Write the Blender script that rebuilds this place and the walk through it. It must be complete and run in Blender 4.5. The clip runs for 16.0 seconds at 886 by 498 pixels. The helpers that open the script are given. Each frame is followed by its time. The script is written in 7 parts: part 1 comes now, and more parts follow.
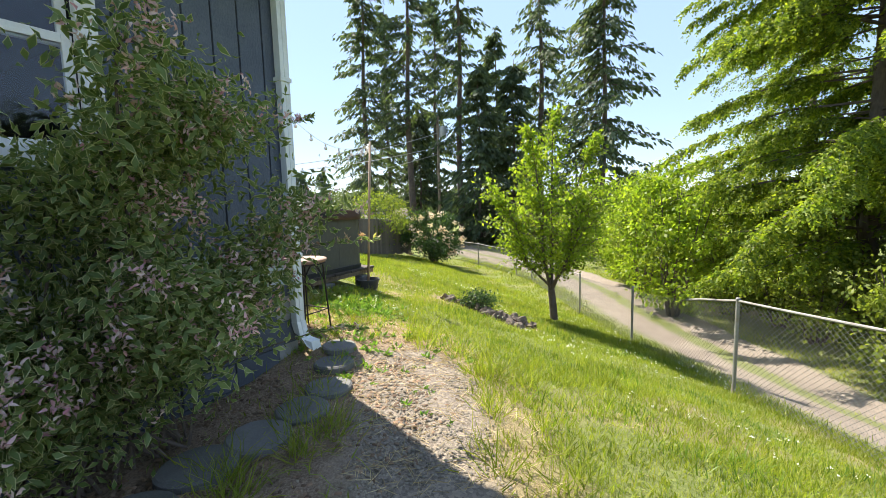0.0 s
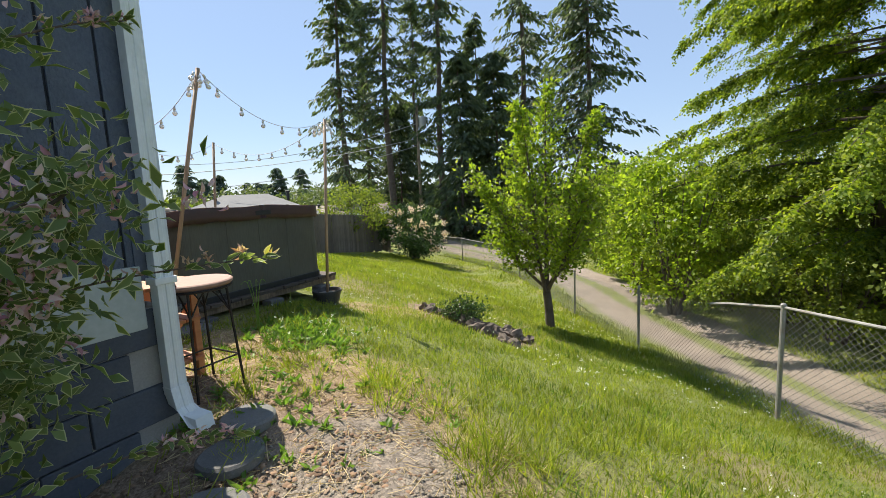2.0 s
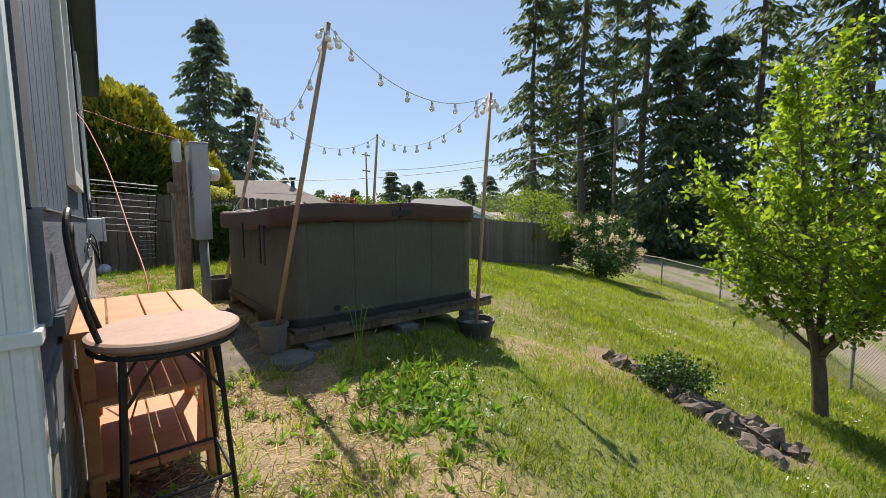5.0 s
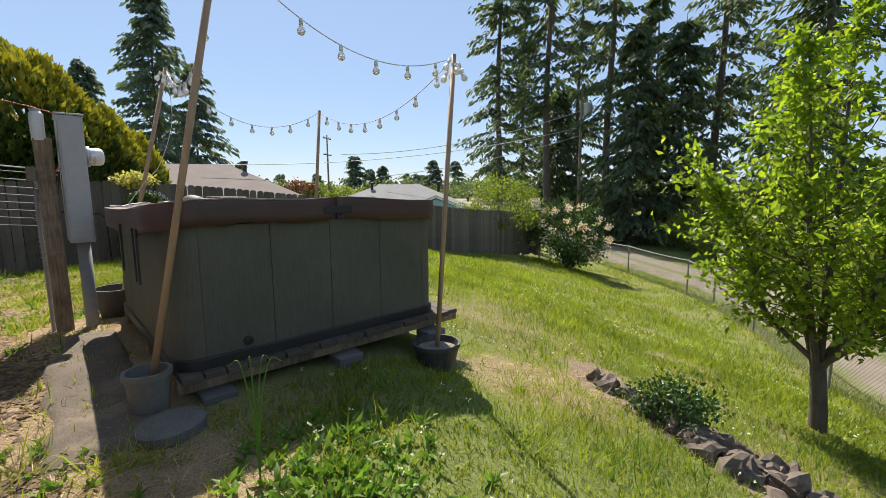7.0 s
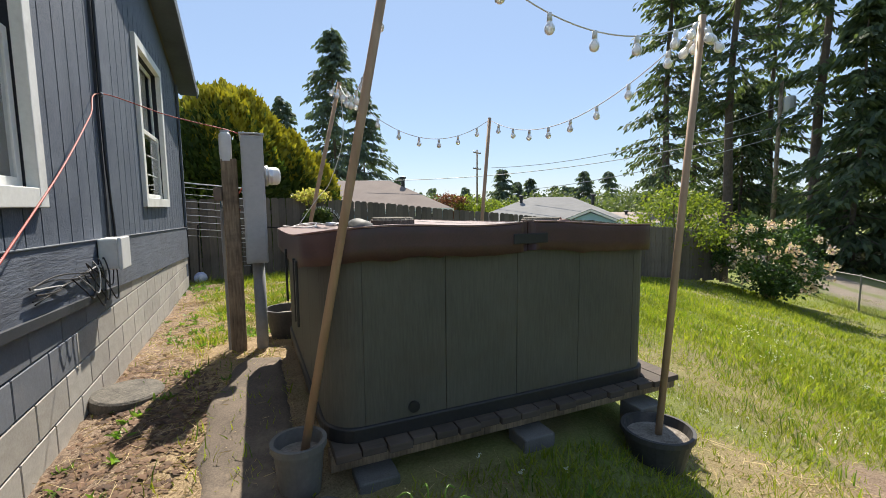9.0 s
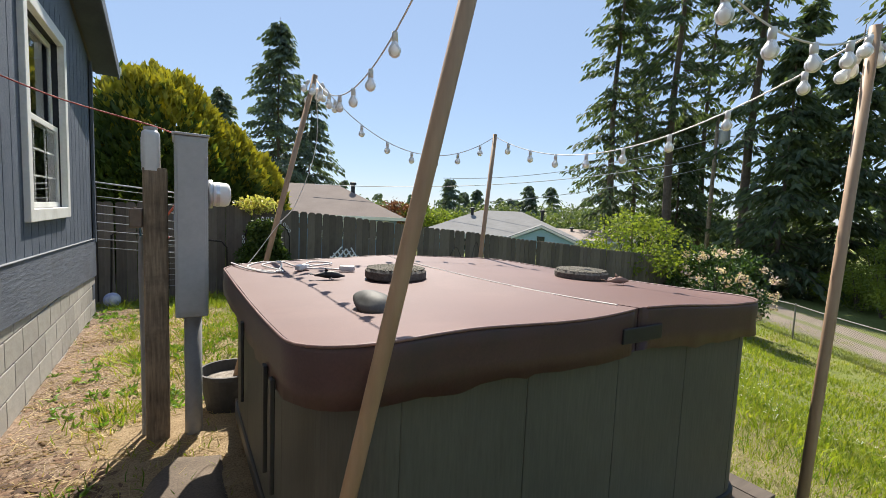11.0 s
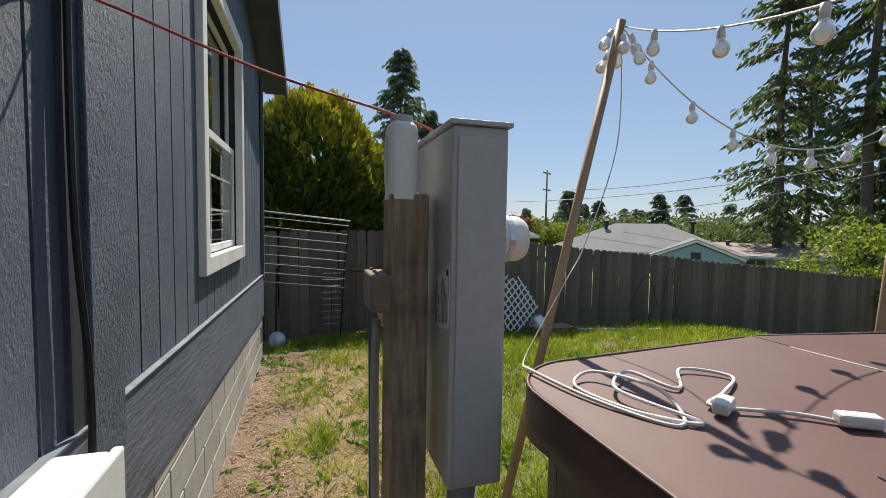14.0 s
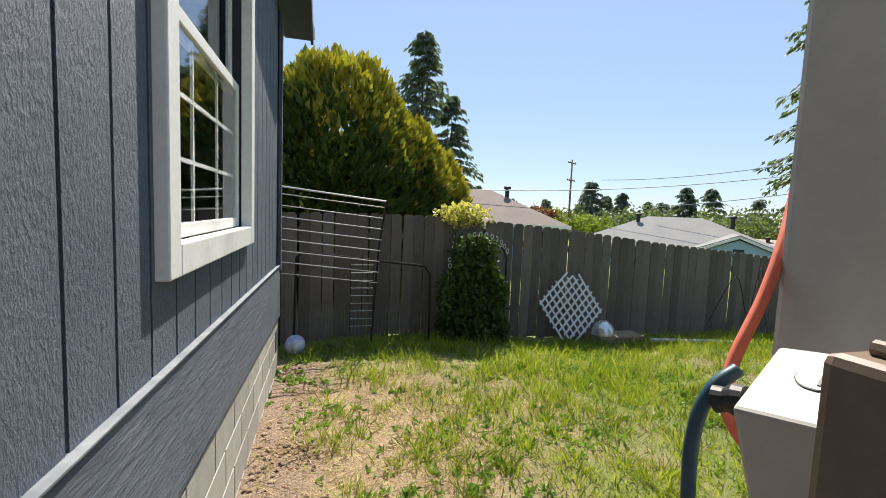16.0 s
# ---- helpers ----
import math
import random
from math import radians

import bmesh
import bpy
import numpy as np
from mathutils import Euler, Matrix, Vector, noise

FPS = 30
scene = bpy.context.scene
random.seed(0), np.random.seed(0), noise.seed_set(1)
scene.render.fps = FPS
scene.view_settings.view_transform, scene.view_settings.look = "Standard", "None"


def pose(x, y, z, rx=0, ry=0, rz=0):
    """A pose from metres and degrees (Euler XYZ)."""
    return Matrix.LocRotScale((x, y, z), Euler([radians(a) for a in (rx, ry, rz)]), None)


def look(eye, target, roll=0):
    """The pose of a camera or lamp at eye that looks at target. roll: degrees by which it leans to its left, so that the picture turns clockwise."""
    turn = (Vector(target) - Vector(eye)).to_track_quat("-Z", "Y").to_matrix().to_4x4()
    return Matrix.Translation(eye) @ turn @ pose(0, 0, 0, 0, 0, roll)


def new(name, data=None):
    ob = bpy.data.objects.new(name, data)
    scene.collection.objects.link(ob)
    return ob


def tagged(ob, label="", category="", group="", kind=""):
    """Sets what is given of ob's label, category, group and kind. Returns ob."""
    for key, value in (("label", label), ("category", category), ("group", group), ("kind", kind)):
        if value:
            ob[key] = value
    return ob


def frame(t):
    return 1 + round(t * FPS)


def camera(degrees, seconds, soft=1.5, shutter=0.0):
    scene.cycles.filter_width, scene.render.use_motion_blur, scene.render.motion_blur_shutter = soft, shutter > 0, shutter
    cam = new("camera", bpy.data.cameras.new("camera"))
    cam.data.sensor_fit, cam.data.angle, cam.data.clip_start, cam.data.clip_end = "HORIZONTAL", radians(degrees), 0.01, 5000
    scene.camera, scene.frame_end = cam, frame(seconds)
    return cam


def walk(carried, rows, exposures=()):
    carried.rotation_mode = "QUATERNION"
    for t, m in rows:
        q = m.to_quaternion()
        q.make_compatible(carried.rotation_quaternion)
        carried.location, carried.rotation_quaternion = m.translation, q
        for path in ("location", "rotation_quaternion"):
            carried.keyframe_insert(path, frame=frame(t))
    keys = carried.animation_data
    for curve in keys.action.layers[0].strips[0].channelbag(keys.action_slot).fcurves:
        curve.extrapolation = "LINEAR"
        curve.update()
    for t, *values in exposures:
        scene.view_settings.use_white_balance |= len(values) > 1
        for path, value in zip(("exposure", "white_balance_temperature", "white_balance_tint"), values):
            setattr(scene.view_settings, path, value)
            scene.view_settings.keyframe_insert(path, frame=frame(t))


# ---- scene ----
cam = camera(91.0, 16.0, soft=0.85)
PATH = [
    (0, (-2.525, -2.714, 1.448), (-0.807, -1.715, 1.221), -1.5),
    (0.5, (-2.204, -2.554, 1.448), (-0.442, -1.639, 1.209), -2.4),
    (1, (-1.87, -2.442, 1.417), (-0.094, -1.554, 1.173), -2.1),
    (1.5, (-1.588, -2.286, 1.397), (0.19, -1.405, 1.147), -2.1),
    (2, (-1.294, -2.127, 1.393), (0.456, -1.194, 1.135), -2.6),
    (2.5, (-0.972, -1.998, 1.374), (0.677, -0.888, 1.154), -2.1),
    (3, (-0.705, -1.813, 1.352), (0.849, -0.573, 1.136), -2.1),
    (3.5, (-0.473, -1.646, 1.332), (1.004, -0.313, 1.129), -2.1),
    (4, (-0.244, -1.507, 1.318), (1.058, 0.001, 1.139), -0.6),
    (4.2, (-0.171, -1.442, 1.307), (1.063, 0.122, 1.123), -0.6),
    (6.3, (0.593, -0.789, 1.347), (1.836, 0.762, 1.118), -0.7),
    (6.5, (0.654, -0.702, 1.366), (1.938, 0.812, 1.126), -0.6),
    (7, (0.803, -0.541, 1.377), (2.145, 0.917, 1.112), -0.4),
    (7.5, (0.932, -0.376, 1.393), (1.855, 1.379, 1.129), -1.6),
    (8, (0.958, -0.176, 1.393), (1.645, 1.684, 1.13), -1.2),
    (8.5, (0.976, 0.092, 1.436), (1.736, 1.931, 1.236), -1.2),
    (9, (1.009, 0.343, 1.434), (1.813, 2.164, 1.231), -0.6),
    (9.2, (1.032, 0.449, 1.444), (1.911, 2.235, 1.244), 0.2),
    (11.3, (0.975, 1.531, 1.66), (2.012, 3.233, 1.492), 2.4),
    (11.5, (0.961, 1.641, 1.663), (1.964, 3.364, 1.514), 3.1),
    (12, (0.841, 1.961, 1.696), (1.767, 3.73, 1.588), 1.5),
    (12.5, (0.747, 2.249, 1.729), (1.601, 4.055, 1.623), 1.0),
    (13, (0.719, 2.563, 1.75), (1.435, 4.428, 1.642), 1.6),
    (13.5, (0.668, 2.835, 1.745), (1.328, 4.72, 1.632), 1.7),
    (14, (0.581, 3.172, 1.749), (1.158, 5.083, 1.631), 0.9),
    (14.5, (0.564, 3.474, 1.732), (0.94, 5.435, 1.611), 0.6),
    (15, (0.549, 3.78, 1.717), (0.794, 5.761, 1.586), 1.5),
    (15.5, (0.489, 4.122, 1.686), (0.82, 6.089, 1.536), 1.7),
    (16, (0.464, 4.42, 1.666), (0.974, 6.347, 1.497), 2.3),
]
walk(cam, [(t, look(e, g, r)) for t, e, g, r in PATH],
     exposures=[(0.0, 1.45), (0.5, 1.35), (1.5, 1.05), (2.5, 0.8), (3.5, 0.55), (4.0, 0.65), (6.5, 0.8), (9.0, 0.9), (11.5, 0.8), (12.0, 0.58), (12.5, 0.5), (13.5, 0.42), (14.5, 0.6), (15.5, 1.0), (16.0, 0.95)])

# ---- sky and sun ----
SUN_WAY = Vector((0.35, 0.93, 1.25)).normalized()
world = bpy.data.worlds.new("sky")
scene.world = world
world.use_nodes = True
wn = world.node_tree.nodes
sky = wn.new("ShaderNodeTexSky")
sky.sky_type = "NISHITA"
sky.sun_disc = False
sky.sun_elevation = math.asin(SUN_WAY.z)
sky.sun_rotation = math.atan2(SUN_WAY.x, SUN_WAY.y)
sky.air_density = 1.0
sky.dust_density = 0.15
sky.ozone_density = 1.2
wn["Background"].inputs["Strength"].default_value = 0.076
haze = wn.new("ShaderNodeMix")
haze.data_type = "RGBA"
haze.inputs[0].default_value = 0.6
haze.inputs[7].default_value = (3.4, 4.6, 6.8, 1)
world.node_tree.links.new(sky.outputs["Color"], haze.inputs[6])
world.node_tree.links.new(haze.outputs[2], wn["Background"].inputs["Color"])
sun = new("sun", bpy.data.lights.new("sun", "SUN"))
sun.data.energy = 5.0
sun.data.angle = radians(0.53)
sun.data.color = (1.0, 0.92, 0.8)
sun.matrix_world = look((0, 0, 30), Vector((0, 0, 30)) - SUN_WAY)

# ---- materials ----
def nodes_of(name):
    m = bpy.data.materials.new(name)
    m.use_nodes = True
    return m, m.node_tree.nodes, m.node_tree.links, m.node_tree.nodes["Principled BSDF"]


def ramp_node(n, stops):
    r = n.new("ShaderNodeValToRGB")
    while len(r.color_ramp.elements) < len(stops):
        r.color_ramp.elements.new(0.5)
    for e, (p, c) in zip(r.color_ramp.elements, stops):
        e.position, e.color = p, (*c, 1)
    return r


def noise_node(n, l, scale, detail=4.0, rough=0.55, stretch=None, world_space=False):
    t = n.new("ShaderNodeTexNoise")
    t.inputs["Scale"].default_value = scale
    t.inputs["Detail"].default_value = detail
    t.inputs["Roughness"].default_value = rough
    c = n.new("ShaderNodeNewGeometry" if world_space else "ShaderNodeTexCoord")
    src = c.outputs["Position" if world_space else "Object"]
    if stretch:
        mp = n.new("ShaderNodeMapping")
        mp.inputs["Scale"].default_value = stretch
        l.new(src, mp.inputs["Vector"])
        src = mp.outputs["Vector"]
    l.new(src, t.inputs["Vector"])
    return t


def mix_node(n, l, fac, a, b, blend="MIX"):
    m = n.new("ShaderNodeMix")
    m.data_type, m.blend_type = "RGBA", blend
    for s, v in ((m.inputs[0], fac), (m.inputs[6], a), (m.inputs[7], b)):
        if isinstance(v, bpy.types.NodeSocket):
            l.new(v, s)
        elif isinstance(v, tuple):
            s.default_value = (*v, 1)
        else:
            s.default_value = v
    return m.outputs[2]


def surface(name, dark, light, rough=0.7, grain=30.0, blot=3.0, bump=0.3, depth=0.004, metal=0.0, stretch=None, stain=None, stain_amount=0.5,
            spec=0.5, vary=0.0, world_space=False):
    """Grain at one scale, blotches at another, relief, an optional stain colour, and a change of value from piece to piece."""
    m, n, l, b = nodes_of(name)
    fine = noise_node(n, l, grain, 6, 0.65, stretch, world_space)
    wide = noise_node(n, l, blot, 4, 0.55, None, world_space)
    r = ramp_node(n, [(0.3, dark), (0.7, light)])
    add = n.new("ShaderNodeMath")
    add.operation = "MULTIPLY_ADD"
    l.new(fine.outputs["Fac"], add.inputs[0])
    add.inputs[1].default_value = 0.55
    half = n.new("ShaderNodeMath")
    half.operation = "MULTIPLY"
    l.new(wide.outputs["Fac"], half.inputs[0])
    half.inputs[1].default_value = 0.45
    l.new(half.outputs[0], add.inputs[2])
    l.new(add.outputs[0], r.inputs["Fac"])
    col = r.outputs["Color"]
    if stain:
        sn = noise_node(n, l, blot * 0.7, 5, 0.7, None, world_space)
        sr = ramp_node(n, [(0.52, (0, 0, 0)), (0.68, (stain_amount,) * 3)])
        l.new(sn.outputs["Fac"], sr.inputs["Fac"])
        col = mix_node(n, l, sr.outputs["Color"], col, stain)
    if vary:
        oi = n.new("ShaderNodeObjectInfo")
        vr = ramp_node(n, [(0, (1 - vary,) * 3), (1, (1 + vary,) * 3)])
        l.new(oi.outputs["Random"], vr.inputs["Fac"])
        col = mix_node(n, l, 1.0, col, vr.outputs["Color"], "MULTIPLY")
    l.new(col, b.inputs["Base Color"])
    b.inputs["Roughness"].default_value = rough
    b.inputs["Metallic"].default_value = metal
    b.inputs["Specular IOR Level"].default_value = spec
    if bump:
        bp = n.new("ShaderNodeBump")
        bp.inputs["Strength"].default_value = bump
        bp.inputs["Distance"].default_value = depth
        l.new(add.outputs[0], bp.inputs["Height"])
        l.new(bp.outputs["Normal"], b.inputs["Normal"])
    return m


def leaf_material(name, colours, edge=None, rough=0.45, glow=0.35, edge_at=0.55, spec=0.4):
    """Leaves that differ from one to the next, let some light through, and may have a pale margin."""
    m, n, l, b = nodes_of(name)
    g = n.new("ShaderNodeNewGeometry")
    k = len(colours) - 1
    r = ramp_node(n, [(i / max(k, 1), c) for i, c in enumerate(colours)])
    l.new(g.outputs["Random Per Island"], r.inputs["Fac"])
    col = r.outputs["Color"]
    wide = noise_node(n, l, 1.2, 3)
    wr = ramp_node(n, [(0.3, (0.7, 0.72, 0.7)), (0.7, (1.2, 1.2, 1.1))])
    l.new(wide.outputs["Fac"], wr.inputs["Fac"])
    col = mix_node(n, l, 1.0, col, wr.outputs["Color"], "MULTIPLY")
    if edge:
        at = n.new("ShaderNodeAttribute")
        at.attribute_name = "margin"
        er = ramp_node(n, [(edge_at, (0, 0, 0)), (edge_at + 0.12, (1, 1, 1))])
        l.new(at.outputs["Fac"], er.inputs["Fac"])
        col = mix_node(n, l, er.outputs["Color"], col, edge)
    l.new(col, b.inputs["Base Color"])
    b.inputs["Roughness"].default_value = rough
    b.inputs["Specular IOR Level"].default_value = spec
    tr = n.new("ShaderNodeBsdfTranslucent")
    l.new(mix_node(n, l, 1.0, col, (1.25, 1.3, 0.6), "MULTIPLY"), tr.inputs["Color"])
    mx = n.new("ShaderNodeMixShader")
    mx.inputs[0].default_value = glow
    l.new(b.outputs[0], mx.inputs[1])
    l.new(tr.outputs[0], mx.inputs[2])
    l.new(mx.outputs[0], n["Material Output"].inputs["Surface"])
    return m


def glass_material(name, tint=(0.9, 0.95, 1.0), rough=0.02, clear=1.0):
    m, n, l, b = nodes_of(name)
    b.inputs["Base Color"].default_value = (*tint, 1)
    b.inputs["Roughness"].default_value = rough
    b.inputs["Transmission Weight"].default_value = clear
    b.inputs["IOR"].default_value = 1.45
    return m


SIDING = surface("painted siding", (0.055, 0.072, 0.105), (0.135, 0.16, 0.205), 0.6, 85, 2.5, 1.0, 0.02, stretch=(1, 1, 0.55), stain=(0.2, 0.22, 0.25), stain_amount=0.25)
GROOVE = surface("dark groove", (0.012, 0.014, 0.02), (0.03, 0.034, 0.045), 0.8, 30, 4, 0.2)
BAND = surface("painted skirt board", (0.075, 0.09, 0.125), (0.15, 0.17, 0.21), 0.7, 26, 2.0, 1.0, 0.012, stretch=(1, 0.25, 1.6), stain=(0.05, 0.05, 0.06), stain_amount=0.5)
BLOCK = surface("concrete block", (0.3, 0.28, 0.25), (0.46, 0.44, 0.4), 0.9, 70, 5, 0.6, 0.003, vary=0.12, stain=(0.2, 0.18, 0.15), stain_amount=0.45)
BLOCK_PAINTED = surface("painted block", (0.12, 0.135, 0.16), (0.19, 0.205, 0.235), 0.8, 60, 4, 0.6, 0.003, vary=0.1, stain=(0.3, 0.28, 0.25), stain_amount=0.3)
# Darker copy of the painted block: the south side's shade is in its colour.
BLOCK_SHADED = surface("painted block darkened for shade", (0.05, 0.06, 0.075), (0.095, 0.108, 0.13), 0.8, 60, 4, 0.6, 0.003, vary=0.1, stain=(0.14, 0.14, 0.13), stain_amount=0.3)
MORTAR = surface("mortar", (0.24, 0.23, 0.21), (0.36, 0.35, 0.32), 0.95, 90, 6, 0.6, 0.003)
WHITE_TRIM = surface("white trim paint", (0.66, 0.66, 0.63), (0.82, 0.82, 0.79), 0.5, 40, 3, 0.25, 0.002, stain=(0.4, 0.38, 0.34), stain_amount=0.35)
GUTTER = surface("white enamelled metal", (0.62, 0.66, 0.66), (0.76, 0.79, 0.78), 0.4, 25, 2.5, 0.15, 0.002, stain=(0.4, 0.42, 0.36), stain_amount=0.4)
DARK_TRIM = surface("dark trim", (0.02, 0.024, 0.032), (0.04, 0.046, 0.06), 0.6, 40, 3, 0.2)
SHINGLE = surface("asphalt shingle", (0.13, 0.12, 0.115), (0.24, 0.22, 0.21), 0.95, 60, 1.2, 0.6, 0.01)
SHINGLE_GREY = surface("grey shingle", (0.17, 0.17, 0.17), (0.26, 0.26, 0.255), 0.95, 40, 1.0, 0.5, 0.01)
# Dimness of the unlit room is put into this plaster colour.
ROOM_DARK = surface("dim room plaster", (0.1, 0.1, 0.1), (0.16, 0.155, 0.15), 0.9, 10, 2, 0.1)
GLASS = glass_material("window glass")
BULB_GLASS = glass_material("frosted bulb glass", (0.95, 0.94, 0.91), 0.35, 0.4)
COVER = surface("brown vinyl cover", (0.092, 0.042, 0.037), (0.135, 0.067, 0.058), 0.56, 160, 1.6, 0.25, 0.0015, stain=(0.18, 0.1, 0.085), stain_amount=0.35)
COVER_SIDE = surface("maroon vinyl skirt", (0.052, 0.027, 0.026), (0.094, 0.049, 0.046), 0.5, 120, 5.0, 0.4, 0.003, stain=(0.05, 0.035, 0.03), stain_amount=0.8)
PIPING = surface("worn vinyl piping", (0.12, 0.06, 0.055), (0.26, 0.17, 0.15), 0.5, 60, 9, 0.1)
CABINET = surface("weathered green-grey panel", (0.06, 0.059, 0.047), (0.118, 0.114, 0.09), 0.62, 18, 2.0, 0.35, 0.003, stretch=(6, 6, 0.5), stain=(0.085, 0.07, 0.05), stain_amount=0.4)
BLACK = surface("black plastic", (0.012, 0.012, 0.013), (0.028, 0.028, 0.03), 0.5, 60, 4, 0.2, 0.002)
POLE_WOOD = surface("bare pole wood", (0.3, 0.19, 0.11), (0.47, 0.32, 0.2), 0.6, 40, 5, 0.35, 0.002, stretch=(1, 1, 0.08))
OLD_WOOD = surface("weathered post wood", (0.06, 0.042, 0.027), (0.46, 0.35, 0.235), 0.85, 75, 5, 1.0, 0.012, stretch=(1, 1, 0.07), stain=(0.07, 0.05, 0.034), stain_amount=0.6)
FENCE_WOOD = surface("grey fence board", (0.1, 0.081, 0.066), (0.205, 0.17, 0.143), 0.9, 34, 3, 0.7, 0.004, stretch=(1, 1, 0.06), vary=0.25, stain=(0.07, 0.055, 0.045), stain_amount=0.6)
DECK_WOOD = surface("platform plank", (0.05, 0.04, 0.032), (0.12, 0.095, 0.075), 0.85, 30, 4, 0.6, 0.004, stretch=(0.1, 1, 1), vary=0.2)
RED_WOOD = surface("stained cedar", (0.36, 0.13, 0.05), (0.56, 0.24, 0.1), 0.55, 26, 4, 0.3, 0.002, stretch=(0.12, 1, 1), vary=0.08)
TABLE_TOP = surface("worn tan table top", (0.26, 0.155, 0.115), (0.38, 0.24, 0.185), 0.7, 40, 4, 0.2, 0.002, stain=(0.4, 0.24, 0.17), stain_amount=0.4)
IRON = surface("black iron", (0.015, 0.014, 0.014), (0.05, 0.04, 0.035), 0.5, 60, 8, 0.4, 0.002, metal=0.6)
GALV = surface("galvanised steel", (0.4, 0.41, 0.42), (0.6, 0.61, 0.62), 0.42, 30, 6, 0.2, 0.001, metal=0.85)
WIRE = surface("fence wire", (0.17, 0.17, 0.16), (0.27, 0.27, 0.26), 0.6, 30, 6, 0.0, metal=0.3)
FENCE_METAL = surface("dull weathered steel tube", (0.18, 0.17, 0.15), (0.34, 0.335, 0.32), 0.6, 30, 7, 0.2, 0.001, metal=0.3, stain=(0.2, 0.12, 0.07), stain_amount=0.4)
PANEL_GREY = surface("grey enamel box", (0.38, 0.385, 0.38), (0.48, 0.485, 0.48), 0.42, 30, 2, 0.12, 0.001, stain=(0.42, 0.42, 0.42), stain_amount=0.3)
CONDUIT = surface("grey plastic conduit", (0.24, 0.245, 0.25), (0.33, 0.335, 0.34), 0.5, 30, 4, 0.1, 0.001)
WHITE_PLASTIC = surface("white plastic", (0.68, 0.68, 0.66), (0.82, 0.82, 0.8), 0.4, 20, 3, 0.08, 0.001, stain=(0.55, 0.53, 0.48), stain_amount=0.4)
PAPER = surface("torn paper label", (0.45, 0.5, 0.52), (0.72, 0.76, 0.78), 0.8, 20, 14, 0.1)
POT = surface("dark pot plastic", (0.03, 0.03, 0.03), (0.065, 0.062, 0.06), 0.6, 40, 6, 0.2, 0.002, stain=(0.16, 0.14, 0.12), stain_amount=0.5)
BUCKET = surface("dull grey bucket", (0.12, 0.115, 0.105), (0.2, 0.195, 0.18), 0.6, 30, 5, 0.25, 0.002, stain=(0.07, 0.065, 0.06), stain_amount=0.5)
CONCRETE = surface("pale concrete", (0.34, 0.32, 0.29), (0.52, 0.49, 0.45), 0.95, 130, 8, 0.9, 0.006, stain=(0.22, 0.2, 0.17), stain_amount=0.5)
PAVER = surface("round paver concrete", (0.1, 0.1, 0.095), (0.2, 0.195, 0.185), 0.95, 120, 6, 0.8, 0.005, vary=0.15, stain=(0.07, 0.085, 0.05), stain_amount=0.5)
PEBBLED = surface("pebble-faced stone", (0.03, 0.028, 0.024), (0.2, 0.18, 0.15), 0.9, 60, 12, 1.0, 0.012)
ROCK = surface("lava rock", (0.06, 0.046, 0.036), (0.19, 0.152, 0.12), 0.95, 24, 5, 0.9, 0.01, vary=0.25)
SMOOTH_STONE = surface("smooth grey stone", (0.06, 0.062, 0.056), (0.13, 0.13, 0.12), 0.65, 60, 9, 0.4, 0.002)
BARK = surface("grey brown bark", (0.06, 0.045, 0.035), (0.16, 0.125, 0.1), 0.95, 22, 4, 1.0, 0.015, stretch=(1, 1, 0.25))
CORD_WHITE = surface("white cord", (0.6, 0.58, 0.56), (0.75, 0.73, 0.7), 0.5, 20, 4, 0)
CORD_RED = surface("red cord", (0.32, 0.05, 0.04), (0.45, 0.09, 0.07), 0.6, 20, 4, 0)
CORD_ORANGE = surface("orange cord", (0.62, 0.12, 0.07), (0.78, 0.2, 0.12), 0.5, 20, 4, 0)
HOSE_BLUE = surface("blue-green hose", (0.02, 0.06, 0.09), (0.04, 0.1, 0.14), 0.4, 20, 4, 0)
CABLE_BLACK = surface("black cable", (0.01, 0.01, 0.011), (0.02, 0.02, 0.022), 0.5, 20, 4, 0)
CABLE_PALE = surface("pale overhead cable", (0.3, 0.3, 0.3), (0.4, 0.4, 0.4), 0.6, 20, 4, 0)
BLUE_WALL = surface("blue-grey house wall", (0.14, 0.21, 0.3), (0.2, 0.28, 0.38), 0.8, 10, 1, 0.1)
PALE_WALL = surface("pale house wall", (0.5, 0.5, 0.48), (0.62, 0.62, 0.6), 0.8, 10, 1, 0.1)
DARK_PANE = surface("dark window pane", (0.02, 0.03, 0.04), (0.04, 0.05, 0.06), 0.1, 5, 1, 0)
SILVER = surface("bare aluminium", (0.55, 0.56, 0.58), (0.7, 0.71, 0.72), 0.3, 30, 5, 0.1, 0.001, metal=0.9)
SOIL = surface("potting soil", (0.09, 0.07, 0.05), (0.42, 0.38, 0.33), 0.95, 45, 9, 1.0, 0.02)
LATTICE = surface("white lattice", (0.62, 0.64, 0.66), (0.78, 0.79, 0.8), 0.6, 20, 4, 0.1)
STRAW = leaf_material("dry straw", [(0.42, 0.31, 0.17), (0.58, 0.46, 0.28), (0.34, 0.24, 0.13)], rough=0.8, glow=0.15)
GRASS = leaf_material("grass blade", [(0.16, 0.225, 0.023), (0.245, 0.305, 0.032), (0.35, 0.36, 0.058), (0.185, 0.255, 0.028)], rough=0.5, glow=0.5)
DRY_GRASS = leaf_material("yellowing grass", [(0.42, 0.33, 0.15), (0.3, 0.28, 0.1), (0.5, 0.4, 0.22)], rough=0.7, glow=0.3)
WEED = leaf_material("broad weed leaf", [(0.1, 0.2, 0.035), (0.15, 0.26, 0.05), (0.2, 0.31, 0.07)], rough=0.45, glow=0.45)
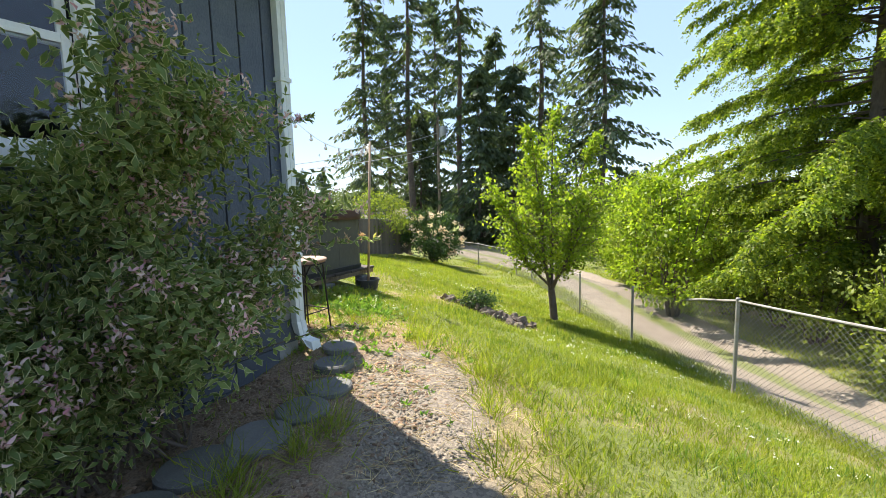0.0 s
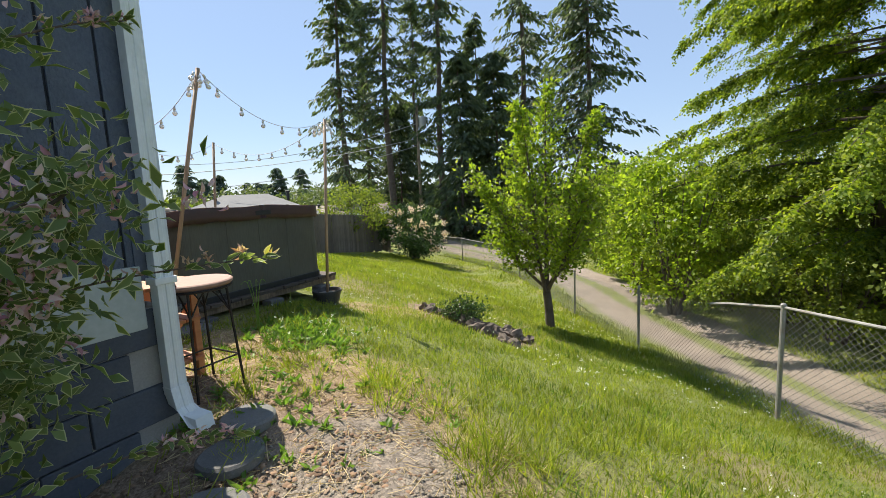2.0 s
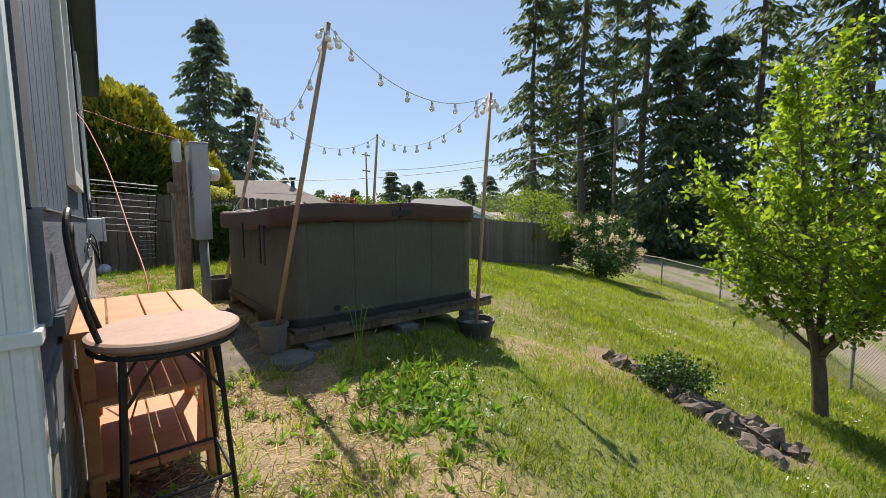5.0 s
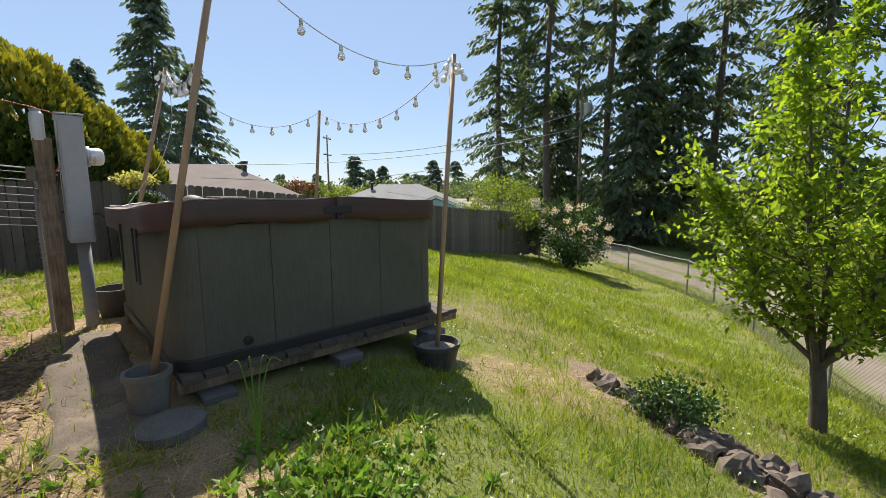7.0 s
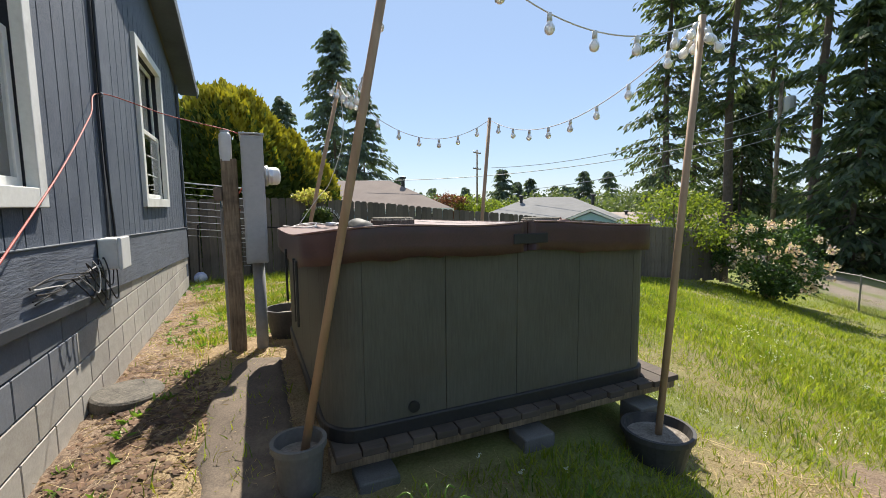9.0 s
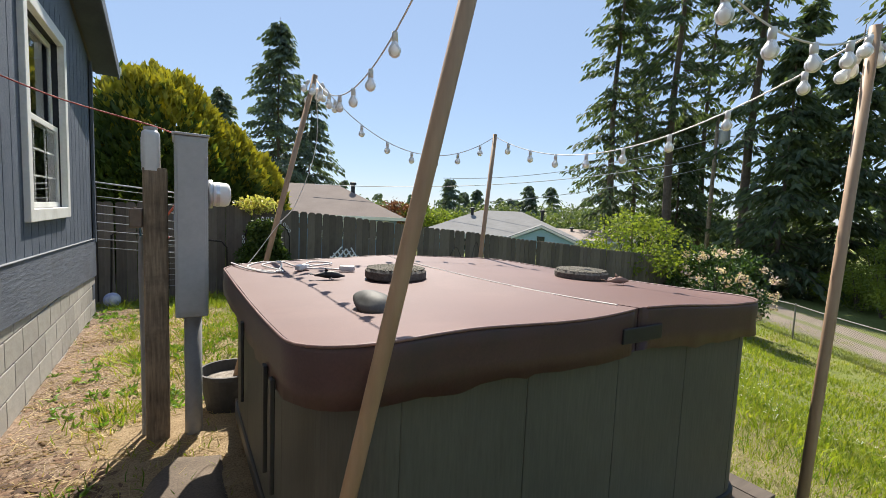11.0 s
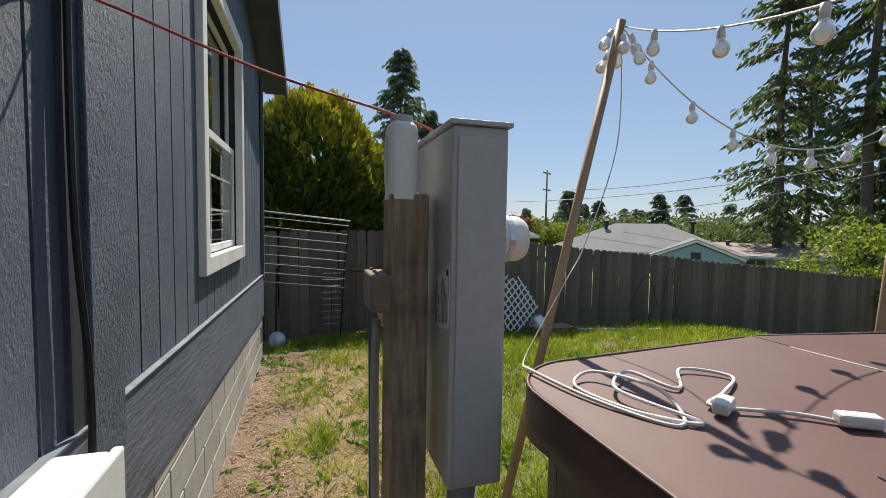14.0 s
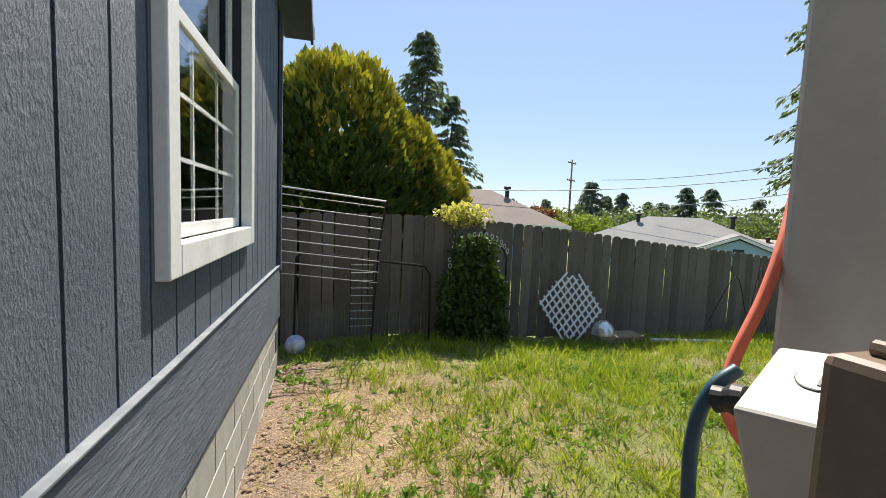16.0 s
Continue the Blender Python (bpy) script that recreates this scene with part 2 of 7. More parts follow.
FRUIT_LEAF = leaf_material("fruit tree leaf", [(0.14, 0.22, 0.025), (0.22, 0.31, 0.03), (0.33, 0.4, 0.045), (0.16, 0.25, 0.03)], rough=0.42, glow=0.62)
WOODS_LEAF = leaf_material("wild shrub leaf", [(0.14, 0.19, 0.035), (0.21, 0.26, 0.045), (0.27, 0.31, 0.06), (0.1, 0.15, 0.028)], rough=0.5, glow=0.5)
CEDAR_LEAF = leaf_material("cedar spray", [(0.1, 0.16, 0.025), (0.19, 0.26, 0.03), (0.36, 0.41, 0.045)], rough=0.55, glow=0.55)
FIR_LEAF = leaf_material("fir needles", [(0.06, 0.09, 0.055), (0.095, 0.13, 0.075), (0.14, 0.175, 0.1)], rough=0.6, glow=0.42)
# Aerial haze is put into these two paler leaf colours.
HAZY_FIR = leaf_material("haze-pale fir needles", [(0.1, 0.14, 0.12), (0.13, 0.17, 0.14), (0.16, 0.2, 0.16)], rough=0.7, glow=0.35)
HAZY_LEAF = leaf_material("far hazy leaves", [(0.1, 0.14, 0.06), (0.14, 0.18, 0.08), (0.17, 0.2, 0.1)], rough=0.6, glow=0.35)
# Lit and shaded arborvitae leaf colours; ivy and a slim conifer share the second.
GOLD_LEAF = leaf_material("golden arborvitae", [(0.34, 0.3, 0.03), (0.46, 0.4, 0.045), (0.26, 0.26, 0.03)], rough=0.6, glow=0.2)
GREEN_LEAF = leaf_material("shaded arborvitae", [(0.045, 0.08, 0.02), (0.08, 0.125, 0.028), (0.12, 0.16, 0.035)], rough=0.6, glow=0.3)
VARIEGATED = leaf_material("variegated leaf", [(0.11, 0.17, 0.05), (0.16, 0.22, 0.075), (0.2, 0.25, 0.08)], (0.5, 0.5, 0.27), rough=0.5, glow=0.45, edge_at=0.76)
YELLOW_LEAF = leaf_material("yellow-green leaf", [(0.32, 0.36, 0.06), (0.44, 0.44, 0.1), (0.4, 0.24, 0.1)], (0.6, 0.55, 0.25), glow=0.45)
PINK = leaf_material("pink blossom", [(0.62, 0.32, 0.4), (0.75, 0.5, 0.55), (0.8, 0.66, 0.68), (0.5, 0.2, 0.3)], rough=0.6, glow=0.3)
FADED_PINK = leaf_material("fading pink blossom", [(0.55, 0.3, 0.24), (0.62, 0.42, 0.4), (0.4, 0.2, 0.12), (0.66, 0.5, 0.4)], rough=0.6, glow=0.3)
PALE_PINK = leaf_material("pale rhododendron blossom", [(0.75, 0.55, 0.52), (0.82, 0.7, 0.66), (0.7, 0.45, 0.45)], rough=0.6, glow=0.3)
WHITE_PETAL = leaf_material("white clover flower", [(0.75, 0.75, 0.68), (0.85, 0.85, 0.8)], rough=0.6, glow=0.2)
RHODO_LEAF = leaf_material("rhododendron leaf", [(0.03, 0.065, 0.02), (0.05, 0.1, 0.03), (0.1, 0.17, 0.04)], rough=0.4, glow=0.25)
RUSSET = leaf_material("russet leaf", [(0.16, 0.05, 0.04), (0.22, 0.08, 0.05), (0.12, 0.05, 0.04)], rough=0.6, glow=0.3)
MULCH = leaf_material("bark mulch chip", [(0.2, 0.12, 0.08), (0.32, 0.21, 0.14), (0.1, 0.06, 0.04), (0.34, 0.25, 0.18)], rough=0.9, glow=0.0)
GRAVEL = leaf_material("path gravel", [(0.2, 0.175, 0.145), (0.3, 0.26, 0.215), (0.14, 0.12, 0.1), (0.36, 0.3, 0.23)], rough=0.9, glow=0.0)
PALE_BAND = surface("pale grey-green paint", (0.36, 0.4, 0.37), (0.48, 0.52, 0.48), 0.7, 30, 2, 0.3, 0.003, stain=(0.28, 0.3, 0.27), stain_amount=0.4)
BAND_EDGE = surface("weathered drip edge", (0.1, 0.115, 0.14), (0.26, 0.28, 0.3), 0.7, 20, 6, 0.3, 0.002)
OUTLET_BROWN = surface("brown enamel", (0.13, 0.09, 0.06), (0.2, 0.145, 0.105), 0.5, 40, 4, 0.2, 0.002)
LABEL_WHITE = surface("printed label paper", (0.5, 0.55, 0.58), (0.72, 0.75, 0.77), 0.7, 40, 20, 0.05)
LABEL_BLUE = surface("faded blue print", (0.12, 0.3, 0.45), (0.2, 0.42, 0.58), 0.7, 30, 6, 0)
WALK_PAD = surface("gritty rubber pad", (0.06, 0.048, 0.038), (0.19, 0.15, 0.115), 0.95, 90, 4, 0.9, 0.006, stain=(0.32, 0.25, 0.17), stain_amount=0.5)
SHINGLE_BROWN = surface("brown shingle", (0.15, 0.12, 0.105), (0.23, 0.19, 0.165), 0.95, 40, 1.0, 0.5, 0.01)
SHINGLE_PALE = surface("pale tan roofing", (0.26, 0.21, 0.18), (0.36, 0.3, 0.27), 0.9, 30, 1.0, 0.3, 0.01)
LIGHT_BLUE = surface("pale blue house wall", (0.26, 0.42, 0.52), (0.34, 0.5, 0.6), 0.8, 10, 1, 0.1)
BALL_MIX = surface("white and blue ball", (0.1, 0.16, 0.45), (0.8, 0.8, 0.82), 0.5, 9, 5, 0)
PALE_BRUSH = leaf_material("pale brush", [(0.3, 0.3, 0.26), (0.45, 0.45, 0.4), (0.2, 0.2, 0.16)], rough=0.8, glow=0.1)
SWITCH_GREY = surface("pale grey enamel", (0.36, 0.36, 0.35), (0.46, 0.46, 0.45), 0.4, 30, 6, 0.1, 0.001, stain=(0.3, 0.3, 0.28), stain_amount=0.3)
LITTER = leaf_material("dead leaf litter", [(0.11, 0.062, 0.04), (0.17, 0.1, 0.065), (0.06, 0.036, 0.026), (0.24, 0.155, 0.1)], rough=0.85, glow=0.05)
PEBBLE = leaf_material("set pebble", [(0.05, 0.046, 0.038), (0.13, 0.115, 0.09), (0.2, 0.18, 0.15), (0.08, 0.07, 0.06)], rough=0.8, glow=0.0)
CURTAIN = surface("pale curtain", (0.4, 0.39, 0.37), (0.52, 0.51, 0.48), 0.9, 20, 3, 0.2)
DEEP_GRASS = leaf_material("deep green grass", [(0.08, 0.16, 0.018), (0.13, 0.22, 0.025), (0.19, 0.27, 0.035)], rough=0.5, glow=0.45)

# ---- building tools ----
RNG = np.random.default_rng(7)


def link_mesh(name, mesh, material, parent=None, label="", smooth=False):
    if material:
        mesh.materials.append(material)
    if smooth:
        mesh.polygons.foreach_set("use_smooth", [True] * len(mesh.polygons))
    ob = new(name, mesh)
    if parent:
        ob.parent = parent
    if label:
        ob["label"] = label
    return ob


def part(name, bm, material, parent=None, label="", smooth=False):
    """One bmesh as one mesh object, under a thing or a part."""
    mesh = bpy.data.meshes.new(name)
    bm.normal_update()
    bm.to_mesh(mesh)
    bm.free()
    return link_mesh(name, mesh, material, parent, label, smooth)


def thing(name, label, category, group="", at=(0, 0, 0), kind=""):
    """An empty at the base of a thing, to carry its parts."""
    ob = new(name)
    ob.location = at
    ob.empty_display_size = 0.1
    return tagged(ob, label, category, group, kind)


def raw(name, verts, faces, material, parent=None, label="", smooth=False, attrs=None):
    """A mesh from numpy arrays: verts (n, 3), faces (m, k) with one k."""
    verts, faces = np.asarray(verts, np.float32), np.asarray(faces, np.int32)
    mesh = bpy.data.meshes.new(name)
    k = faces.shape[1]
    mesh.vertices.add(len(verts))
    mesh.vertices.foreach_set("co", verts.ravel())
    mesh.loops.add(faces.size)
    mesh.loops.foreach_set("vertex_index", faces.ravel())
    mesh.polygons.add(len(faces))
    mesh.polygons.foreach_set("loop_start", np.arange(0, faces.size, k, dtype=np.int32))
    for key, values in (attrs or {}).items():
        a = mesh.attributes.new(key, "FLOAT", "POINT")
        a.data.foreach_set("value", np.asarray(values, np.float32))
    mesh.update(calc_edges=True)
    return link_mesh(name, mesh, material, parent, label, smooth)


def box_bm(lo, hi, bevel=0.0, bm=None, m=None, segments=2):
    b2 = bmesh.new()
    bmesh.ops.create_cube(b2, size=1)
    for v in b2.verts:
        v.co = Vector([lo[i] + (v.co[i] + 0.5) * (hi[i] - lo[i]) for i in range(3)])
    if bevel:
        bmesh.ops.bevel(b2, geom=b2.edges[:], offset=bevel, segments=segments, affect="EDGES", profile=0.5)
    if m:
        b2.transform(m)
    if bm is None:
        return b2
    tmp = bpy.data.meshes.new("tmp")
    b2.to_mesh(tmp)
    b2.free()
    bm.from_mesh(tmp)
    bpy.data.meshes.remove(tmp)
    return bm


def lathe_bm(profile, sides=24, bm=None, m=None, wobble=0.0):
    """A turned shape from (radius, height) pairs, bottom to top; it is closed where the radius is 0."""
    bm2 = bm or bmesh.new()
    m = m or Matrix()
    rings = []
    for r, z in profile:
        if r <= 0:
            rings.append([bm2.verts.new(m @ Vector((0, 0, z)))])
        else:
            rings.append([bm2.verts.new(m @ Vector((r * math.cos(a) * (1 + wobble * math.sin(3 * a + z * 9)), r * math.sin(a) * (1 + wobble * math.cos(2 * a)), z)))
                          for a in (2 * math.pi * i / sides for i in range(sides))])
    for a, b in zip(rings, rings[1:]):
        for i in range(sides):
            j = (i + 1) % sides
            if len(a) == 1 and len(b) > 1:
                bm2.faces.new((a[0], b[j], b[i]))
            elif len(b) == 1 and len(a) > 1:
                bm2.faces.new((a[i], a[j], b[0]))
            elif len(a) > 1:
                bm2.faces.new((a[i], a[j], b[j], b[i]))
    return bm2


def tube_bm(points, radius, sides=8, bm=None, taper=None):
    """A round bar or cable along points."""
    bm2 = bm or bmesh.new()
    pts = [Vector(p) for p in points]
    rings = []
    side = None
    for i, p in enumerate(pts):
        d = (pts[min(i + 1, len(pts) - 1)] - pts[max(i - 1, 0)]).normalized()
        if side is None:
            side = d.orthogonal().normalized()
        side = (side - d * side.dot(d)).normalized()
        up = d.cross(side)
        r = radius if taper is None else radius + (taper - radius) * i / (len(pts) - 1)
        rings.append([bm2.verts.new(p + (side * math.cos(a) + up * math.sin(a)) * r) for a in (2 * math.pi * k / sides for k in range(sides))])
    for a, b in zip(rings, rings[1:]):
        for i in range(sides):
            j = (i + 1) % sides
            bm2.faces.new((a[i], a[j], b[j], b[i]))
    bm2.faces.new(rings[0][::-1])
    bm2.faces.new(rings[-1])
    return bm2


def spline(points, n=8):
    """A smooth line through points."""
    pts = [Vector(p) for p in points]
    out = []
    for i in range(len(pts) - 1):
        p0, p1, p2, p3 = pts[max(i - 1, 0)], pts[i], pts[i + 1], pts[min(i + 2, len(pts) - 1)]
        for k in range(n):
            t = k / n
            out.append(0.5 * ((2 * p1) + (p2 - p0) * t + (2 * p0 - 5 * p1 + 4 * p2 - p3) * t * t + (3 * p1 - p0 - 3 * p2 + p3) * t ** 3))
    return out + [pts[-1]]


def unit(v):
    return v / np.maximum(np.linalg.norm(v, axis=-1, keepdims=True), 1e-9)


def leaf_arrays(at, way, length, width, fold=0.25, curl=0.15, rng=RNG):
    """Leaves of two folded quads each: base, two shoulders, middle, tip. Returns verts, faces, margin."""
    n = len(at)
    way = unit(np.asarray(way, float))
    side = unit(np.cross(way, rng.normal(size=(n, 3))))
    up = np.cross(side, way)
    length, width = np.broadcast_to(length, n)[:, None], np.broadcast_to(width, n)[:, None]
    mid = at + way * length * 0.5 - up * length * 0.03
    lift = up * width * fold
    v = np.stack([at, mid - side * width / 2 + lift, mid, mid + side * width / 2 + lift, at + way * length - up * length * curl], 1)
    base = (np.arange(n) * 5)[:, None]
    f = np.concatenate([base + np.array([[0, 2, 1, 1]]), base + np.array([[0, 3, 2, 2]])])
    tri = np.concatenate([base + np.array([[0, 2, 1]]), base + np.array([[2, 4, 1]]), base + np.array([[0, 3, 2]]), base + np.array([[2, 3, 4]])])
    margin = np.tile([0.4, 1.0, 0.0, 1.0, 1.0], n)
    return v.reshape(-1, 3), tri, margin


def fine_leaf_arrays(at, way, length, width, fold=0.2, curl=0.2, rng=RNG):
    """Leaves with a rounded outline of eight points each. Returns verts, faces, margin."""
    n = len(at)
    way = unit(np.asarray(way, float))
    side = unit(np.cross(way, rng.normal(size=(n, 3))))
    up = np.cross(side, way)
    length, width = np.broadcast_to(length, n)[:, None], np.broadcast_to(width, n)[:, None]
    m1, m2 = at + way * length * 0.3, at + way * length * 0.66 - up * length * curl * 0.35
    lift = up * width * fold
    v = np.stack([at, m1 - side * width * 0.46 + lift, m1, m1 + side * width * 0.46 + lift,
                  m2 - side * width * 0.38 + lift * 0.8, m2, m2 + side * width * 0.38 + lift * 0.8, at + way * length - up * length * curl], 1)
    pat = np.array([[0, 2, 1], [0, 3, 2], [1, 2, 5], [1, 5, 4], [2, 3, 6], [2, 6, 5], [4, 5, 7], [5, 6, 7]])
    tri = ((np.arange(n) * 8)[:, None, None] + pat[None]).reshape(-1, 3)
    return v.reshape(-1, 3), tri, np.tile([0.4, 1.0, 0.0, 1.0, 1.0, 0.0, 1.0, 1.0], n)


def blade_arrays(at, way, length, width, bend=0.3, rng=RNG):
    """Narrow blades of three triangles."""
    n = len(at)
    way = unit(np.asarray(way, float))
    side = unit(np.cross(way, rng.normal(size=(n, 3))))
    out = unit(np.cross(side, way))
    length, width = np.broadcast_to(length, n)[:, None], np.broadcast_to(width, n)[:, None]
    mid = at + way * length * 0.55 + out * length * bend * 0.25
    tip = at + way * length * 0.95 + out * length * bend
    v = np.stack([at - side * width / 2, at + side * width / 2, mid - side * width * 0.4, mid + side * width * 0.4, tip], 1)
    base = (np.arange(n) * 5)[:, None]
    tri = np.concatenate([base + np.array([[0, 1, 3]]), base + np.array([[0, 3, 2]]), base + np.array([[2, 3, 4]])])
    return v.reshape(-1, 3), tri


def needle_arrays(at, way, length, width, fold=0.0, curl=0.0, rng=RNG):
    """Needle sprays of one kite-shaped face each. Returns verts, faces, margin."""
    n = len(at)
    way = unit(np.asarray(way, float))
    side = unit(np.cross(way, rng.normal(size=(n, 3))))
    length, width = np.broadcast_to(length, n)[:, None], np.broadcast_to(width, n)[:, None]
    mid = at + way * length * 0.55
    tip = at + way * length - np.array([0, 0, 1.0]) * length * curl
    v = np.stack([at, mid - side * width / 2, tip, mid + side * width / 2], 1)
    return v.reshape(-1, 3), (np.arange(n) * 4)[:, None] + np.arange(4)[None], np.zeros(n * 4)


def foliage(name, at, way, length, width, material, parent, label="", fold=0.25, curl=0.15, fine=False, needles=False):
    v, f, margin = (needle_arrays if needles else fine_leaf_arrays if fine else leaf_arrays)(np.asarray(at, float), way, length, width, fold, curl)
    return raw(name, v, f, material, parent, label, attrs={"margin": margin})


def ball_points(n, rng=RNG):
    return unit(rng.normal(size=(n, 3)))


def grow(rng, base, way, length, radius, levels, spread, n_kids, bm, tips, bend=0.15, sides=7, lift=0.15, shrink=0.66):
    """A limb and its kids, as tapered tubes; the twigs' points gather in tips."""
    pts, p, d = [Vector(base)], Vector(base), Vector(way).normalized()
    k = 5
    for i in range(k):
        d = (d + Vector(rng.normal(size=3)) * bend + Vector((0, 0, lift * 0.3))).normalized()
        p = p + d * length / k
        pts.append(p.copy())
    tube_bm(pts, radius, max(sides, 4), bm, radius * (0.6 if levels else 0.3))
    if levels <= 1:
        tips.extend((pts[j].lerp(pts[j + 1], rng.random()), (pts[j + 1] - pts[j]).normalized()) for j in range(1 if levels else 0, k) for _ in range(2))
    if levels:
        for c in range(n_kids):
            at = 0.35 + 0.65 * (c + rng.random()) / n_kids
            i = min(int(at * k), k - 1)
            q = pts[i].lerp(pts[i + 1], at * k - i)
            axis = (pts[i + 1] - pts[i]).normalized()
            turn = axis.orthogonal().normalized()
            turn.rotate(Matrix.Rotation(c * 2.4 + rng.random() * 1.2, 3, axis))
            kid = axis * math.cos(spread) + turn * math.sin(spread) + Vector((0, 0, lift))
            grow(rng, q, kid, length * shrink * (0.75 + 0.5 * rng.random()), radius * 0.5, levels - 1, spread * (0.9 + 0.3 * rng.random()), n_kids, bm, tips, bend, sides - 1, lift, shrink)


# ---- the lie of the land ----
def land(x, y):
    """Height of the ground: level by the house, then a bank down to the lane."""
    x, y = np.asarray(x, float), np.asarray(y, float)
    s = 0.784 * x - 0.621 * y
    d = 0.0666 * np.logaddexp(0, (s - 0.806) / 0.2) - 0.02 * np.clip(x, -3, 20)
    z = 0.078 - (-np.logaddexp(-d / 0.15, -2.39 / 0.15) * 0.15)
    z = z + 0.16 * np.exp(-((x - 0.35) ** 2 + (y - 0.45) ** 2) / 0.5) + 0.1 * np.exp(-((x - 0.8) ** 2 / 0.8 + (y - 3.6) ** 2 / 2.5))
    z = z - 0.15 * (1 / (1 + np.exp(-np.clip((x - 3.0) * 3, -60, 60)))) * (1 / (1 + np.exp(-np.clip((y - 1.7) * 3, -60, 60)))) * np.exp(-np.maximum(x - 4.5, 0) / 2.0)
    z = z - 0.16 * (1 / (1 + np.exp(-np.clip((y - 9.6) * 2.5, -60, 60)))) * np.exp(-np.maximum(np.abs(x) - 6, 0) / 4)
    z = z - 0.55 * np.exp(-((x - 10) / 3.5) ** 2) / (1 + np.exp(-np.clip((y - 8) * 1.2, -60, 60))) * np.exp(-np.maximum(y - 14, 0) / 6)
    back = np.clip((y - 14.5) / 10, 0, 1)
    z = np.where(back > 0, np.maximum(z - 1.6 * back * back * (3 - 2 * back), np.minimum(z, -2.4)), z)
    return z + 0.012 * np.sin(x * 2.1 + 1.3 * np.sin(y * 1.7)) * np.cos(y * 1.9)


def lz(x, y):
    return float(land(x, y))


def line_away(x, y, pts):
    """Distance from a broken line."""
    x, y = np.asarray(x, float), np.asarray(y, float)
    best = np.full(x.shape, 1e9)
    for (ax, ay), (bx, by) in zip(pts, pts[1:]):
        dx, dy = bx - ax, by - ay
        t = np.clip(((x - ax) * dx + (y - ay) * dy) / (dx * dx + dy * dy), 0, 1)
        best = np.minimum(best, np.hypot(x - ax - t * dx, y - ay - t * dy))
    return best


def patchy(x, y, f, seed=0.0):
    """Cheap uneven field between about -1 and 1."""
    return 0.5 * np.sin(f * x + 1.7 * np.sin(f * 0.8 * y + seed)) + 0.3 * np.sin(f * 2.1 * y + 2.0 * np.sin(f * 1.7 * x + seed * 2)) + 0.2 * np.sin(f * 4.3 * (x + y) + seed)


def smooth(a, b, v):
    t = np.clip((v - a) / (b - a), 0, 1)
    return t * t * (3 - 2 * t)


FENCE = [(-1.0, -7.1), (2.0, -5.3), (4.93, -3.29), (7.82, -1.56), (10.65, 0.22), (13.87, 2.0), (15.82, 3.45), (17.15, 4.65), (19.5, 7.8), (21.5, 10.8)]
LANE = [(x + 1.15, y - 1.75) for x, y in FENCE[:-3]] + [(19.2, 3.6), (22.0, 7.5), (26.0, 12.5), (33.0, 20.0)]
LANE = [(-14.0, -16.3)] + LANE
BED = [(4.9, 1.5), (4.75, 1.0), (4.6, 0.3), (4.45, -0.15)]
GRAVEL_WAY = [(-5.0, -3.6), (-2.4, -2.3), (-0.6, -1.35), (0.45, -0.75)]


def masks(x, y):
    """How far gravel, straw, bare earth and lane cover the ground."""
    j = patchy(x, y, 2.3) * 0.18
    gravel = 1 - smooth(0.22, 0.6, line_away(x, y, GRAVEL_WAY) + j)
    dry = np.maximum.reduce([
        (1 - smooth(0.5, 1.3, np.hypot((x - 0.75) / 1.0, (y + 0.1) / 1.3) + j)),
        (1 - smooth(0.4, 1.1, np.hypot((x - 3.9) / 1.0, (y - 1.7) / 0.9) + j)) * 0.8,
        (1 - smooth(0.5, 1.1, np.abs(x - 0.75) + j * 1.4)) * smooth(0.2, 1.2, y) * (1 - smooth(8.0, 9.2, y)),
        0.5 * (1 - smooth(0.6, 2.0, np.hypot(x - 5.6, y - 3.2) + j * 3)),
        0.7 * (1 - smooth(0.2, 0.7, line_away(x, y, GRAVEL_WAY) - 0.5 + j)),
        0.45 * smooth(0.35, 0.8, patchy(x, y, 1.1, 2.0)),
        0.65 * smooth(4.8, 5.8, y) * smooth(-0.3, 0.5, patchy(x, y, 1.6, 1.5)) * (1 - smooth(8.6, 9.4, y)) * (1 - smooth(4.0, 7.0, x))])
    bare = np.maximum((1 - smooth(0.35, 0.6, x + j)) * smooth(-0.2, 0.5, y) * (1 - smooth(8.8, 9.3, y)) * smooth(-0.6, -0.2, x),
                      (1 - smooth(0.7, 1.2, np.hypot((x + 1.3) / 2.2, (y + 0.5) / 0.9) + j * 0.5)))
    bare = np.maximum(bare, 1 - smooth(0.25, 0.5, line_away(x, y, BED) + j * 0.7))
    return gravel, np.clip(dry, 0, 1), np.clip(bare, 0, 1)

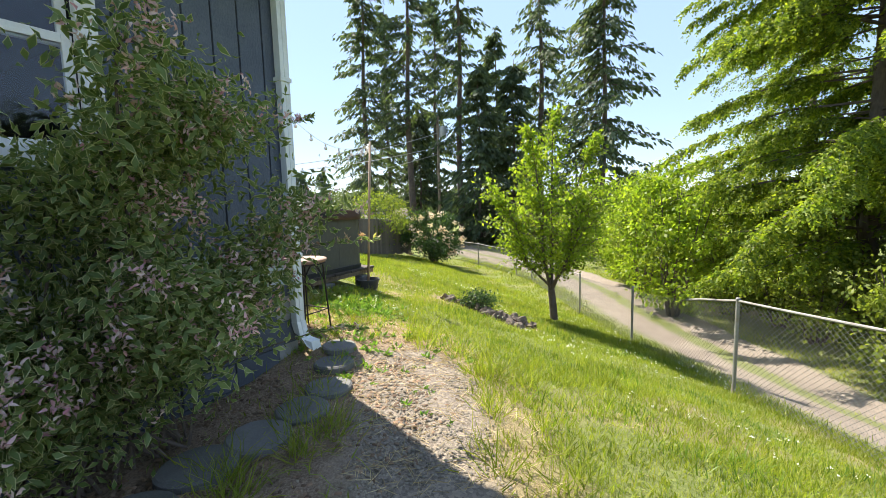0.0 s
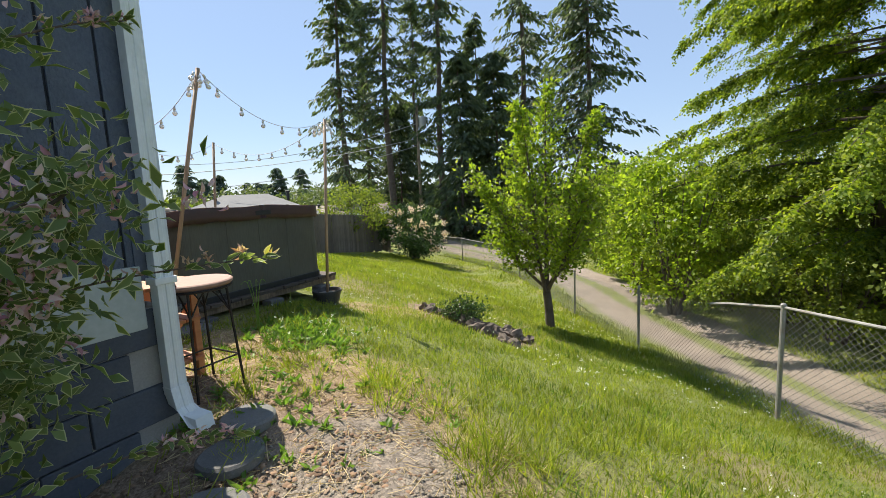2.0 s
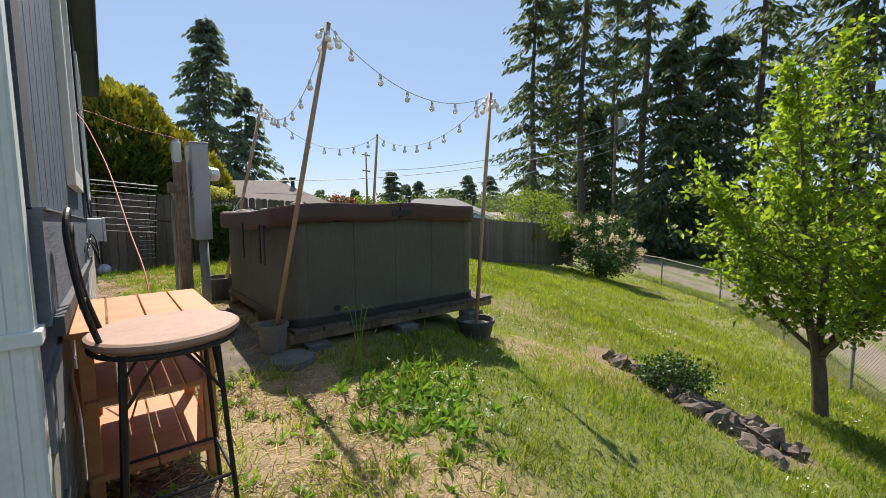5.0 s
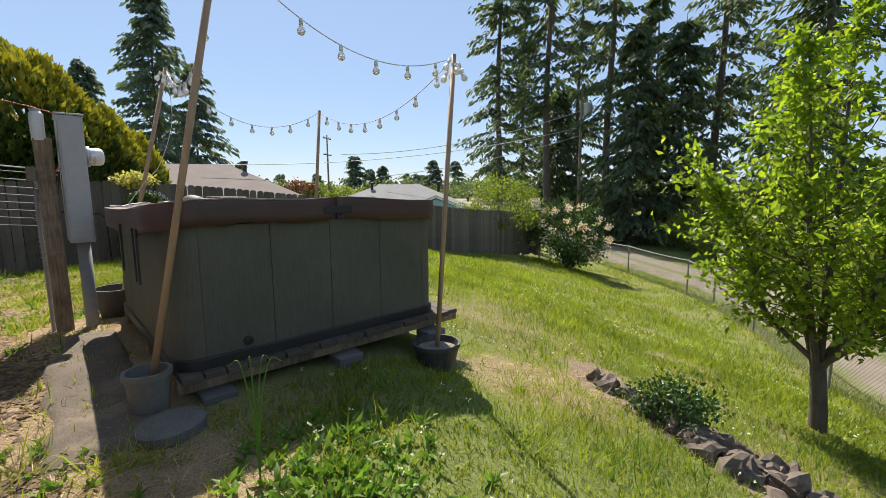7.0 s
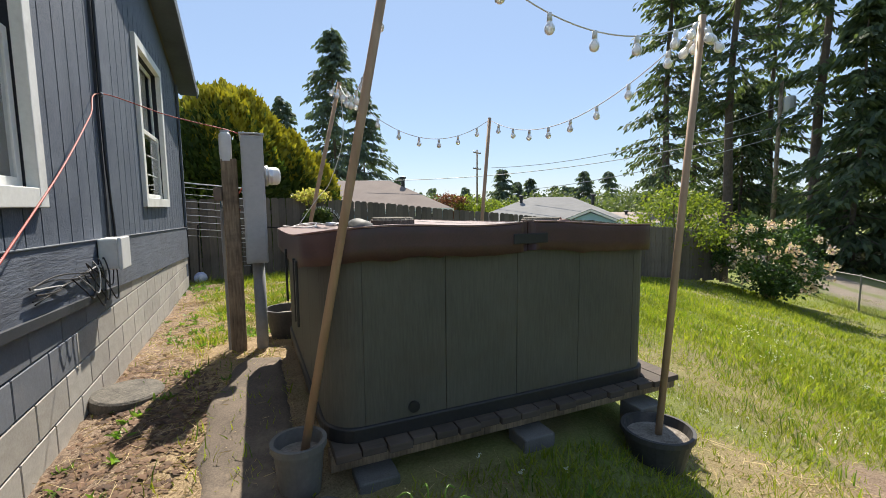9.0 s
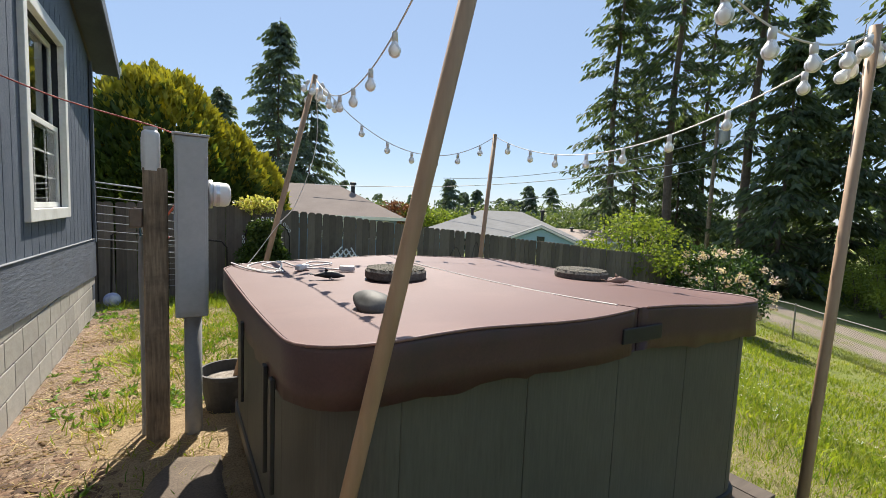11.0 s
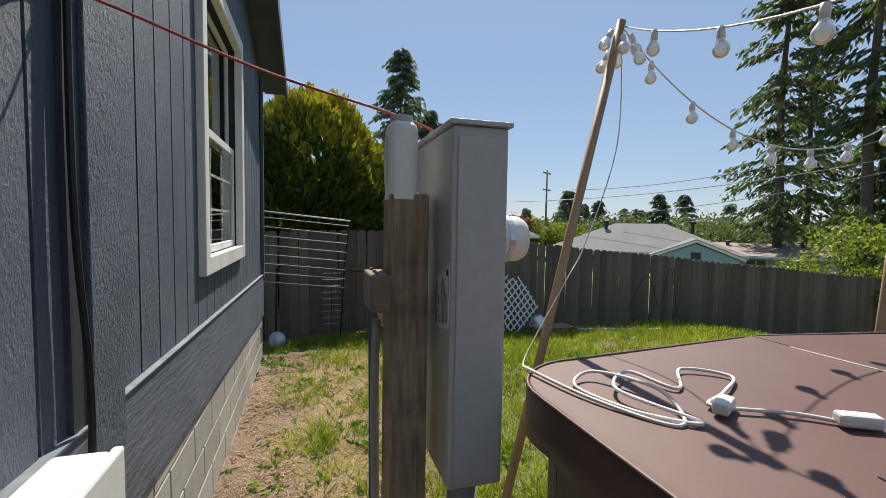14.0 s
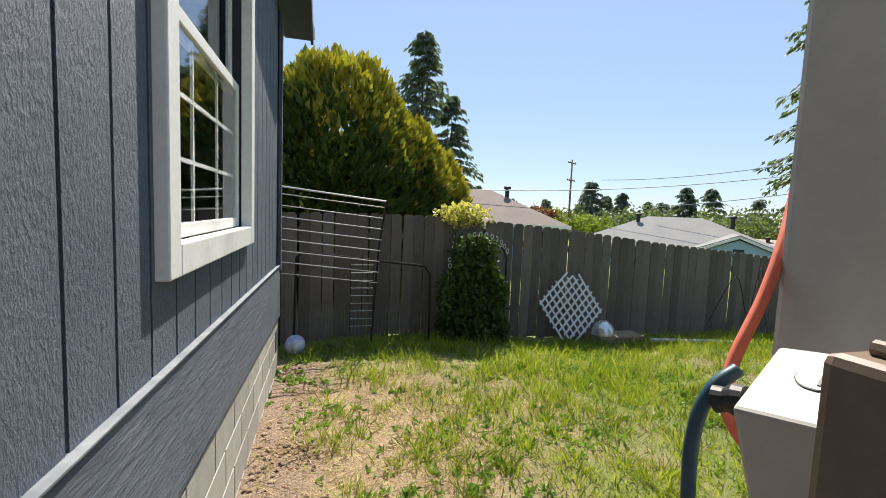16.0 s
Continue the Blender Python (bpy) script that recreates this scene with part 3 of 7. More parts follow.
# ---- ground and lane ----
def ground_material():
    m, n, l, b = nodes_of("lawn and earth")

    def attr(key):
        a = n.new("ShaderNodeAttribute")
        a.attribute_name = key
        return a.outputs["Fac"]

    def two(scale, a, c, lo=0.35, hi=0.65, detail=5):
        t = noise_node(n, l, scale, detail, 0.65)
        r = ramp_node(n, [(lo, a), (hi, c)])
        l.new(t.outputs["Fac"], r.inputs["Fac"])
        return r.outputs["Color"]

    turf = mix_node(n, l, 0.5, two(2.2, (0.13, 0.17, 0.04), (0.21, 0.23, 0.07)), two(60, (0.08, 0.11, 0.03), (0.26, 0.27, 0.1)))
    straw = mix_node(n, l, 0.6, two(7, (0.24, 0.17, 0.09), (0.42, 0.31, 0.18)), two(90, (0.15, 0.1, 0.06), (0.5, 0.39, 0.25)))
    earth = mix_node(n, l, 0.6, two(6, (0.16, 0.11, 0.075), (0.34, 0.24, 0.17)), two(70, (0.09, 0.06, 0.04), (0.45, 0.35, 0.26)))
    vor = n.new("ShaderNodeTexVoronoi")
    vor.inputs["Scale"].default_value = 55
    co = n.new("ShaderNodeTexCoord")
    l.new(co.outputs["Object"], vor.inputs["Vector"])
    stones = ramp_node(n, [(0.0, (0.17, 0.145, 0.115)), (0.5, (0.26, 0.22, 0.18)), (1.0, (0.36, 0.3, 0.23))])
    sep = n.new("ShaderNodeSeparateColor")
    l.new(vor.outputs["Color"], sep.inputs[0])
    l.new(sep.outputs[0], stones.inputs["Fac"])
    col = mix_node(n, l, attr("dry"), turf, straw)
    col = mix_node(n, l, attr("bare"), col, earth)
    col = mix_node(n, l, attr("gravel"), col, stones.outputs["Color"])
    l.new(col, b.inputs["Base Color"])
    b.inputs["Roughness"].default_value = 0.95
    b.inputs["Specular IOR Level"].default_value = 0.15
    t = noise_node(n, l, 45, 6, 0.7)
    bp = n.new("ShaderNodeBump")
    bp.inputs["Strength"].default_value = 0.8
    bp.inputs["Distance"].default_value = 0.03
    l.new(t.outputs["Fac"], bp.inputs["Height"])
    l.new(bp.outputs["Normal"], b.inputs["Normal"])
    return m


def steps_out(lo, hi, fine, far):
    """Grid lines: fine from lo to hi, wider and wider out to far."""
    mid = list(np.arange(lo, hi, fine))
    out, s, v = [], fine, hi
    while v < far:
        out.append(v)
        s *= 1.25
        v += s
    inn, s, v = [], fine, lo
    while v > -far:
        s *= 1.25
        v -= s
        inn.append(v)
    return np.array(inn[::-1] + mid + out + [far])


gx, gy = steps_out(-4.0, 9.0, 0.07, 1500), steps_out(-5.0, 11.0, 0.07, 1500)
GX, GY = np.meshgrid(gx, gy, indexing="ij")
GZ = land(GX, GY)
near = np.exp(-np.maximum(np.hypot(GX - 2, GY - 2) - 14, 0) / 3)
GZ = GZ + near * (RNG.normal(size=GZ.shape) * 0.006 + 0.012 * patchy(GX, GY, 5.0, 1.0))
idx = np.arange(GX.size).reshape(GX.shape)
quads = np.stack([idx[:-1, :-1], idx[1:, :-1], idx[1:, 1:], idx[:-1, 1:]], -1).reshape(-1, 4)
mg, md, mb = masks(GX.ravel(), GY.ravel())
ground = raw("ground", np.stack([GX, GY, GZ], -1).reshape(-1, 3), quads, ground_material(), smooth=True, attrs={"gravel": mg, "dry": md, "bare": mb})
tagged(ground, "sloping lawn with dry straw patches and bare earth", "ground", kind="structure")


def lane_material():
    m, n, l, b = nodes_of("gravel lane")
    a = n.new("ShaderNodeAttribute")
    a.attribute_name = "across"
    t1, t2 = noise_node(n, l, 1.2, 5, 0.7), noise_node(n, l, 40, 5, 0.7)
    r1 = ramp_node(n, [(0.35, (0.17, 0.13, 0.1)), (0.65, (0.27, 0.22, 0.175))])
    r2 = ramp_node(n, [(0.3, (0.08, 0.065, 0.055)), (0.7, (0.38, 0.33, 0.28))])
    l.new(t1.outputs["Fac"], r1.inputs["Fac"])
    l.new(t2.outputs["Fac"], r2.inputs["Fac"])
    grit = mix_node(n, l, 0.4, r1.outputs["Color"], r2.outputs["Color"])
    strip = ramp_node(n, [(0.0, (1, 1, 1)), (0.14, (0, 0, 0)), (0.4, (0, 0, 0)), (0.46, (0.9, 0.9, 0.9)), (0.55, (0.9, 0.9, 0.9)), (0.61, (0, 0, 0)), (0.9, (0, 0, 0)), (1.0, (1, 1, 1))])
    add = n.new("ShaderNodeMath")
    add.operation = "MULTIPLY_ADD"
    l.new(t1.outputs["Fac"], add.inputs[0])
    add.inputs[1].default_value = 0.16
    sub = n.new("ShaderNodeMath")
    sub.operation = "SUBTRACT"
    l.new(a.outputs["Fac"], sub.inputs[0])
    sub.inputs[1].default_value = 0.08
    l.new(sub.outputs[0], add.inputs[2])
    l.new(add.outputs[0], strip.inputs["Fac"])
    r3 = ramp_node(n, [(0.3, (0.08, 0.11, 0.025)), (0.7, (0.19, 0.2, 0.06))])
    l.new(t2.outputs["Fac"], r3.inputs["Fac"])
    l.new(mix_node(n, l, strip.outputs["Color"], grit, r3.outputs["Color"]), b.inputs["Base Color"])
    b.inputs["Roughness"].default_value = 0.95
    bp = n.new("ShaderNodeBump")
    bp.inputs["Strength"].default_value = 0.6
    bp.inputs["Distance"].default_value = 0.02
    l.new(t2.outputs["Fac"], bp.inputs["Height"])
    l.new(bp.outputs["Normal"], b.inputs["Normal"])
    return m


lane_pts = spline([(x, y, 0) for x, y in LANE], 10)
lv, la = [], []
for i, p in enumerate(lane_pts):
    d = (lane_pts[min(i + 1, len(lane_pts) - 1)] - lane_pts[max(i - 1, 0)]).normalized()
    nrm = Vector((d.y, -d.x, 0))
    for k in range(13):
        q = p + nrm * (k / 12 - 0.5) * (2.9 + 0.15 * math.sin(i * 0.7))
        rut = -0.03 * (math.exp(-((k - 3.2) / 1.4) ** 2) + math.exp(-((k - 8.8) / 1.4) ** 2))
        lv.append((q.x, q.y, lz(q.x, q.y) + 0.06 + rut - 0.05 * (k in (0, 12))))
        la.append(k / 12)
li = np.arange(len(lv)).reshape(-1, 13)
lf = np.stack([li[:-1, :-1], li[:-1, 1:], li[1:, 1:], li[1:, :-1]], -1).reshape(-1, 4)
road = raw("road", lv, lf, lane_material(), smooth=True, attrs={"across": la})
tagged(road, "pale gravel lane with a grassy middle strip", "road", kind="structure")

# ---- the house ----
HX, HY, SILL, BAND_LOW, WALL_TOP = -8.5, 8.85, 1.05, 0.88, 3.42
RIDGE_Y, RIDGE_Z = 4.42, 4.75
W_Z0, W_Z1 = 1.44, 3.2
SOUTH = 0.21
WINDOWS_EAST = [(1.9, 3.32), (5.78, 7.2)]


def wall_slab(bm, axis, u0, u1, z0, z1, inner, outer):
    if axis == "x":
        box_bm((inner, u0, z0), (outer, u1, z1), 0, bm)
    else:
        box_bm((u0, inner, z0), (u1, outer, z1), 0, bm)


def sided_wall(name, label, axis, lo, hi, top, openings, outer, inward, phase=0.0):
    """Sheathing with openings, and grooved boards 0.2 m wide on it."""
    sheath = bmesh.new()
    inner = outer + inward * 0.16
    face = outer + inward * 0.012
    cuts = sorted({lo, hi, *[v for o in openings for v in o[:2]]})
    for a, c in zip(cuts, cuts[1:]):
        hole = [o for o in openings if o[0] <= a and c <= o[1]]
        spans = [(SILL, top)] if not hole else [(SILL, hole[0][2]), (hole[0][3], top)]
        for z0, z1 in spans:
            wall_slab(sheath, axis, a, c, z0, z1, inner, face)
    wall = part(name, sheath, GROOVE)
    tagged(wall, label, "wall", kind="structure")
    boards = bmesh.new()
    u = lo - phase
    while u < hi - 0.01:
        a, c = max(u + 0.007, lo), min(u + 0.196, hi)
        marks = sorted({a, c, *[v for o in openings for v in o[:2] if a < v < c]})
        for p, q in zip(marks, marks[1:]):
            hole = [o for o in openings if o[0] <= p + 1e-6 and q - 1e-6 <= o[1]]
            spans = [(SILL - 0.015, top)] if not hole else [(SILL - 0.015, hole[0][2]), (hole[0][3], top)]
            for z0, z1 in spans:
                wall_slab(boards, axis, p, q, z0, z1, face, outer)
        u += 0.203
    part("siding_boards", boards, SIDING, wall)
    return wall


wall_east = sided_wall("wall_east", "blue-grey grooved plywood siding with lit grain", "x", SOUTH + 0.16, HY, WALL_TOP, [(a, b, W_Z0 + 0.09, W_Z1 - 0.09) for a, b in [(p + 0.09, q - 0.09) for p, q in WINDOWS_EAST]], 0.0, -1, 0.1)
S_WIN = (-2.7, -1.28)
wall_south = sided_wall("wall_south", "shaded blue-grey grooved plywood siding", "y", HX, 0.0, WALL_TOP, [(S_WIN[0] + 0.09, S_WIN[1] - 0.09, 1.75, 3.0)], SOUTH, 1)
for nm, lo, hi in (("wall_north", (HX, HY - 0.16, -0.4), (0, HY, WALL_TOP)), ("wall_west", (HX, 0.16, -0.4), (HX + 0.16, HY - 0.16, WALL_TOP))):
    tagged(part(nm, box_bm(lo, hi), SIDING), "blue-grey painted house wall", "wall", kind="structure")
gable = bmesh.new()
for x0, x1 in ((-0.1, -0.002), (HX, HX + 0.1)):
    a = [gable.verts.new((x, y, z)) for x in (x0, x1) for y, z in ((SOUTH, WALL_TOP), (HY, WALL_TOP), (RIDGE_Y, WALL_TOP + RIDGE_Y * 0.28))]
    for f in ((0, 2, 1), (3, 4, 5), (0, 1, 4, 3), (1, 2, 5, 4), (2, 0, 3, 5)):
        gable.faces.new([a[i] for i in f])
tagged(part("wall_gable", gable, SIDING), "blue-grey gable above the siding", "wall", kind="structure")
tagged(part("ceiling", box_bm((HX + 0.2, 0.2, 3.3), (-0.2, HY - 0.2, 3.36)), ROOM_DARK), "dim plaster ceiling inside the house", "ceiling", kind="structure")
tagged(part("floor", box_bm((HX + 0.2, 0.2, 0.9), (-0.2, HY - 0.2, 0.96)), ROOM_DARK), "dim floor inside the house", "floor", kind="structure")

roof = thing("roof", "dark shingled gable roof with painted rake boards", "roof", at=(-4, RIDGE_Y, WALL_TOP), kind="structure")
for sgn, name in ((1, "roof_slope"), (-1, "roof_slope")):
    bm = bmesh.new()
    y_e = RIDGE_Y + sgn * (RIDGE_Y + 0.48)
    z_e, z_r = WALL_TOP - 0.02, WALL_TOP - 0.02 + (RIDGE_Y + 0.48) * 0.28
    vs = [bm.verts.new((x, y, z + dz)) for dz in (0, 0.13) for x in (HX - 0.25, 0.25) for y, z in ((RIDGE_Y, z_r), (y_e, z_e))]
    for f in ((0, 1, 3, 2), (4, 6, 7, 5), (0, 2, 6, 4), (1, 5, 7, 3), (0, 4, 5, 1), (2, 3, 7, 6)):
        bm.faces.new([vs[i] for i in f])
    bmesh.ops.recalc_face_normals(bm, faces=bm.faces[:])
    ob = part(name, bm, SHINGLE)
    ob.parent, ob.matrix_parent_inverse = roof, roof.matrix_basis.inverted()
    bm = bmesh.new()
    vs = [bm.verts.new((x, y, z + dz)) for dz in (-0.02, -0.004) for x in (0.004, 0.25) for y, z in ((RIDGE_Y, z_r), (y_e, z_e))]
    for f in ((0, 1, 3, 2), (4, 6, 7, 5), (0, 2, 6, 4), (1, 5, 7, 3), (0, 4, 5, 1), (2, 3, 7, 6)):
        bm.faces.new([vs[i] for i in f])
    bmesh.ops.recalc_face_normals(bm, faces=bm.faces[:])
    ob = part("soffit", bm, SIDING, None, "blue-grey soffit board")
    ob.parent, ob.matrix_parent_inverse = roof, roof.matrix_basis.inverted()
    bm = bmesh.new()
    vs = [bm.verts.new((x, y, z + dz)) for dz in (-0.06, 0.11) for x in (0.252, 0.28) for y, z in ((RIDGE_Y, z_r), (y_e, z_e))]
    for f in ((0, 1, 3, 2), (4, 6, 7, 5), (0, 2, 6, 4), (1, 5, 7, 3), (0, 4, 5, 1), (2, 3, 7, 6)):
        bm.faces.new([vs[i] for i in f])
    bmesh.ops.recalc_face_normals(bm, faces=bm.faces[:])
    ob = part("rake_board", bm, SIDING, None, "blue-grey rake board")
    ob.parent, ob.matrix_parent_inverse = roof, roof.matrix_basis.inverted()
    bm = box_bm((HX - 0.2, min(y_e, y_e + sgn * 0.1), z_e + 0.02), (0.29, max(y_e, y_e + sgn * 0.1), z_e + 0.13), 0.01)
    ob = part("gutter", bm, GUTTER, None, "white eave gutter")
    ob.parent, ob.matrix_parent_inverse = roof, roof.matrix_basis.inverted()

# skirt band below the siding, and the drip edge
trim = thing("trim", "blue-grey skirt band with a pale drip edge", "trim", kind="structure")


def sloped_bar(y0, y1, x0, x1, low, high):
    """A long bar on the east wall whose edges fall slightly to the north."""
    bm = bmesh.new()
    v = [bm.verts.new((x, y, f(y))) for y in (y0, y1) for f in (low, high) for x in (x0, x1)]
    for f in ((0, 1, 3, 2), (4, 6, 7, 5), (0, 2, 6, 4), (1, 5, 7, 3), (2, 3, 7, 6), (0, 4, 5, 1)):
        bm.faces.new([v[i] for i in f])
    bmesh.ops.recalc_face_normals(bm, faces=bm.faces[:])
    return bm


def sill_z(y):
    return 1.215 - 0.025 * (y - 4)


def band_z(y):
    return 0.86 - 0.05 * (y - 3.5)


part("skirt_band", sloped_bar(SOUTH - 0.01, HY + 0.012, -0.14, 0.018, band_z, sill_z), BAND, trim)
part("skirt_band", box_bm((HX, SOUTH - 0.014, 0.78), (-0.12, SOUTH + 0.14, 1.1), 0.006), PALE_BAND, trim, "pale grey-green skirt band")
part("drip_edge", sloped_bar(SOUTH, HY + 0.012, -0.01, 0.026, sill_z, lambda y: sill_z(y) + 0.005), BAND_EDGE, trim)
part("lower_batten", sloped_bar(SOUTH, 4.45, 0.019, 0.04, lambda y: band_z(y) - 0.03, lambda y: band_z(y) + 0.02), DARK_TRIM, trim)
for y0, y1 in ((HY - 0.06, HY + 0.012),):
    part("corner_board", box_bm((-0.1, y0, SILL), (0.03, y1, WALL_TOP), 0.004), SIDING, trim)
part("joint_batten", box_bm((0.002, 4.52, SILL), (0.028, 4.72, WALL_TOP), 0.005), SIDING, trim)
part("joint_gap", box_bm((0.0, 4.44, SILL + 0.1), (0.016, 4.515, WALL_TOP)), DARK_TRIM, trim)

# foundation core; its blocks come at the end of the file
foundation = bmesh.new()
box_bm((-0.2, SOUTH + 0.012, -0.5), (-0.012, HY, BAND_LOW), 0, foundation)
box_bm((HX, SOUTH + 0.012, -0.5), (-0.2, SOUTH + 0.2, BAND_LOW), 0, foundation)
foundation = tagged(part("foundation", foundation, MORTAR), "concrete block foundation, partly painted grey", "wall", kind="structure")


def window_unit(name, label, m, width, height, rails=True):
    """A double-hung window with a casing, a sill, two sashes and thin bars; its plane is local y = 0, outward is -y."""
    win = thing(name, label, "window", kind="structure")
    win.matrix_basis = m
    c = 0.1
    for n2, lo, hi in (("casing", (0, -0.035, 0), (c, 0.02, height)), ("casing", (width - c, -0.035, 0), (width, 0.02, height)),
                       ("casing", (c, -0.035, height - c), (width - c, 0.02, height)), ("casing", (c, -0.035, 0), (width - c, 0.02, c))):
        part(n2, box_bm(lo, hi, 0.005), WHITE_TRIM, win)
    mid = height * 0.48
    for k, (z0, z1, y) in enumerate(((c, mid + 0.03, 0.03), (mid - 0.03, height - c, 0.065))):
        sash = bmesh.new()
        f = 0.05
        for lo, hi in (((c, y, z0), (c + f, y + 0.03, z1)), ((width - c - f, y, z0), (width - c, y + 0.03, z1)),
                       ((c + f, y, z0), (width - c - f, y + 0.03, z0 + f)), ((c + f, y, z1 - f), (width - c - f, y + 0.03, z1))):
            box_bm(lo, hi, 0.003, sash)
        s = part("sash", sash, WHITE_TRIM, win)
        if rails and k == 0:
            bars = bmesh.new()
            n_up, n_ac = 3, 3
            for i in range(1, n_ac):
                u = c + f + (width - 2 * c - 2 * f) * i / n_ac
                box_bm((u - 0.008, y + 0.018, z0 + f), (u + 0.008, y + 0.028, z1 - f), 0, bars)
            for i in range(1, n_up):
                z = z0 + f + (z1 - z0 - 2 * f) * i / n_up
                box_bm((c + f, y + 0.019, z - 0.008), (width - c - f, y + 0.027, z + 0.008), 0, bars)
            part("glazing_bars", bars, WHITE_TRIM, s)
        pane = part("pane", box_bm((c + f - 0.005, y + 0.01, z0 + f - 0.005), (width - c - f + 0.005, y + 0.015, z1 - f + 0.005)), GLASS, s)
        pane.visible_shadow = False
    return win


for i, (a, b) in enumerate(WINDOWS_EAST):
    window_unit("window_%d" % (i + 1), ("white-trimmed window with a dusty pane", "white-trimmed double-hung window with a divided lower sash")[i],
                Matrix.Translation((0.004, a, W_Z0)) @ Matrix.Rotation(radians(90), 4, "Z"), b - a, W_Z1 - W_Z0, rails=i == 1)
window_unit("window_3", "white-trimmed window in the shaded wall", Matrix.Translation((S_WIN[0], SOUTH - 0.004, 1.66)), S_WIN[1] - S_WIN[0], 1.43, rails=False)
curtain = part("curtain", box_bm((-0.22, 1.95, 1.4), (-0.2, 3.3, 3.2)), CURTAIN)
tagged(curtain, "dim curtain hanging inside the window", "curtain")

# ---- hot tub on its platform ----
TX0, TX1, TY0, TY1, T_BASE, T_TOP = 1.3, 3.37, 2.34, 4.48, 0.32, 1.24


def rounded_slab(x0, x1, y0, y1, z0, z1, r, seg=6, edge=0.03):
    """A slab with rounded corners; r may give each corner's radius, from the far right one round to the left."""
    bm = bmesh.new()
    ring = []
    rs = r if isinstance(r, tuple) else (r,) * 4
    for r, cx, cy, a0 in ((rs[0], x1 - rs[0], y1 - rs[0], 0), (rs[1], x0 + rs[1], y1 - rs[1], 90), (rs[2], x0 + rs[2], y0 + rs[2], 180), (rs[3], x1 - rs[3], y0 + rs[3], 270)):
        for k in range(seg + 1):
            a = radians(a0 + 90 * k / seg)
            ring.append((cx + r * math.cos(a), cy + r * math.sin(a)))
    f = bm.faces.new([bm.verts.new((x, y, z0)) for x, y in ring])
    ext = bmesh.ops.extrude_face_region(bm, geom=[f])
    top = [v for v in ext["geom"] if isinstance(v, bmesh.types.BMVert)]
    for v in top:
        v.co.z = z1
    bmesh.ops.recalc_face_normals(bm, faces=bm.faces[:])
    if edge:
        te = [e for e in bm.edges if all(abs(v.co.z - z1) < 1e-5 for v in e.verts)]
        bmesh.ops.bevel(bm, geom=te, offset=edge, segments=3, affect="EDGES", profile=0.5)
    return bm


tub = thing("hot_tub", "square hot tub with dark green-grey panels and a brown vinyl cover", "hot tub", at=(0, 0, 0))
part("body", rounded_slab(TX0 + 0.02, TX1 - 0.02, TY0 + 0.02, TY1 - 0.02, T_BASE, T_TOP - 0.07, 0.16, 6, 0.0), GROOVE, tub)


def cabinet_panel(a, b, side):
    if side == "front":
        return box_bm((a, TY0, T_BASE + 0.02), (b, TY0 + 0.03, T_TOP - 0.06), 0.004)
    if side == "back":
        return box_bm((a, TY1 - 0.03, T_BASE + 0.02), (b, TY1, T_TOP - 0.06), 0.004)
    if side == "left":
        return box_bm((TX0, a, T_BASE + 0.02), (TX0 + 0.03, b, T_TOP - 0.06), 0.004)
    return box_bm((TX1 - 0.03, a, T_BASE + 0.02), (TX1, b, T_TOP - 0.06), 0.004)


for side, lo, hi in (("front", TX0 + 0.17, TX1 - 0.17), ("back", TX0 + 0.17, TX1 - 0.17), ("left", TY0 + 0.17, TY1 - 0.17), ("right", TY0 + 0.17, TY1 - 0.17)):
    cuts = np.linspace(lo, hi, 5)
    for a, b in zip(cuts, cuts[1:]):
        part("panel", cabinet_panel(a + 0.001, b - 0.001, side), CABINET, tub)
for cx, cy, a0 in ((TX1 - 0.17, TY1 - 0.17, 0), (TX0 + 0.17, TY1 - 0.17, 90), (TX0 + 0.17, TY0 + 0.17, 180), (TX1 - 0.17, TY0 + 0.17, 270)):
    bm = bmesh.new()
    cols = []
    for k in range(9):
        a = radians(a0 + 90 * k / 8)
        cols.append([bm.verts.new((cx + r * math.cos(a), cy + r * math.sin(a), z)) for r, z in ((0.17, T_BASE + 0.02), (0.17, T_TOP - 0.06), (0.14, T_TOP - 0.06), (0.14, T_BASE + 0.02))])
    for p, q in zip(cols, cols[1:]):
        for i in range(4):
            bm.faces.new((p[i], p[(i + 1) % 4], q[(i + 1) % 4], q[i]))
    bm.faces.new(cols[0])
    bm.faces.new(cols[-1][::-1])
    bmesh.ops.recalc_face_normals(bm, faces=bm.faces[:])
    part("corner_panel", bm, CABINET, tub, smooth=False)
part("base_skirt", rounded_slab(TX0 - 0.015, TX1 + 0.015, TY0 - 0.015, TY1 + 0.015, T_BASE - 0.02, T_BASE + 0.05, 0.17, 6, 0.01), BLACK, tub, "dark base skirt")
FOLD_X = 2.38


def cover_z(x, y):
    """Height of the cover: foam thicker at the fold, swollen along its front edge."""
    swell = (0.05 + 0.03 * (1 - smooth(1.6, 2.3, x)) - 0.006 * np.cos(x * 6.2)) * np.exp(-np.maximum(y - 2.31, 0) / 0.7)
    return T_TOP + 0.045 * np.maximum(0, 1 - np.abs(x - FOLD_X) / 1.13) + swell


def cover_outline(x0, x1, y0, y1, rl, rr_, n):
    """Rows of points across a half with rounded outer corners."""
    s1 = 0.5 - 0.5 * np.cos(np.linspace(0, math.pi, n))
    ys = y0 + (y1 - y0) * s1
    rows = []
    for y in ys:
        ends = []
        for r in (rl, rr_):
            d = max(r - min(y - y0, y1 - y), 0.0)
            ends.append(r - math.sqrt(max(r * r - d * d, 0.0)))
        xs = x0 + ends[0] + (x1 - x0 - ends[0] - ends[1]) * s1
        rows.append([(x, y) for x in xs])
    return rows


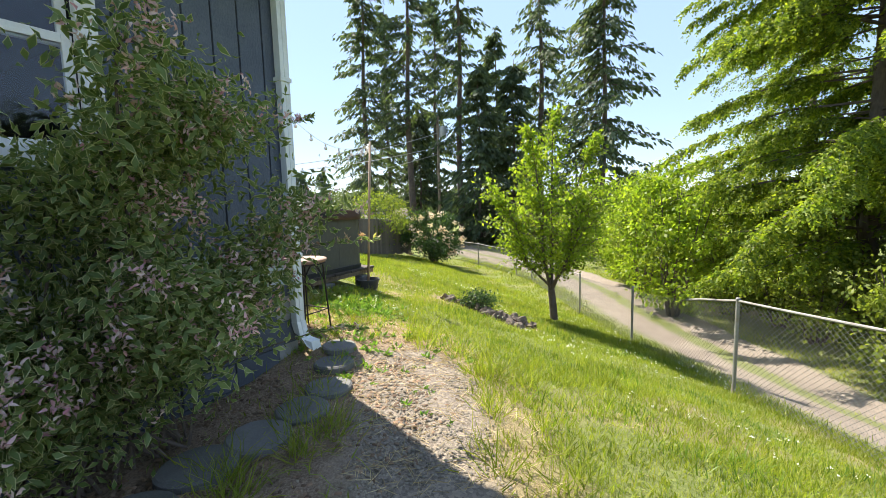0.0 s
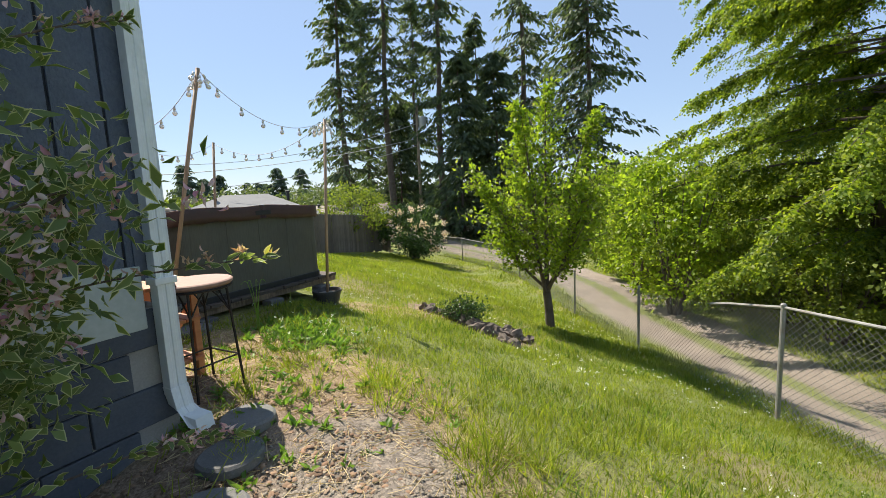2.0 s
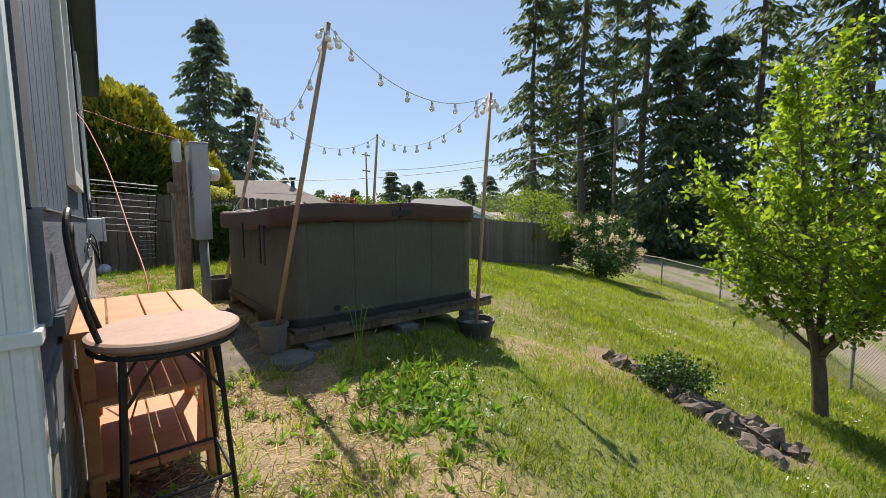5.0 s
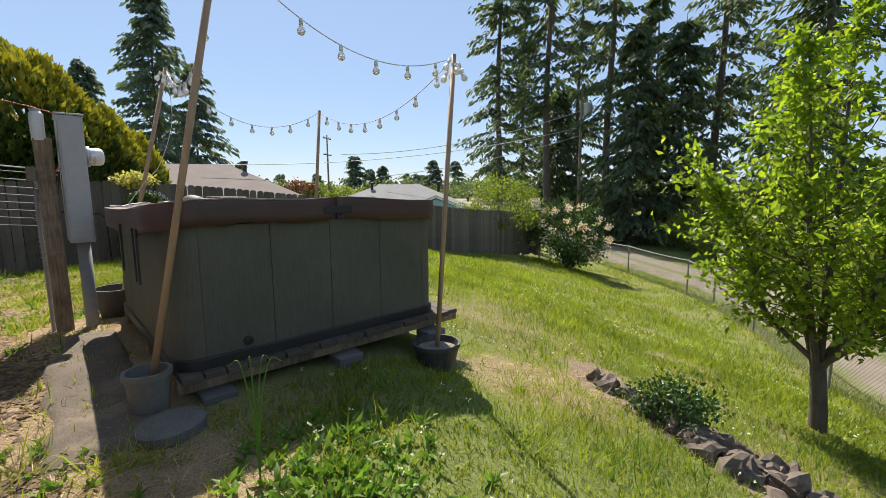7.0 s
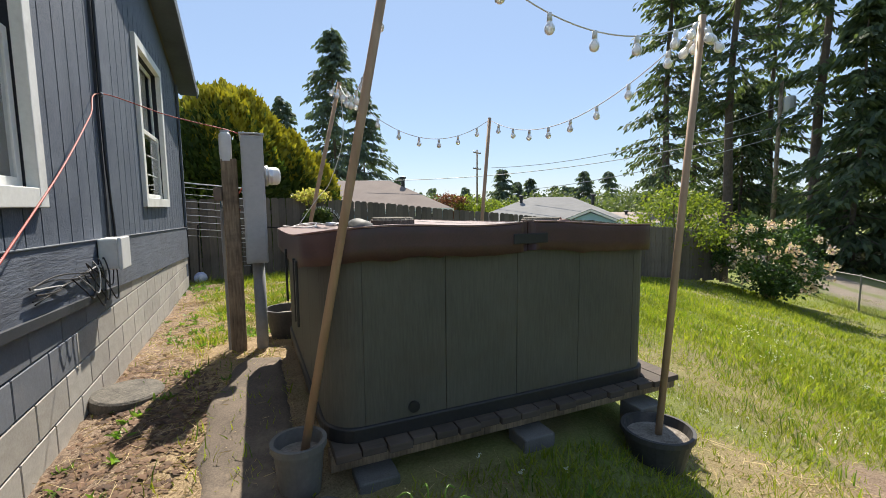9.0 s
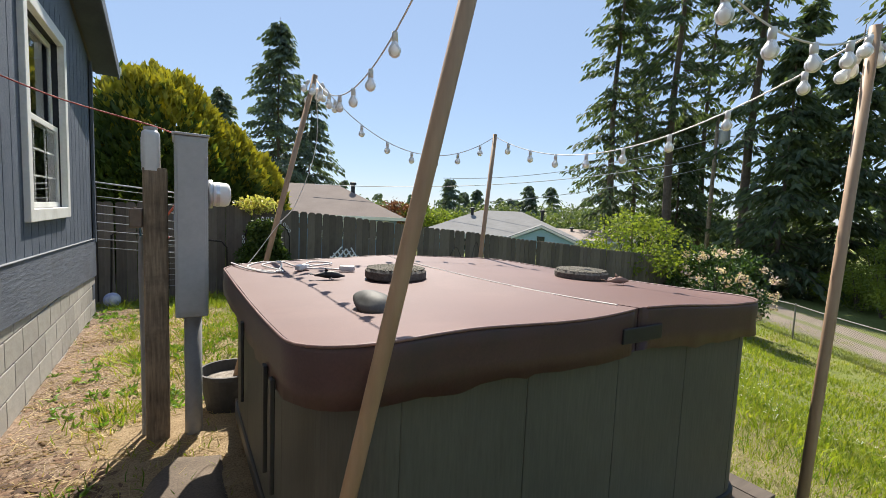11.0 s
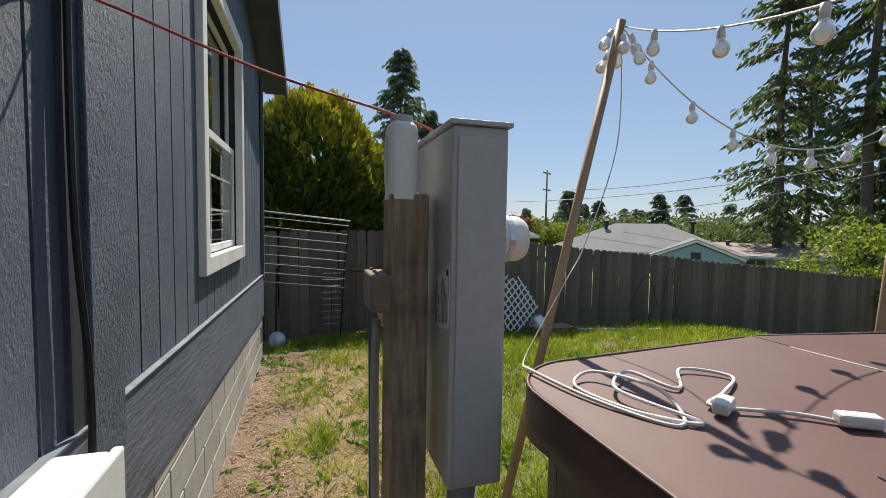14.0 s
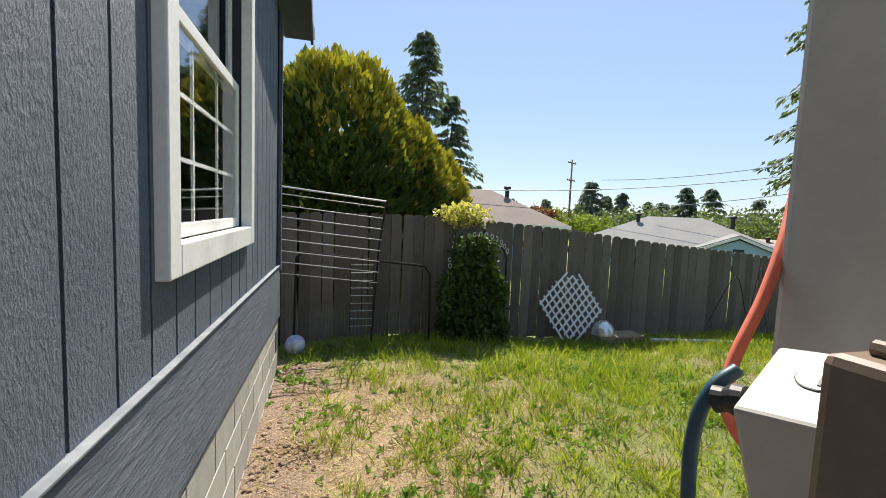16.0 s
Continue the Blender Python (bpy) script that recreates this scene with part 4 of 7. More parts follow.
def cover_part(x0, x1, rl, rr_):
    n = 41
    rows = cover_outline(x0, x1, TY0 - 0.03, TY1 + 0.06, rl, rr_, n)
    bm = bmesh.new()
    grid = [[bm.verts.new((x, y, float(cover_z(x, y)) + 0.003 * noise.noise(Vector((x * 3, y * 3, 0))))) for x, y in row] for row in rows]
    for a, b in zip(grid, grid[1:]):
        for i in range(n - 1):
            bm.faces.new((a[i], a[i + 1], b[i + 1], b[i]))
    half = part("cover_half", bm, COVER, tub, "dusty brown vinyl cover half", smooth=True)
    rim = rows[0] + [r[-1] for r in rows[1:]] + rows[-1][-2::-1] + [r[0] for r in rows[-2:0:-1]]
    m = len(rim)
    rings, edge = [[] for _ in range(7)], []
    side = bmesh.new()
    for i, (x, y) in enumerate(rim):
        (ax, ay), (bx, by) = rim[i - 2], rim[(i + 2) % m]
        nx, ny = by - ay, ax - bx
        k = math.hypot(nx, ny) or 1.0
        nx, ny = (nx / k, ny / k) if abs(x - FOLD_X) > 0.03 else (0.0, 0.0)
        z = float(cover_z(x, y))
        drop = 0.155 + 0.016 * noise.noise(Vector((x * 4.0, y * 4.0, 3.0))) + 0.022 * max(0.0, noise.noise(Vector((x * 11, y * 11, 8.0))))
        crease = 0.007 * noise.noise(Vector((x * 6, y * 6, 1.0)))
        for ring, (out, down) in zip(rings, ((0.0, 0.0), (0.009, 0.004), (0.014, 0.014), (0.012 + crease, 0.05), (0.015 - crease, 0.095), (0.012 + crease * 2, drop), (0.004, drop))):
            ring.append(side.verts.new((x + nx * out, y + ny * out, z - down)))
        edge.append((x + nx * 0.01, y + ny * 0.01, z + 0.001))
    for a, b in zip(rings, rings[1:]):
        for i in range(m):
            j = (i + 1) % m
            side.faces.new((a[i], b[i], b[j], a[j]))
    bmesh.ops.recalc_face_normals(side, faces=side.faces[:])
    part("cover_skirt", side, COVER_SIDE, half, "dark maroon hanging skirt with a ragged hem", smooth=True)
    outer = [p for p in edge if abs(p[0] - FOLD_X) > 0.03]
    k0 = max(range(len(outer)), key=lambda i: (Vector(outer[i]) - Vector(outer[i - 1])).length)
    part("piping", tube_bm(outer[k0:] + outer[:k0], 0.0045, 6), PIPING, half, "pale worn edge piping", smooth=True)


cover_part(TX0 - 0.07, FOLD_X - 0.004, 0.24, 0.001)
cover_part(FOLD_X + 0.004, TX1 + 0.06, 0.001, 0.24)
seam_y = np.linspace(TY0 + 0.05, TY1 - 0.1, 24)
part("cover_seam", tube_bm([(FOLD_X - 0.012, y, float(cover_z(FOLD_X - 0.012, y)) + 0.001) for y in seam_y], 0.0035, 6), CORD_WHITE, tub, "pale stitched fold seam")
part("torn_patch", box_bm((2.28, TY0 - 0.052, T_TOP - 0.02), (2.5, TY0 - 0.042, T_TOP + 0.035), 0.004), BLACK, tub, "dark torn hole in the skirt")
for y in (2.62, 2.74, 3.3):
    part("strap", box_bm((TX0 - 0.098, y, T_TOP - 0.42), (TX0 - 0.085, y + 0.035, T_TOP - 0.08), 0.003), BLACK, tub, "black cover strap")
part("drain_cap", lathe_bm([(0.0, 0.0), (0.03, 0.0), (0.03, 0.012), (0.0, 0.014)], 14, None, Matrix.Translation((1.72, TY0, T_BASE + 0.1)) @ Matrix.Rotation(radians(90), 4, "X")), BLACK, tub, "black drain cap")

platform = thing("platform", "low weathered plank platform on blocks", "platform", at=(0, 0, 0))
for i in range(18):
    x = 1.31 + i * 0.125
    part("plank", box_bm((x, 2.25 + 0.012 * math.sin(i * 2.3), T_BASE - 0.06), (x + 0.118, 4.6, T_BASE - 0.022), 0.004), DECK_WOOD, platform)
for y in (2.34, 3.3, 4.4):
    part("bearer", box_bm((1.3, y, T_BASE - 0.15), (3.62, y + 0.09, T_BASE - 0.061), 0.005), OLD_WOOD, platform)
for x in (1.5, 2.4, 3.25):
    for y in (2.27, 3.35, 4.44):
        part("support_block", box_bm((x - 0.1, y - 0.07, lz(x, y) - 0.05), (x + 0.1, y + 0.1, T_BASE - 0.151), 0.01), PAVER, platform, "dark support block")

# ---- light poles with strings of bulbs ----
POLES = {"fl": ((1.16, 2.33, 0.0), (1.637, 2.135, 2.74)), "fr": ((3.09, 2.03, 0.0), (3.29, 2.02, 2.43)),
         "bl": ((1.3, 4.83, 0.0), (1.89, 4.84, 2.65)), "br": ((3.3, 4.66, 0.0), (3.48, 4.63, 2.38))}


def pot(name, label, x, y, r0, r1, h, material, rim=0.012):
    z = lz(x, y) - 0.01
    ob = thing(name, label, "pot", at=(x, y, z))
    part("pot_wall", lathe_bm([(0.0, 0.0), (r0, 0.0), (r1, h - 0.03), (r1 + rim, h - 0.03), (r1 + rim, h), (r1 - 0.006, h), (r0 - 0.01 + (r1 - r0) * 0.75, h * 0.72), (0.0, h * 0.7)], 28), material, ob, smooth=False)
    bm = lathe_bm([(0.0, h * 0.8), (r1 * 0.5, h * 0.79), (r1 * 0.93, h * 0.74)], 20, wobble=0.02)
    part("soil", bm, SOIL, ob, "gritty filling")
    return ob


pot("bucket", "dull grey metal bucket holding a pole", POLES["fl"][0][0], POLES["fl"][0][1], 0.09, 0.112, 0.25, BUCKET)
pot("pot", "wide black plastic pot holding a pole", POLES["fr"][0][0], POLES["fr"][0][1], 0.145, 0.185, 0.21, POT)
pot("pot", "black plastic nursery pot with gritty soil", POLES["bl"][0][0], POLES["bl"][0][1], 0.15, 0.2, 0.3, POT)
pot("pot", "black plastic pot behind the tub", POLES["br"][0][0], POLES["br"][0][1], 0.15, 0.2, 0.3, POT)
for key, (a, b) in POLES.items():
    base = Vector((a[0], a[1], lz(a[0], a[1]) + 0.06))
    ob = part("light_pole", tube_bm([base, base.lerp(Vector(b), 0.5), Vector(b)], 0.0195, 20), POLE_WOOD, smooth=True)
    tagged(ob, "leaning round wooden pole standing in a pot", "pole", "light poles")


def string_lights(a, b, sag, n, label):
    a, b = Vector(a), Vector(b)
    ob = thing("string_lights", label, "string lights", "string lights", at=a)
    inv = Matrix.Translation(-a)
    pts = [a.lerp(b, t) - Vector((0, 0, sag * 4 * t * (1 - t))) for t in np.linspace(0, 1, 33)]
    part("cord", tube_bm([inv @ p for p in pts], 0.0035, 6), CORD_WHITE, ob, "thin pale cord")
    for i in range(n):
        t = (i + 0.7) / (n + 0.4)
        p = inv @ (a.lerp(b, t) - Vector((0, 0, sag * 4 * t * (1 - t))))
        m = Matrix.Translation(p) @ Matrix.Rotation(0.25 * math.sin(i * 3.1), 4, "X")
        s = part("socket", lathe_bm([(0.0, 0.004), (0.012, 0.002), (0.013, -0.036), (0.0, -0.037)], 10, None, m), WHITE_PLASTIC, ob, "pale lamp socket", smooth=True)
        bulb = part("bulb", lathe_bm([(0.011, -0.036), (0.014, -0.044), (0.024, -0.062), (0.0255, -0.074), (0.02, -0.088), (0.009, -0.096), (0.0, -0.0975)], 12, None, m), BULB_GLASS, s, "clear glass bulb", smooth=True)
        bulb.visible_shadow = True
    return ob


P = {k: Vector(v[1]) - Vector((0, 0, 0.02)) for k, v in POLES.items()}
string_lights(P["fl"], P["fr"], 0.28, 6, "string of clear bulbs sagging between poles")
string_lights(P["fr"], P["br"], 0.3, 8, "string of clear bulbs sagging between poles")
string_lights(P["bl"], P["br"], 0.35, 7, "string of clear bulbs sagging between poles")
string_lights(P["fl"], P["bl"], 0.4, 8, "string of clear bulbs sagging between poles")

# ---- meter post ----
PX0, PX1, PY0, PY1 = 0.806, 0.93, 4.475, 4.605
post = thing("meter_post", "weathered wooden post with conduit and a tall grey service box", "meter post", at=(0.87, 4.54, lz(0.87, 4.54)))
pinv = Matrix.Translation(-post.location)


def post_part(name, bm, mat, label="", smooth=False, parent=None):
    bm.transform(pinv)
    return part(name, bm, mat, parent or post, label, smooth)


post_part("timber", box_bm((PX0, PY0, -0.2), (PX1, PY1, 1.84), 0.01), OLD_WOOD)
post_part("conduit", tube_bm([(1.06, 4.5, -0.2), (1.06, 4.5, 0.96)], 0.05, 18), CONDUIT, "grey conduit pipe", True)
box = post_part("service_box", box_bm((0.965, 4.362, 0.95), (1.14, 4.805, 2.03), 0.01), PANEL_GREY, "tall grey enamel service box")
post_part("box_lid", box_bm((0.955, 4.352, 2.031), (1.15, 4.815, 2.046), 0.004), PANEL_GREY, "thin overhanging box lid")
post_part("box_door", box_bm((0.98, 4.354, 0.98), (1.125, 4.361, 2.0), 0.003), PANEL_GREY, "box door")
meter_m = Matrix.Translation((1.14, 4.52, 1.7)) @ Matrix.Rotation(radians(90), 4, "Y")
meter = post_part("meter", lathe_bm([(0.0, 0.0), (0.08, 0.0), (0.09, 0.01), (0.09, 0.03), (0.078, 0.035), (0.0, 0.036)], 28, None, meter_m), GALV, "round electric meter", True)
post_part("meter_dome", lathe_bm([(0.076, 0.036), (0.076, 0.105), (0.066, 0.125), (0.04, 0.135), (0.0, 0.137)], 28, None, meter_m), WHITE_PLASTIC, "cloudy meter dome", True, meter)
post_part("meter_ring", lathe_bm([(0.077, 0.05), (0.0785, 0.05), (0.0785, 0.07), (0.077, 0.07)], 28, None, meter_m), SILVER, "bright meter ring", False, meter)
post_part("cap_bottle", rounded_slab(PX0 - 0.004, PX1 - 0.035, PY0 - 0.004, PY1 - 0.03, 1.82, 2.06, 0.03, 4, 0.03), WHITE_PLASTIC, "white plastic bottle set over the post top")
post_part("bottle_label", box_bm((PX0 - 0.007, PY0 + 0.025, 1.87), (PX0 - 0.0045, PY1 - 0.06, 2.01)), PAPER, "faded blue label")
post_part("bottle_cap", lathe_bm([(0.0, 0.0), (0.036, 0.0), (0.036, 0.018), (0.0, 0.02)], 18, None, Matrix.Translation((0.848, 4.522, 2.058))), PANEL_GREY, "blue-grey cap")
outlet = post_part("outlet_box", box_bm((0.742, 4.42, 1.485), (PX0 - 0.001, 4.604, 1.595), 0.007), OUTLET_BROWN, "brown weatherproof outlet box")
for y in (4.45, 4.51, 4.58):
    post_part("hinge", tube_bm([(0.765, y - 0.011, 1.599), (0.765, y + 0.011, 1.599)], 0.005, 8), OUTLET_BROWN, "small hinge", False, outlet)
tilt = Matrix.Translation((0.824, 4.655, 1.545)) @ Matrix.Rotation(radians(-18), 4, "Y") @ Matrix.Rotation(radians(22), 4, "Z")
switch = post_part("switch_box", box_bm((-0.05, -0.042, -0.15), (0.06, 0.042, 0.0), 0.004, None, tilt), SWITCH_GREY, "slanted pale grey switch box")
post_part("knockout_plug", lathe_bm([(0.0, 0.0), (0.017, 0.0), (0.017, 0.0015), (0.015, 0.002), (0.0, 0.002)], 22, None, tilt @ Matrix.Translation((0.012, 0.0, 0.0002))), SWITCH_GREY, "round slotted plug", False, switch)
post_part("plug_rim", tube_bm([tilt @ Vector((0.012 + 0.0172 * math.cos(a), 0.0172 * math.sin(a), 0.0006)) for a in np.linspace(0, 6.283, 25)], 0.0009, 5), BLACK, "dark rim", False, switch)
post_part("plug_slot", box_bm((-0.013, -0.001, 0.0021), (0.013, 0.001, 0.003), 0, None, tilt @ Matrix.Translation((0.012, 0.0, 0))), BLACK, "dark slot", False, switch)
post_part("cable_gland", lathe_bm([(0.0, 0.0), (0.012, 0.0), (0.014, 0.008), (0.01, 0.016), (0.012, 0.024), (0.0, 0.027)], 16, None, tilt @ Matrix.Translation((-0.02, 0.042, -0.012)) @ Matrix.Rotation(radians(-100), 4, "X")), BLACK, "black cable gland")
post_part("hose", tube_bm(spline([(0.81, 4.71, 1.54), (0.788, 4.715, 1.52), (0.778, 4.72, 1.47), (0.78, 4.72, 1.35), (0.785, 4.73, 0.9), (0.79, 4.75, 0.15)], 8), 0.0062, 10), HOSE_BLUE, "blue-green hose", True)
post_part("thin_conduit", tube_bm(spline([(0.79, 4.63, 1.42), (0.785, 4.63, 1.2), (0.79, 4.63, 0.7), (0.79, 4.63, 0.0)], 6), 0.015, 10), CONDUIT, "thin grey conduit", True)
post_part("cord", tube_bm(spline([(0.93, 4.77, 1.4), (0.886, 4.78, 1.46), (0.897, 4.79, 1.512), (0.943, 4.8, 1.582), (0.985, 4.815, 1.65), (1.03, 4.84, 1.72)], 8), 0.0068, 10), CORD_ORANGE, "orange cord", True)
bm = bmesh.new()
torn = [(4.509, 1.425), (4.442, 1.428), (4.374, 1.44), (4.37, 1.52), (4.368, 1.63), (4.382, 1.622), (4.394, 1.625), (4.412, 1.605), (4.434, 1.6), (4.452, 1.588), (4.482, 1.583), (4.49, 1.572), (4.507, 1.566), (4.512, 1.5)]
f = bm.faces.new([bm.verts.new((0.9645, y, z)) for y, z in torn])
ext = bmesh.ops.extrude_face_region(bm, geom=[f])
bmesh.ops.translate(bm, verts=[v for v in ext["geom"] if isinstance(v, bmesh.types.BMVert)], vec=(-0.0022, 0, 0))
bmesh.ops.recalc_face_normals(bm, faces=bm.faces[:])
lab = post_part("paper_label", bm, LABEL_WHITE, "torn printed label with a blue edge")
post_part("label_stripe", box_bm((0.9615, 4.494, 1.432), (0.9622, 4.508, 1.562)), LABEL_BLUE, "blue stripe", False, lab)
post_part("label_stripe", box_bm((0.9615, 4.37, 1.53), (0.9622, 4.374, 1.62)), LABEL_BLUE, "blue stripe", False, lab)
for k, (y, z0, z1) in enumerate(((4.488, 1.435, 1.485), (4.488, 1.495, 1.56), (4.443, 1.44, 1.49), (4.443, 1.5, 1.57), (4.434, 1.45, 1.59), (4.426, 1.44, 1.58), (4.418, 1.45, 1.52), (4.418, 1.53, 1.585), (4.41, 1.445, 1.57), (4.4, 1.455, 1.54), (4.392, 1.45, 1.55), (4.384, 1.455, 1.53))):
    thick = 0.0022 if k < 2 else 0.001
    post_part("print_line", box_bm((0.9612, y, z0), (0.9622, y + thick, z1)), BLACK, "dark line of print", False, lab)
for k in range(7):
    post_part("barcode_bar", box_bm((0.9612, 4.378 + 0.0025 * k, 1.595), (0.9622, 4.3792 + 0.0025 * k, 1.615)), BLACK, "barcode bar", False, lab)


def flat_text(body, size, m, parent):
    c = bpy.data.curves.new("text", "FONT")
    c.body, c.size, c.extrude = body, size, 0.0002
    tmp = bpy.data.objects.new("text", c)
    mesh = bpy.data.meshes.new_from_object(tmp)
    bpy.data.objects.remove(tmp)
    mesh.transform(m)
    mesh.transform(pinv)
    return link_mesh("lettering", mesh, BLACK, parent, "dark printed words")


turned = Matrix.Translation((0.9618, 4.47, 1.436)) @ Matrix(((0, 0, -1, 0), (0, 1, 0, 0), (1, 0, 0, 0), (0, 0, 0, 1)))
for words, along, low in (("GARDEN", 0.0, 0.0), ("POND", 0.004, -0.015), ("BASSIN", 0.058, 0.0), ("DE JARDIN", 0.054, -0.015)):
    flat_text(words, 0.0095, turned @ Matrix.Translation((along, low, 0)), lab)

# ---- downspout at the corner ----
spout = thing("downspout", "white metal downspout with a kicked-out foot", "downspout", at=(-0.05, 0.15, lz(-0.05, 0.15)))
sinv = Matrix.Translation(-spout.location)


def ribbed_pipe(points, w, d):
    bm = bmesh.new()
    rings = []
    shape = [(-0.5, -0.5), (-0.25, -0.5), (-0.2, -0.42), (-0.05, -0.42), (0, -0.5), (0.2, -0.5), (0.25, -0.42), (0.4, -0.42), (0.5, -0.5), (0.5, 0.5), (-0.5, 0.5)]
    for p, tiltv in points:
        up = Vector(tiltv).normalized()
        out = Vector((1, 0, 0))
        fw = up.cross(out)
        rings.append([bm.verts.new(Vector(p) + out * (a * w) - fw * (b * d) * -1) for a, b in shape])
    for a, b in zip(rings, rings[1:]):
        for i in range(len(shape)):
            j = (i + 1) % len(shape)
            bm.faces.new((a[i], a[j], b[j], b[i]))
    bm.faces.new(rings[0])
    bm.faces.new(rings[-1][::-1])
    bmesh.ops.recalc_face_normals(bm, faces=bm.faces[:])
    return bm


bm = ribbed_pipe([((-0.05, 0.155, 3.4), (0, 0, 1)), ((-0.05, 0.155, 1.0), (0, 0, 1)), ((-0.05, 0.155, 0.42), (0, 0, 1))], 0.085, 0.065)
bm.transform(sinv)
part("pipe", bm, GUTTER, spout)
bm = ribbed_pipe([((-0.05, 0.153, 0.46), (0, 0, 1)), ((-0.045, 0.13, 0.36), (0, -0.3, 1)), ((-0.03, 0.06, 0.29), (0.1, -1, 0.7)), ((-0.01, 0.0, 0.265), (0.1, -1, 0.25))], 0.092, 0.072)
bm.transform(sinv)
part("foot", bm, GUTTER, spout, "kicked-out foot")
for z in (1.0, 2.4):
    bm = box_bm((-0.105, 0.112, z), (0.005, 0.2, z + 0.035), 0.004)
    bm.transform(sinv)
    part("strap", bm, GUTTER, spout, "pipe strap")

# ---- iron stool and cedar bench at the corner ----
CX, CY = 0.272, 0.41
sz = lz(CX, CY)
seat_z = 0.938
stool = thing("bar_stool", "iron wire bar stool with a round tan seat", "stool", at=(CX, CY, sz))
h = seat_z - sz
part("seat", lathe_bm([(0.0, h - 0.035), (0.195, h - 0.035), (0.211, h - 0.02), (0.211, h - 0.006), (0.202, h), (0.0, h + 0.003)], 36), TABLE_TOP, stool, "worn tan round seat")
part("seat_hoop", tube_bm([(0.2 * math.cos(a), 0.2 * math.sin(a), h - 0.042) for a in np.linspace(0, 2 * math.pi, 33)], 0.008, 8), IRON, stool)
for k in range(4):
    a = radians(45 + 90 * k)
    part("leg", tube_bm([(0.17 * math.cos(a), 0.17 * math.sin(a), h - 0.04), (0.19 * math.cos(a), 0.19 * math.sin(a), h * 0.5), (0.215 * math.cos(a), 0.215 * math.sin(a), 0.0)], 0.008, 8), IRON, stool)
    b = radians(135 + 90 * k)
    part("brace", tube_bm(spline([(0.175 * math.cos(a), 0.175 * math.sin(a), h - 0.2), (0.12 * math.cos((a + b) / 2), 0.12 * math.sin((a + b) / 2), h - 0.05), (0.175 * math.cos(b), 0.175 * math.sin(b), h - 0.2)], 8), 0.005, 6), IRON, stool)
    part("foot_rail", tube_bm([(0.2 * math.cos(a), 0.2 * math.sin(a), 0.2), (0.2 * math.cos(b), 0.2 * math.sin(b), 0.2)], 0.006, 6), IRON, stool)
back = [(-0.16, -0.1, h - 0.04), (-0.2, -0.09, h + 0.12), (-0.22, -0.07, h + 0.3), (-0.215, 0.0, h + 0.37), (-0.22, 0.07, h + 0.3), (-0.2, 0.09, h + 0.12), (-0.16, 0.1, h - 0.04)]
part("backrest", tube_bm(spline(back, 8), 0.008, 8), IRON, stool)
part("back_scroll", tube_bm(spline([(-0.2, -0.09, h + 0.1), (-0.208, -0.03, h + 0.16), (-0.212, 0.02, h + 0.26), (-0.212, 0.04, h + 0.3), (-0.212, 0.0, h + 0.33), (-0.212, -0.04, h + 0.3), (-0.212, -0.02, h + 0.26), (-0.208, 0.03, h + 0.16), (-0.2, 0.09, h + 0.1)], 6), 0.006, 6), IRON, stool)
part("back_bar", tube_bm([(-0.2, -0.09, h + 0.1), (-0.2, 0.09, h + 0.1)], 0.006, 6), IRON, stool)

bench = thing("plant_bench", "reddish cedar plant bench with two slatted shelves", "bench", at=(0.24, 0.98, lz(0.24, 0.98)))
bz = lz(0.24, 0.98)
for z, w in ((0.9, 0.24), (0.65, 0.2), (0.38, 0.2)):
    for i in range(4):
        a = -w + i * 2 * w / 4
        part("slat", box_bm((a + 0.003, -0.33, z - bz - 0.022), (a + 2 * w / 4 - 0.003, 0.33, z - bz), 0.003), RED_WOOD, bench)
for sx in (-1, 1):
    for sy in (-1, 1):
        part("leg", box_bm((sx * 0.185 - 0.022, sy * 0.28 - 0.022, 0), (sx * 0.185 + 0.022, sy * 0.28 + 0.022, 0.876 - bz), 0.004), RED_WOOD, bench)
    m = Matrix.Translation((sx * 0.21, 0, 0.33)) @ Matrix.Rotation(radians(44), 4, "X")
    part("brace", box_bm((-0.012, -0.02, -0.3), (0.012, 0.02, 0.32), 0.003, None, m), RED_WOOD, bench)

# ---- things on the wall ----
wb = thing("utility_box", "white plastic utility box fixed to the skirt band", "utility box", at=(0.04, 4.2, 1.1))
part("case", box_bm((-0.015, -0.12, -0.1), (0.1, 0.12, 0.12), 0.012), WHITE_PLASTIC, wb)
part("lid", box_bm((0.1005, -0.125, -0.105), (0.125, 0.125, 0.125), 0.008), WHITE_PLASTIC, wb, "rounded white lid")
cord = part("power_cord", tube_bm(spline([(1.0, 4.62, 2.052), (0.86, 4.6, 2.095), (0.45, 4.52, 2.17), (0.03, 4.46, 2.29), (0.1, 3.9, 2.03), (0.2, 3.0, 1.62), (0.26, 2.1, 1.2), (0.3, 1.5, 0.9), (0.25, 1.2, 0.6), (0.15, 1.1, 0.3)], 10), 0.0042, 8), CORD_RED, smooth=True)
tagged(cord, "faded red extension cord slung from the siding to the post", "cord")
hook = part("cord_hook", tube_bm(spline([(-0.01, 4.46, 2.3), (0.03, 4.46, 2.3), (0.045, 4.46, 2.28), (0.03, 4.46, 2.27)], 5), 0.004, 6), GALV)
tagged(hook, "small steel hook holding a red cord", "hook")
wr = random.Random(4)
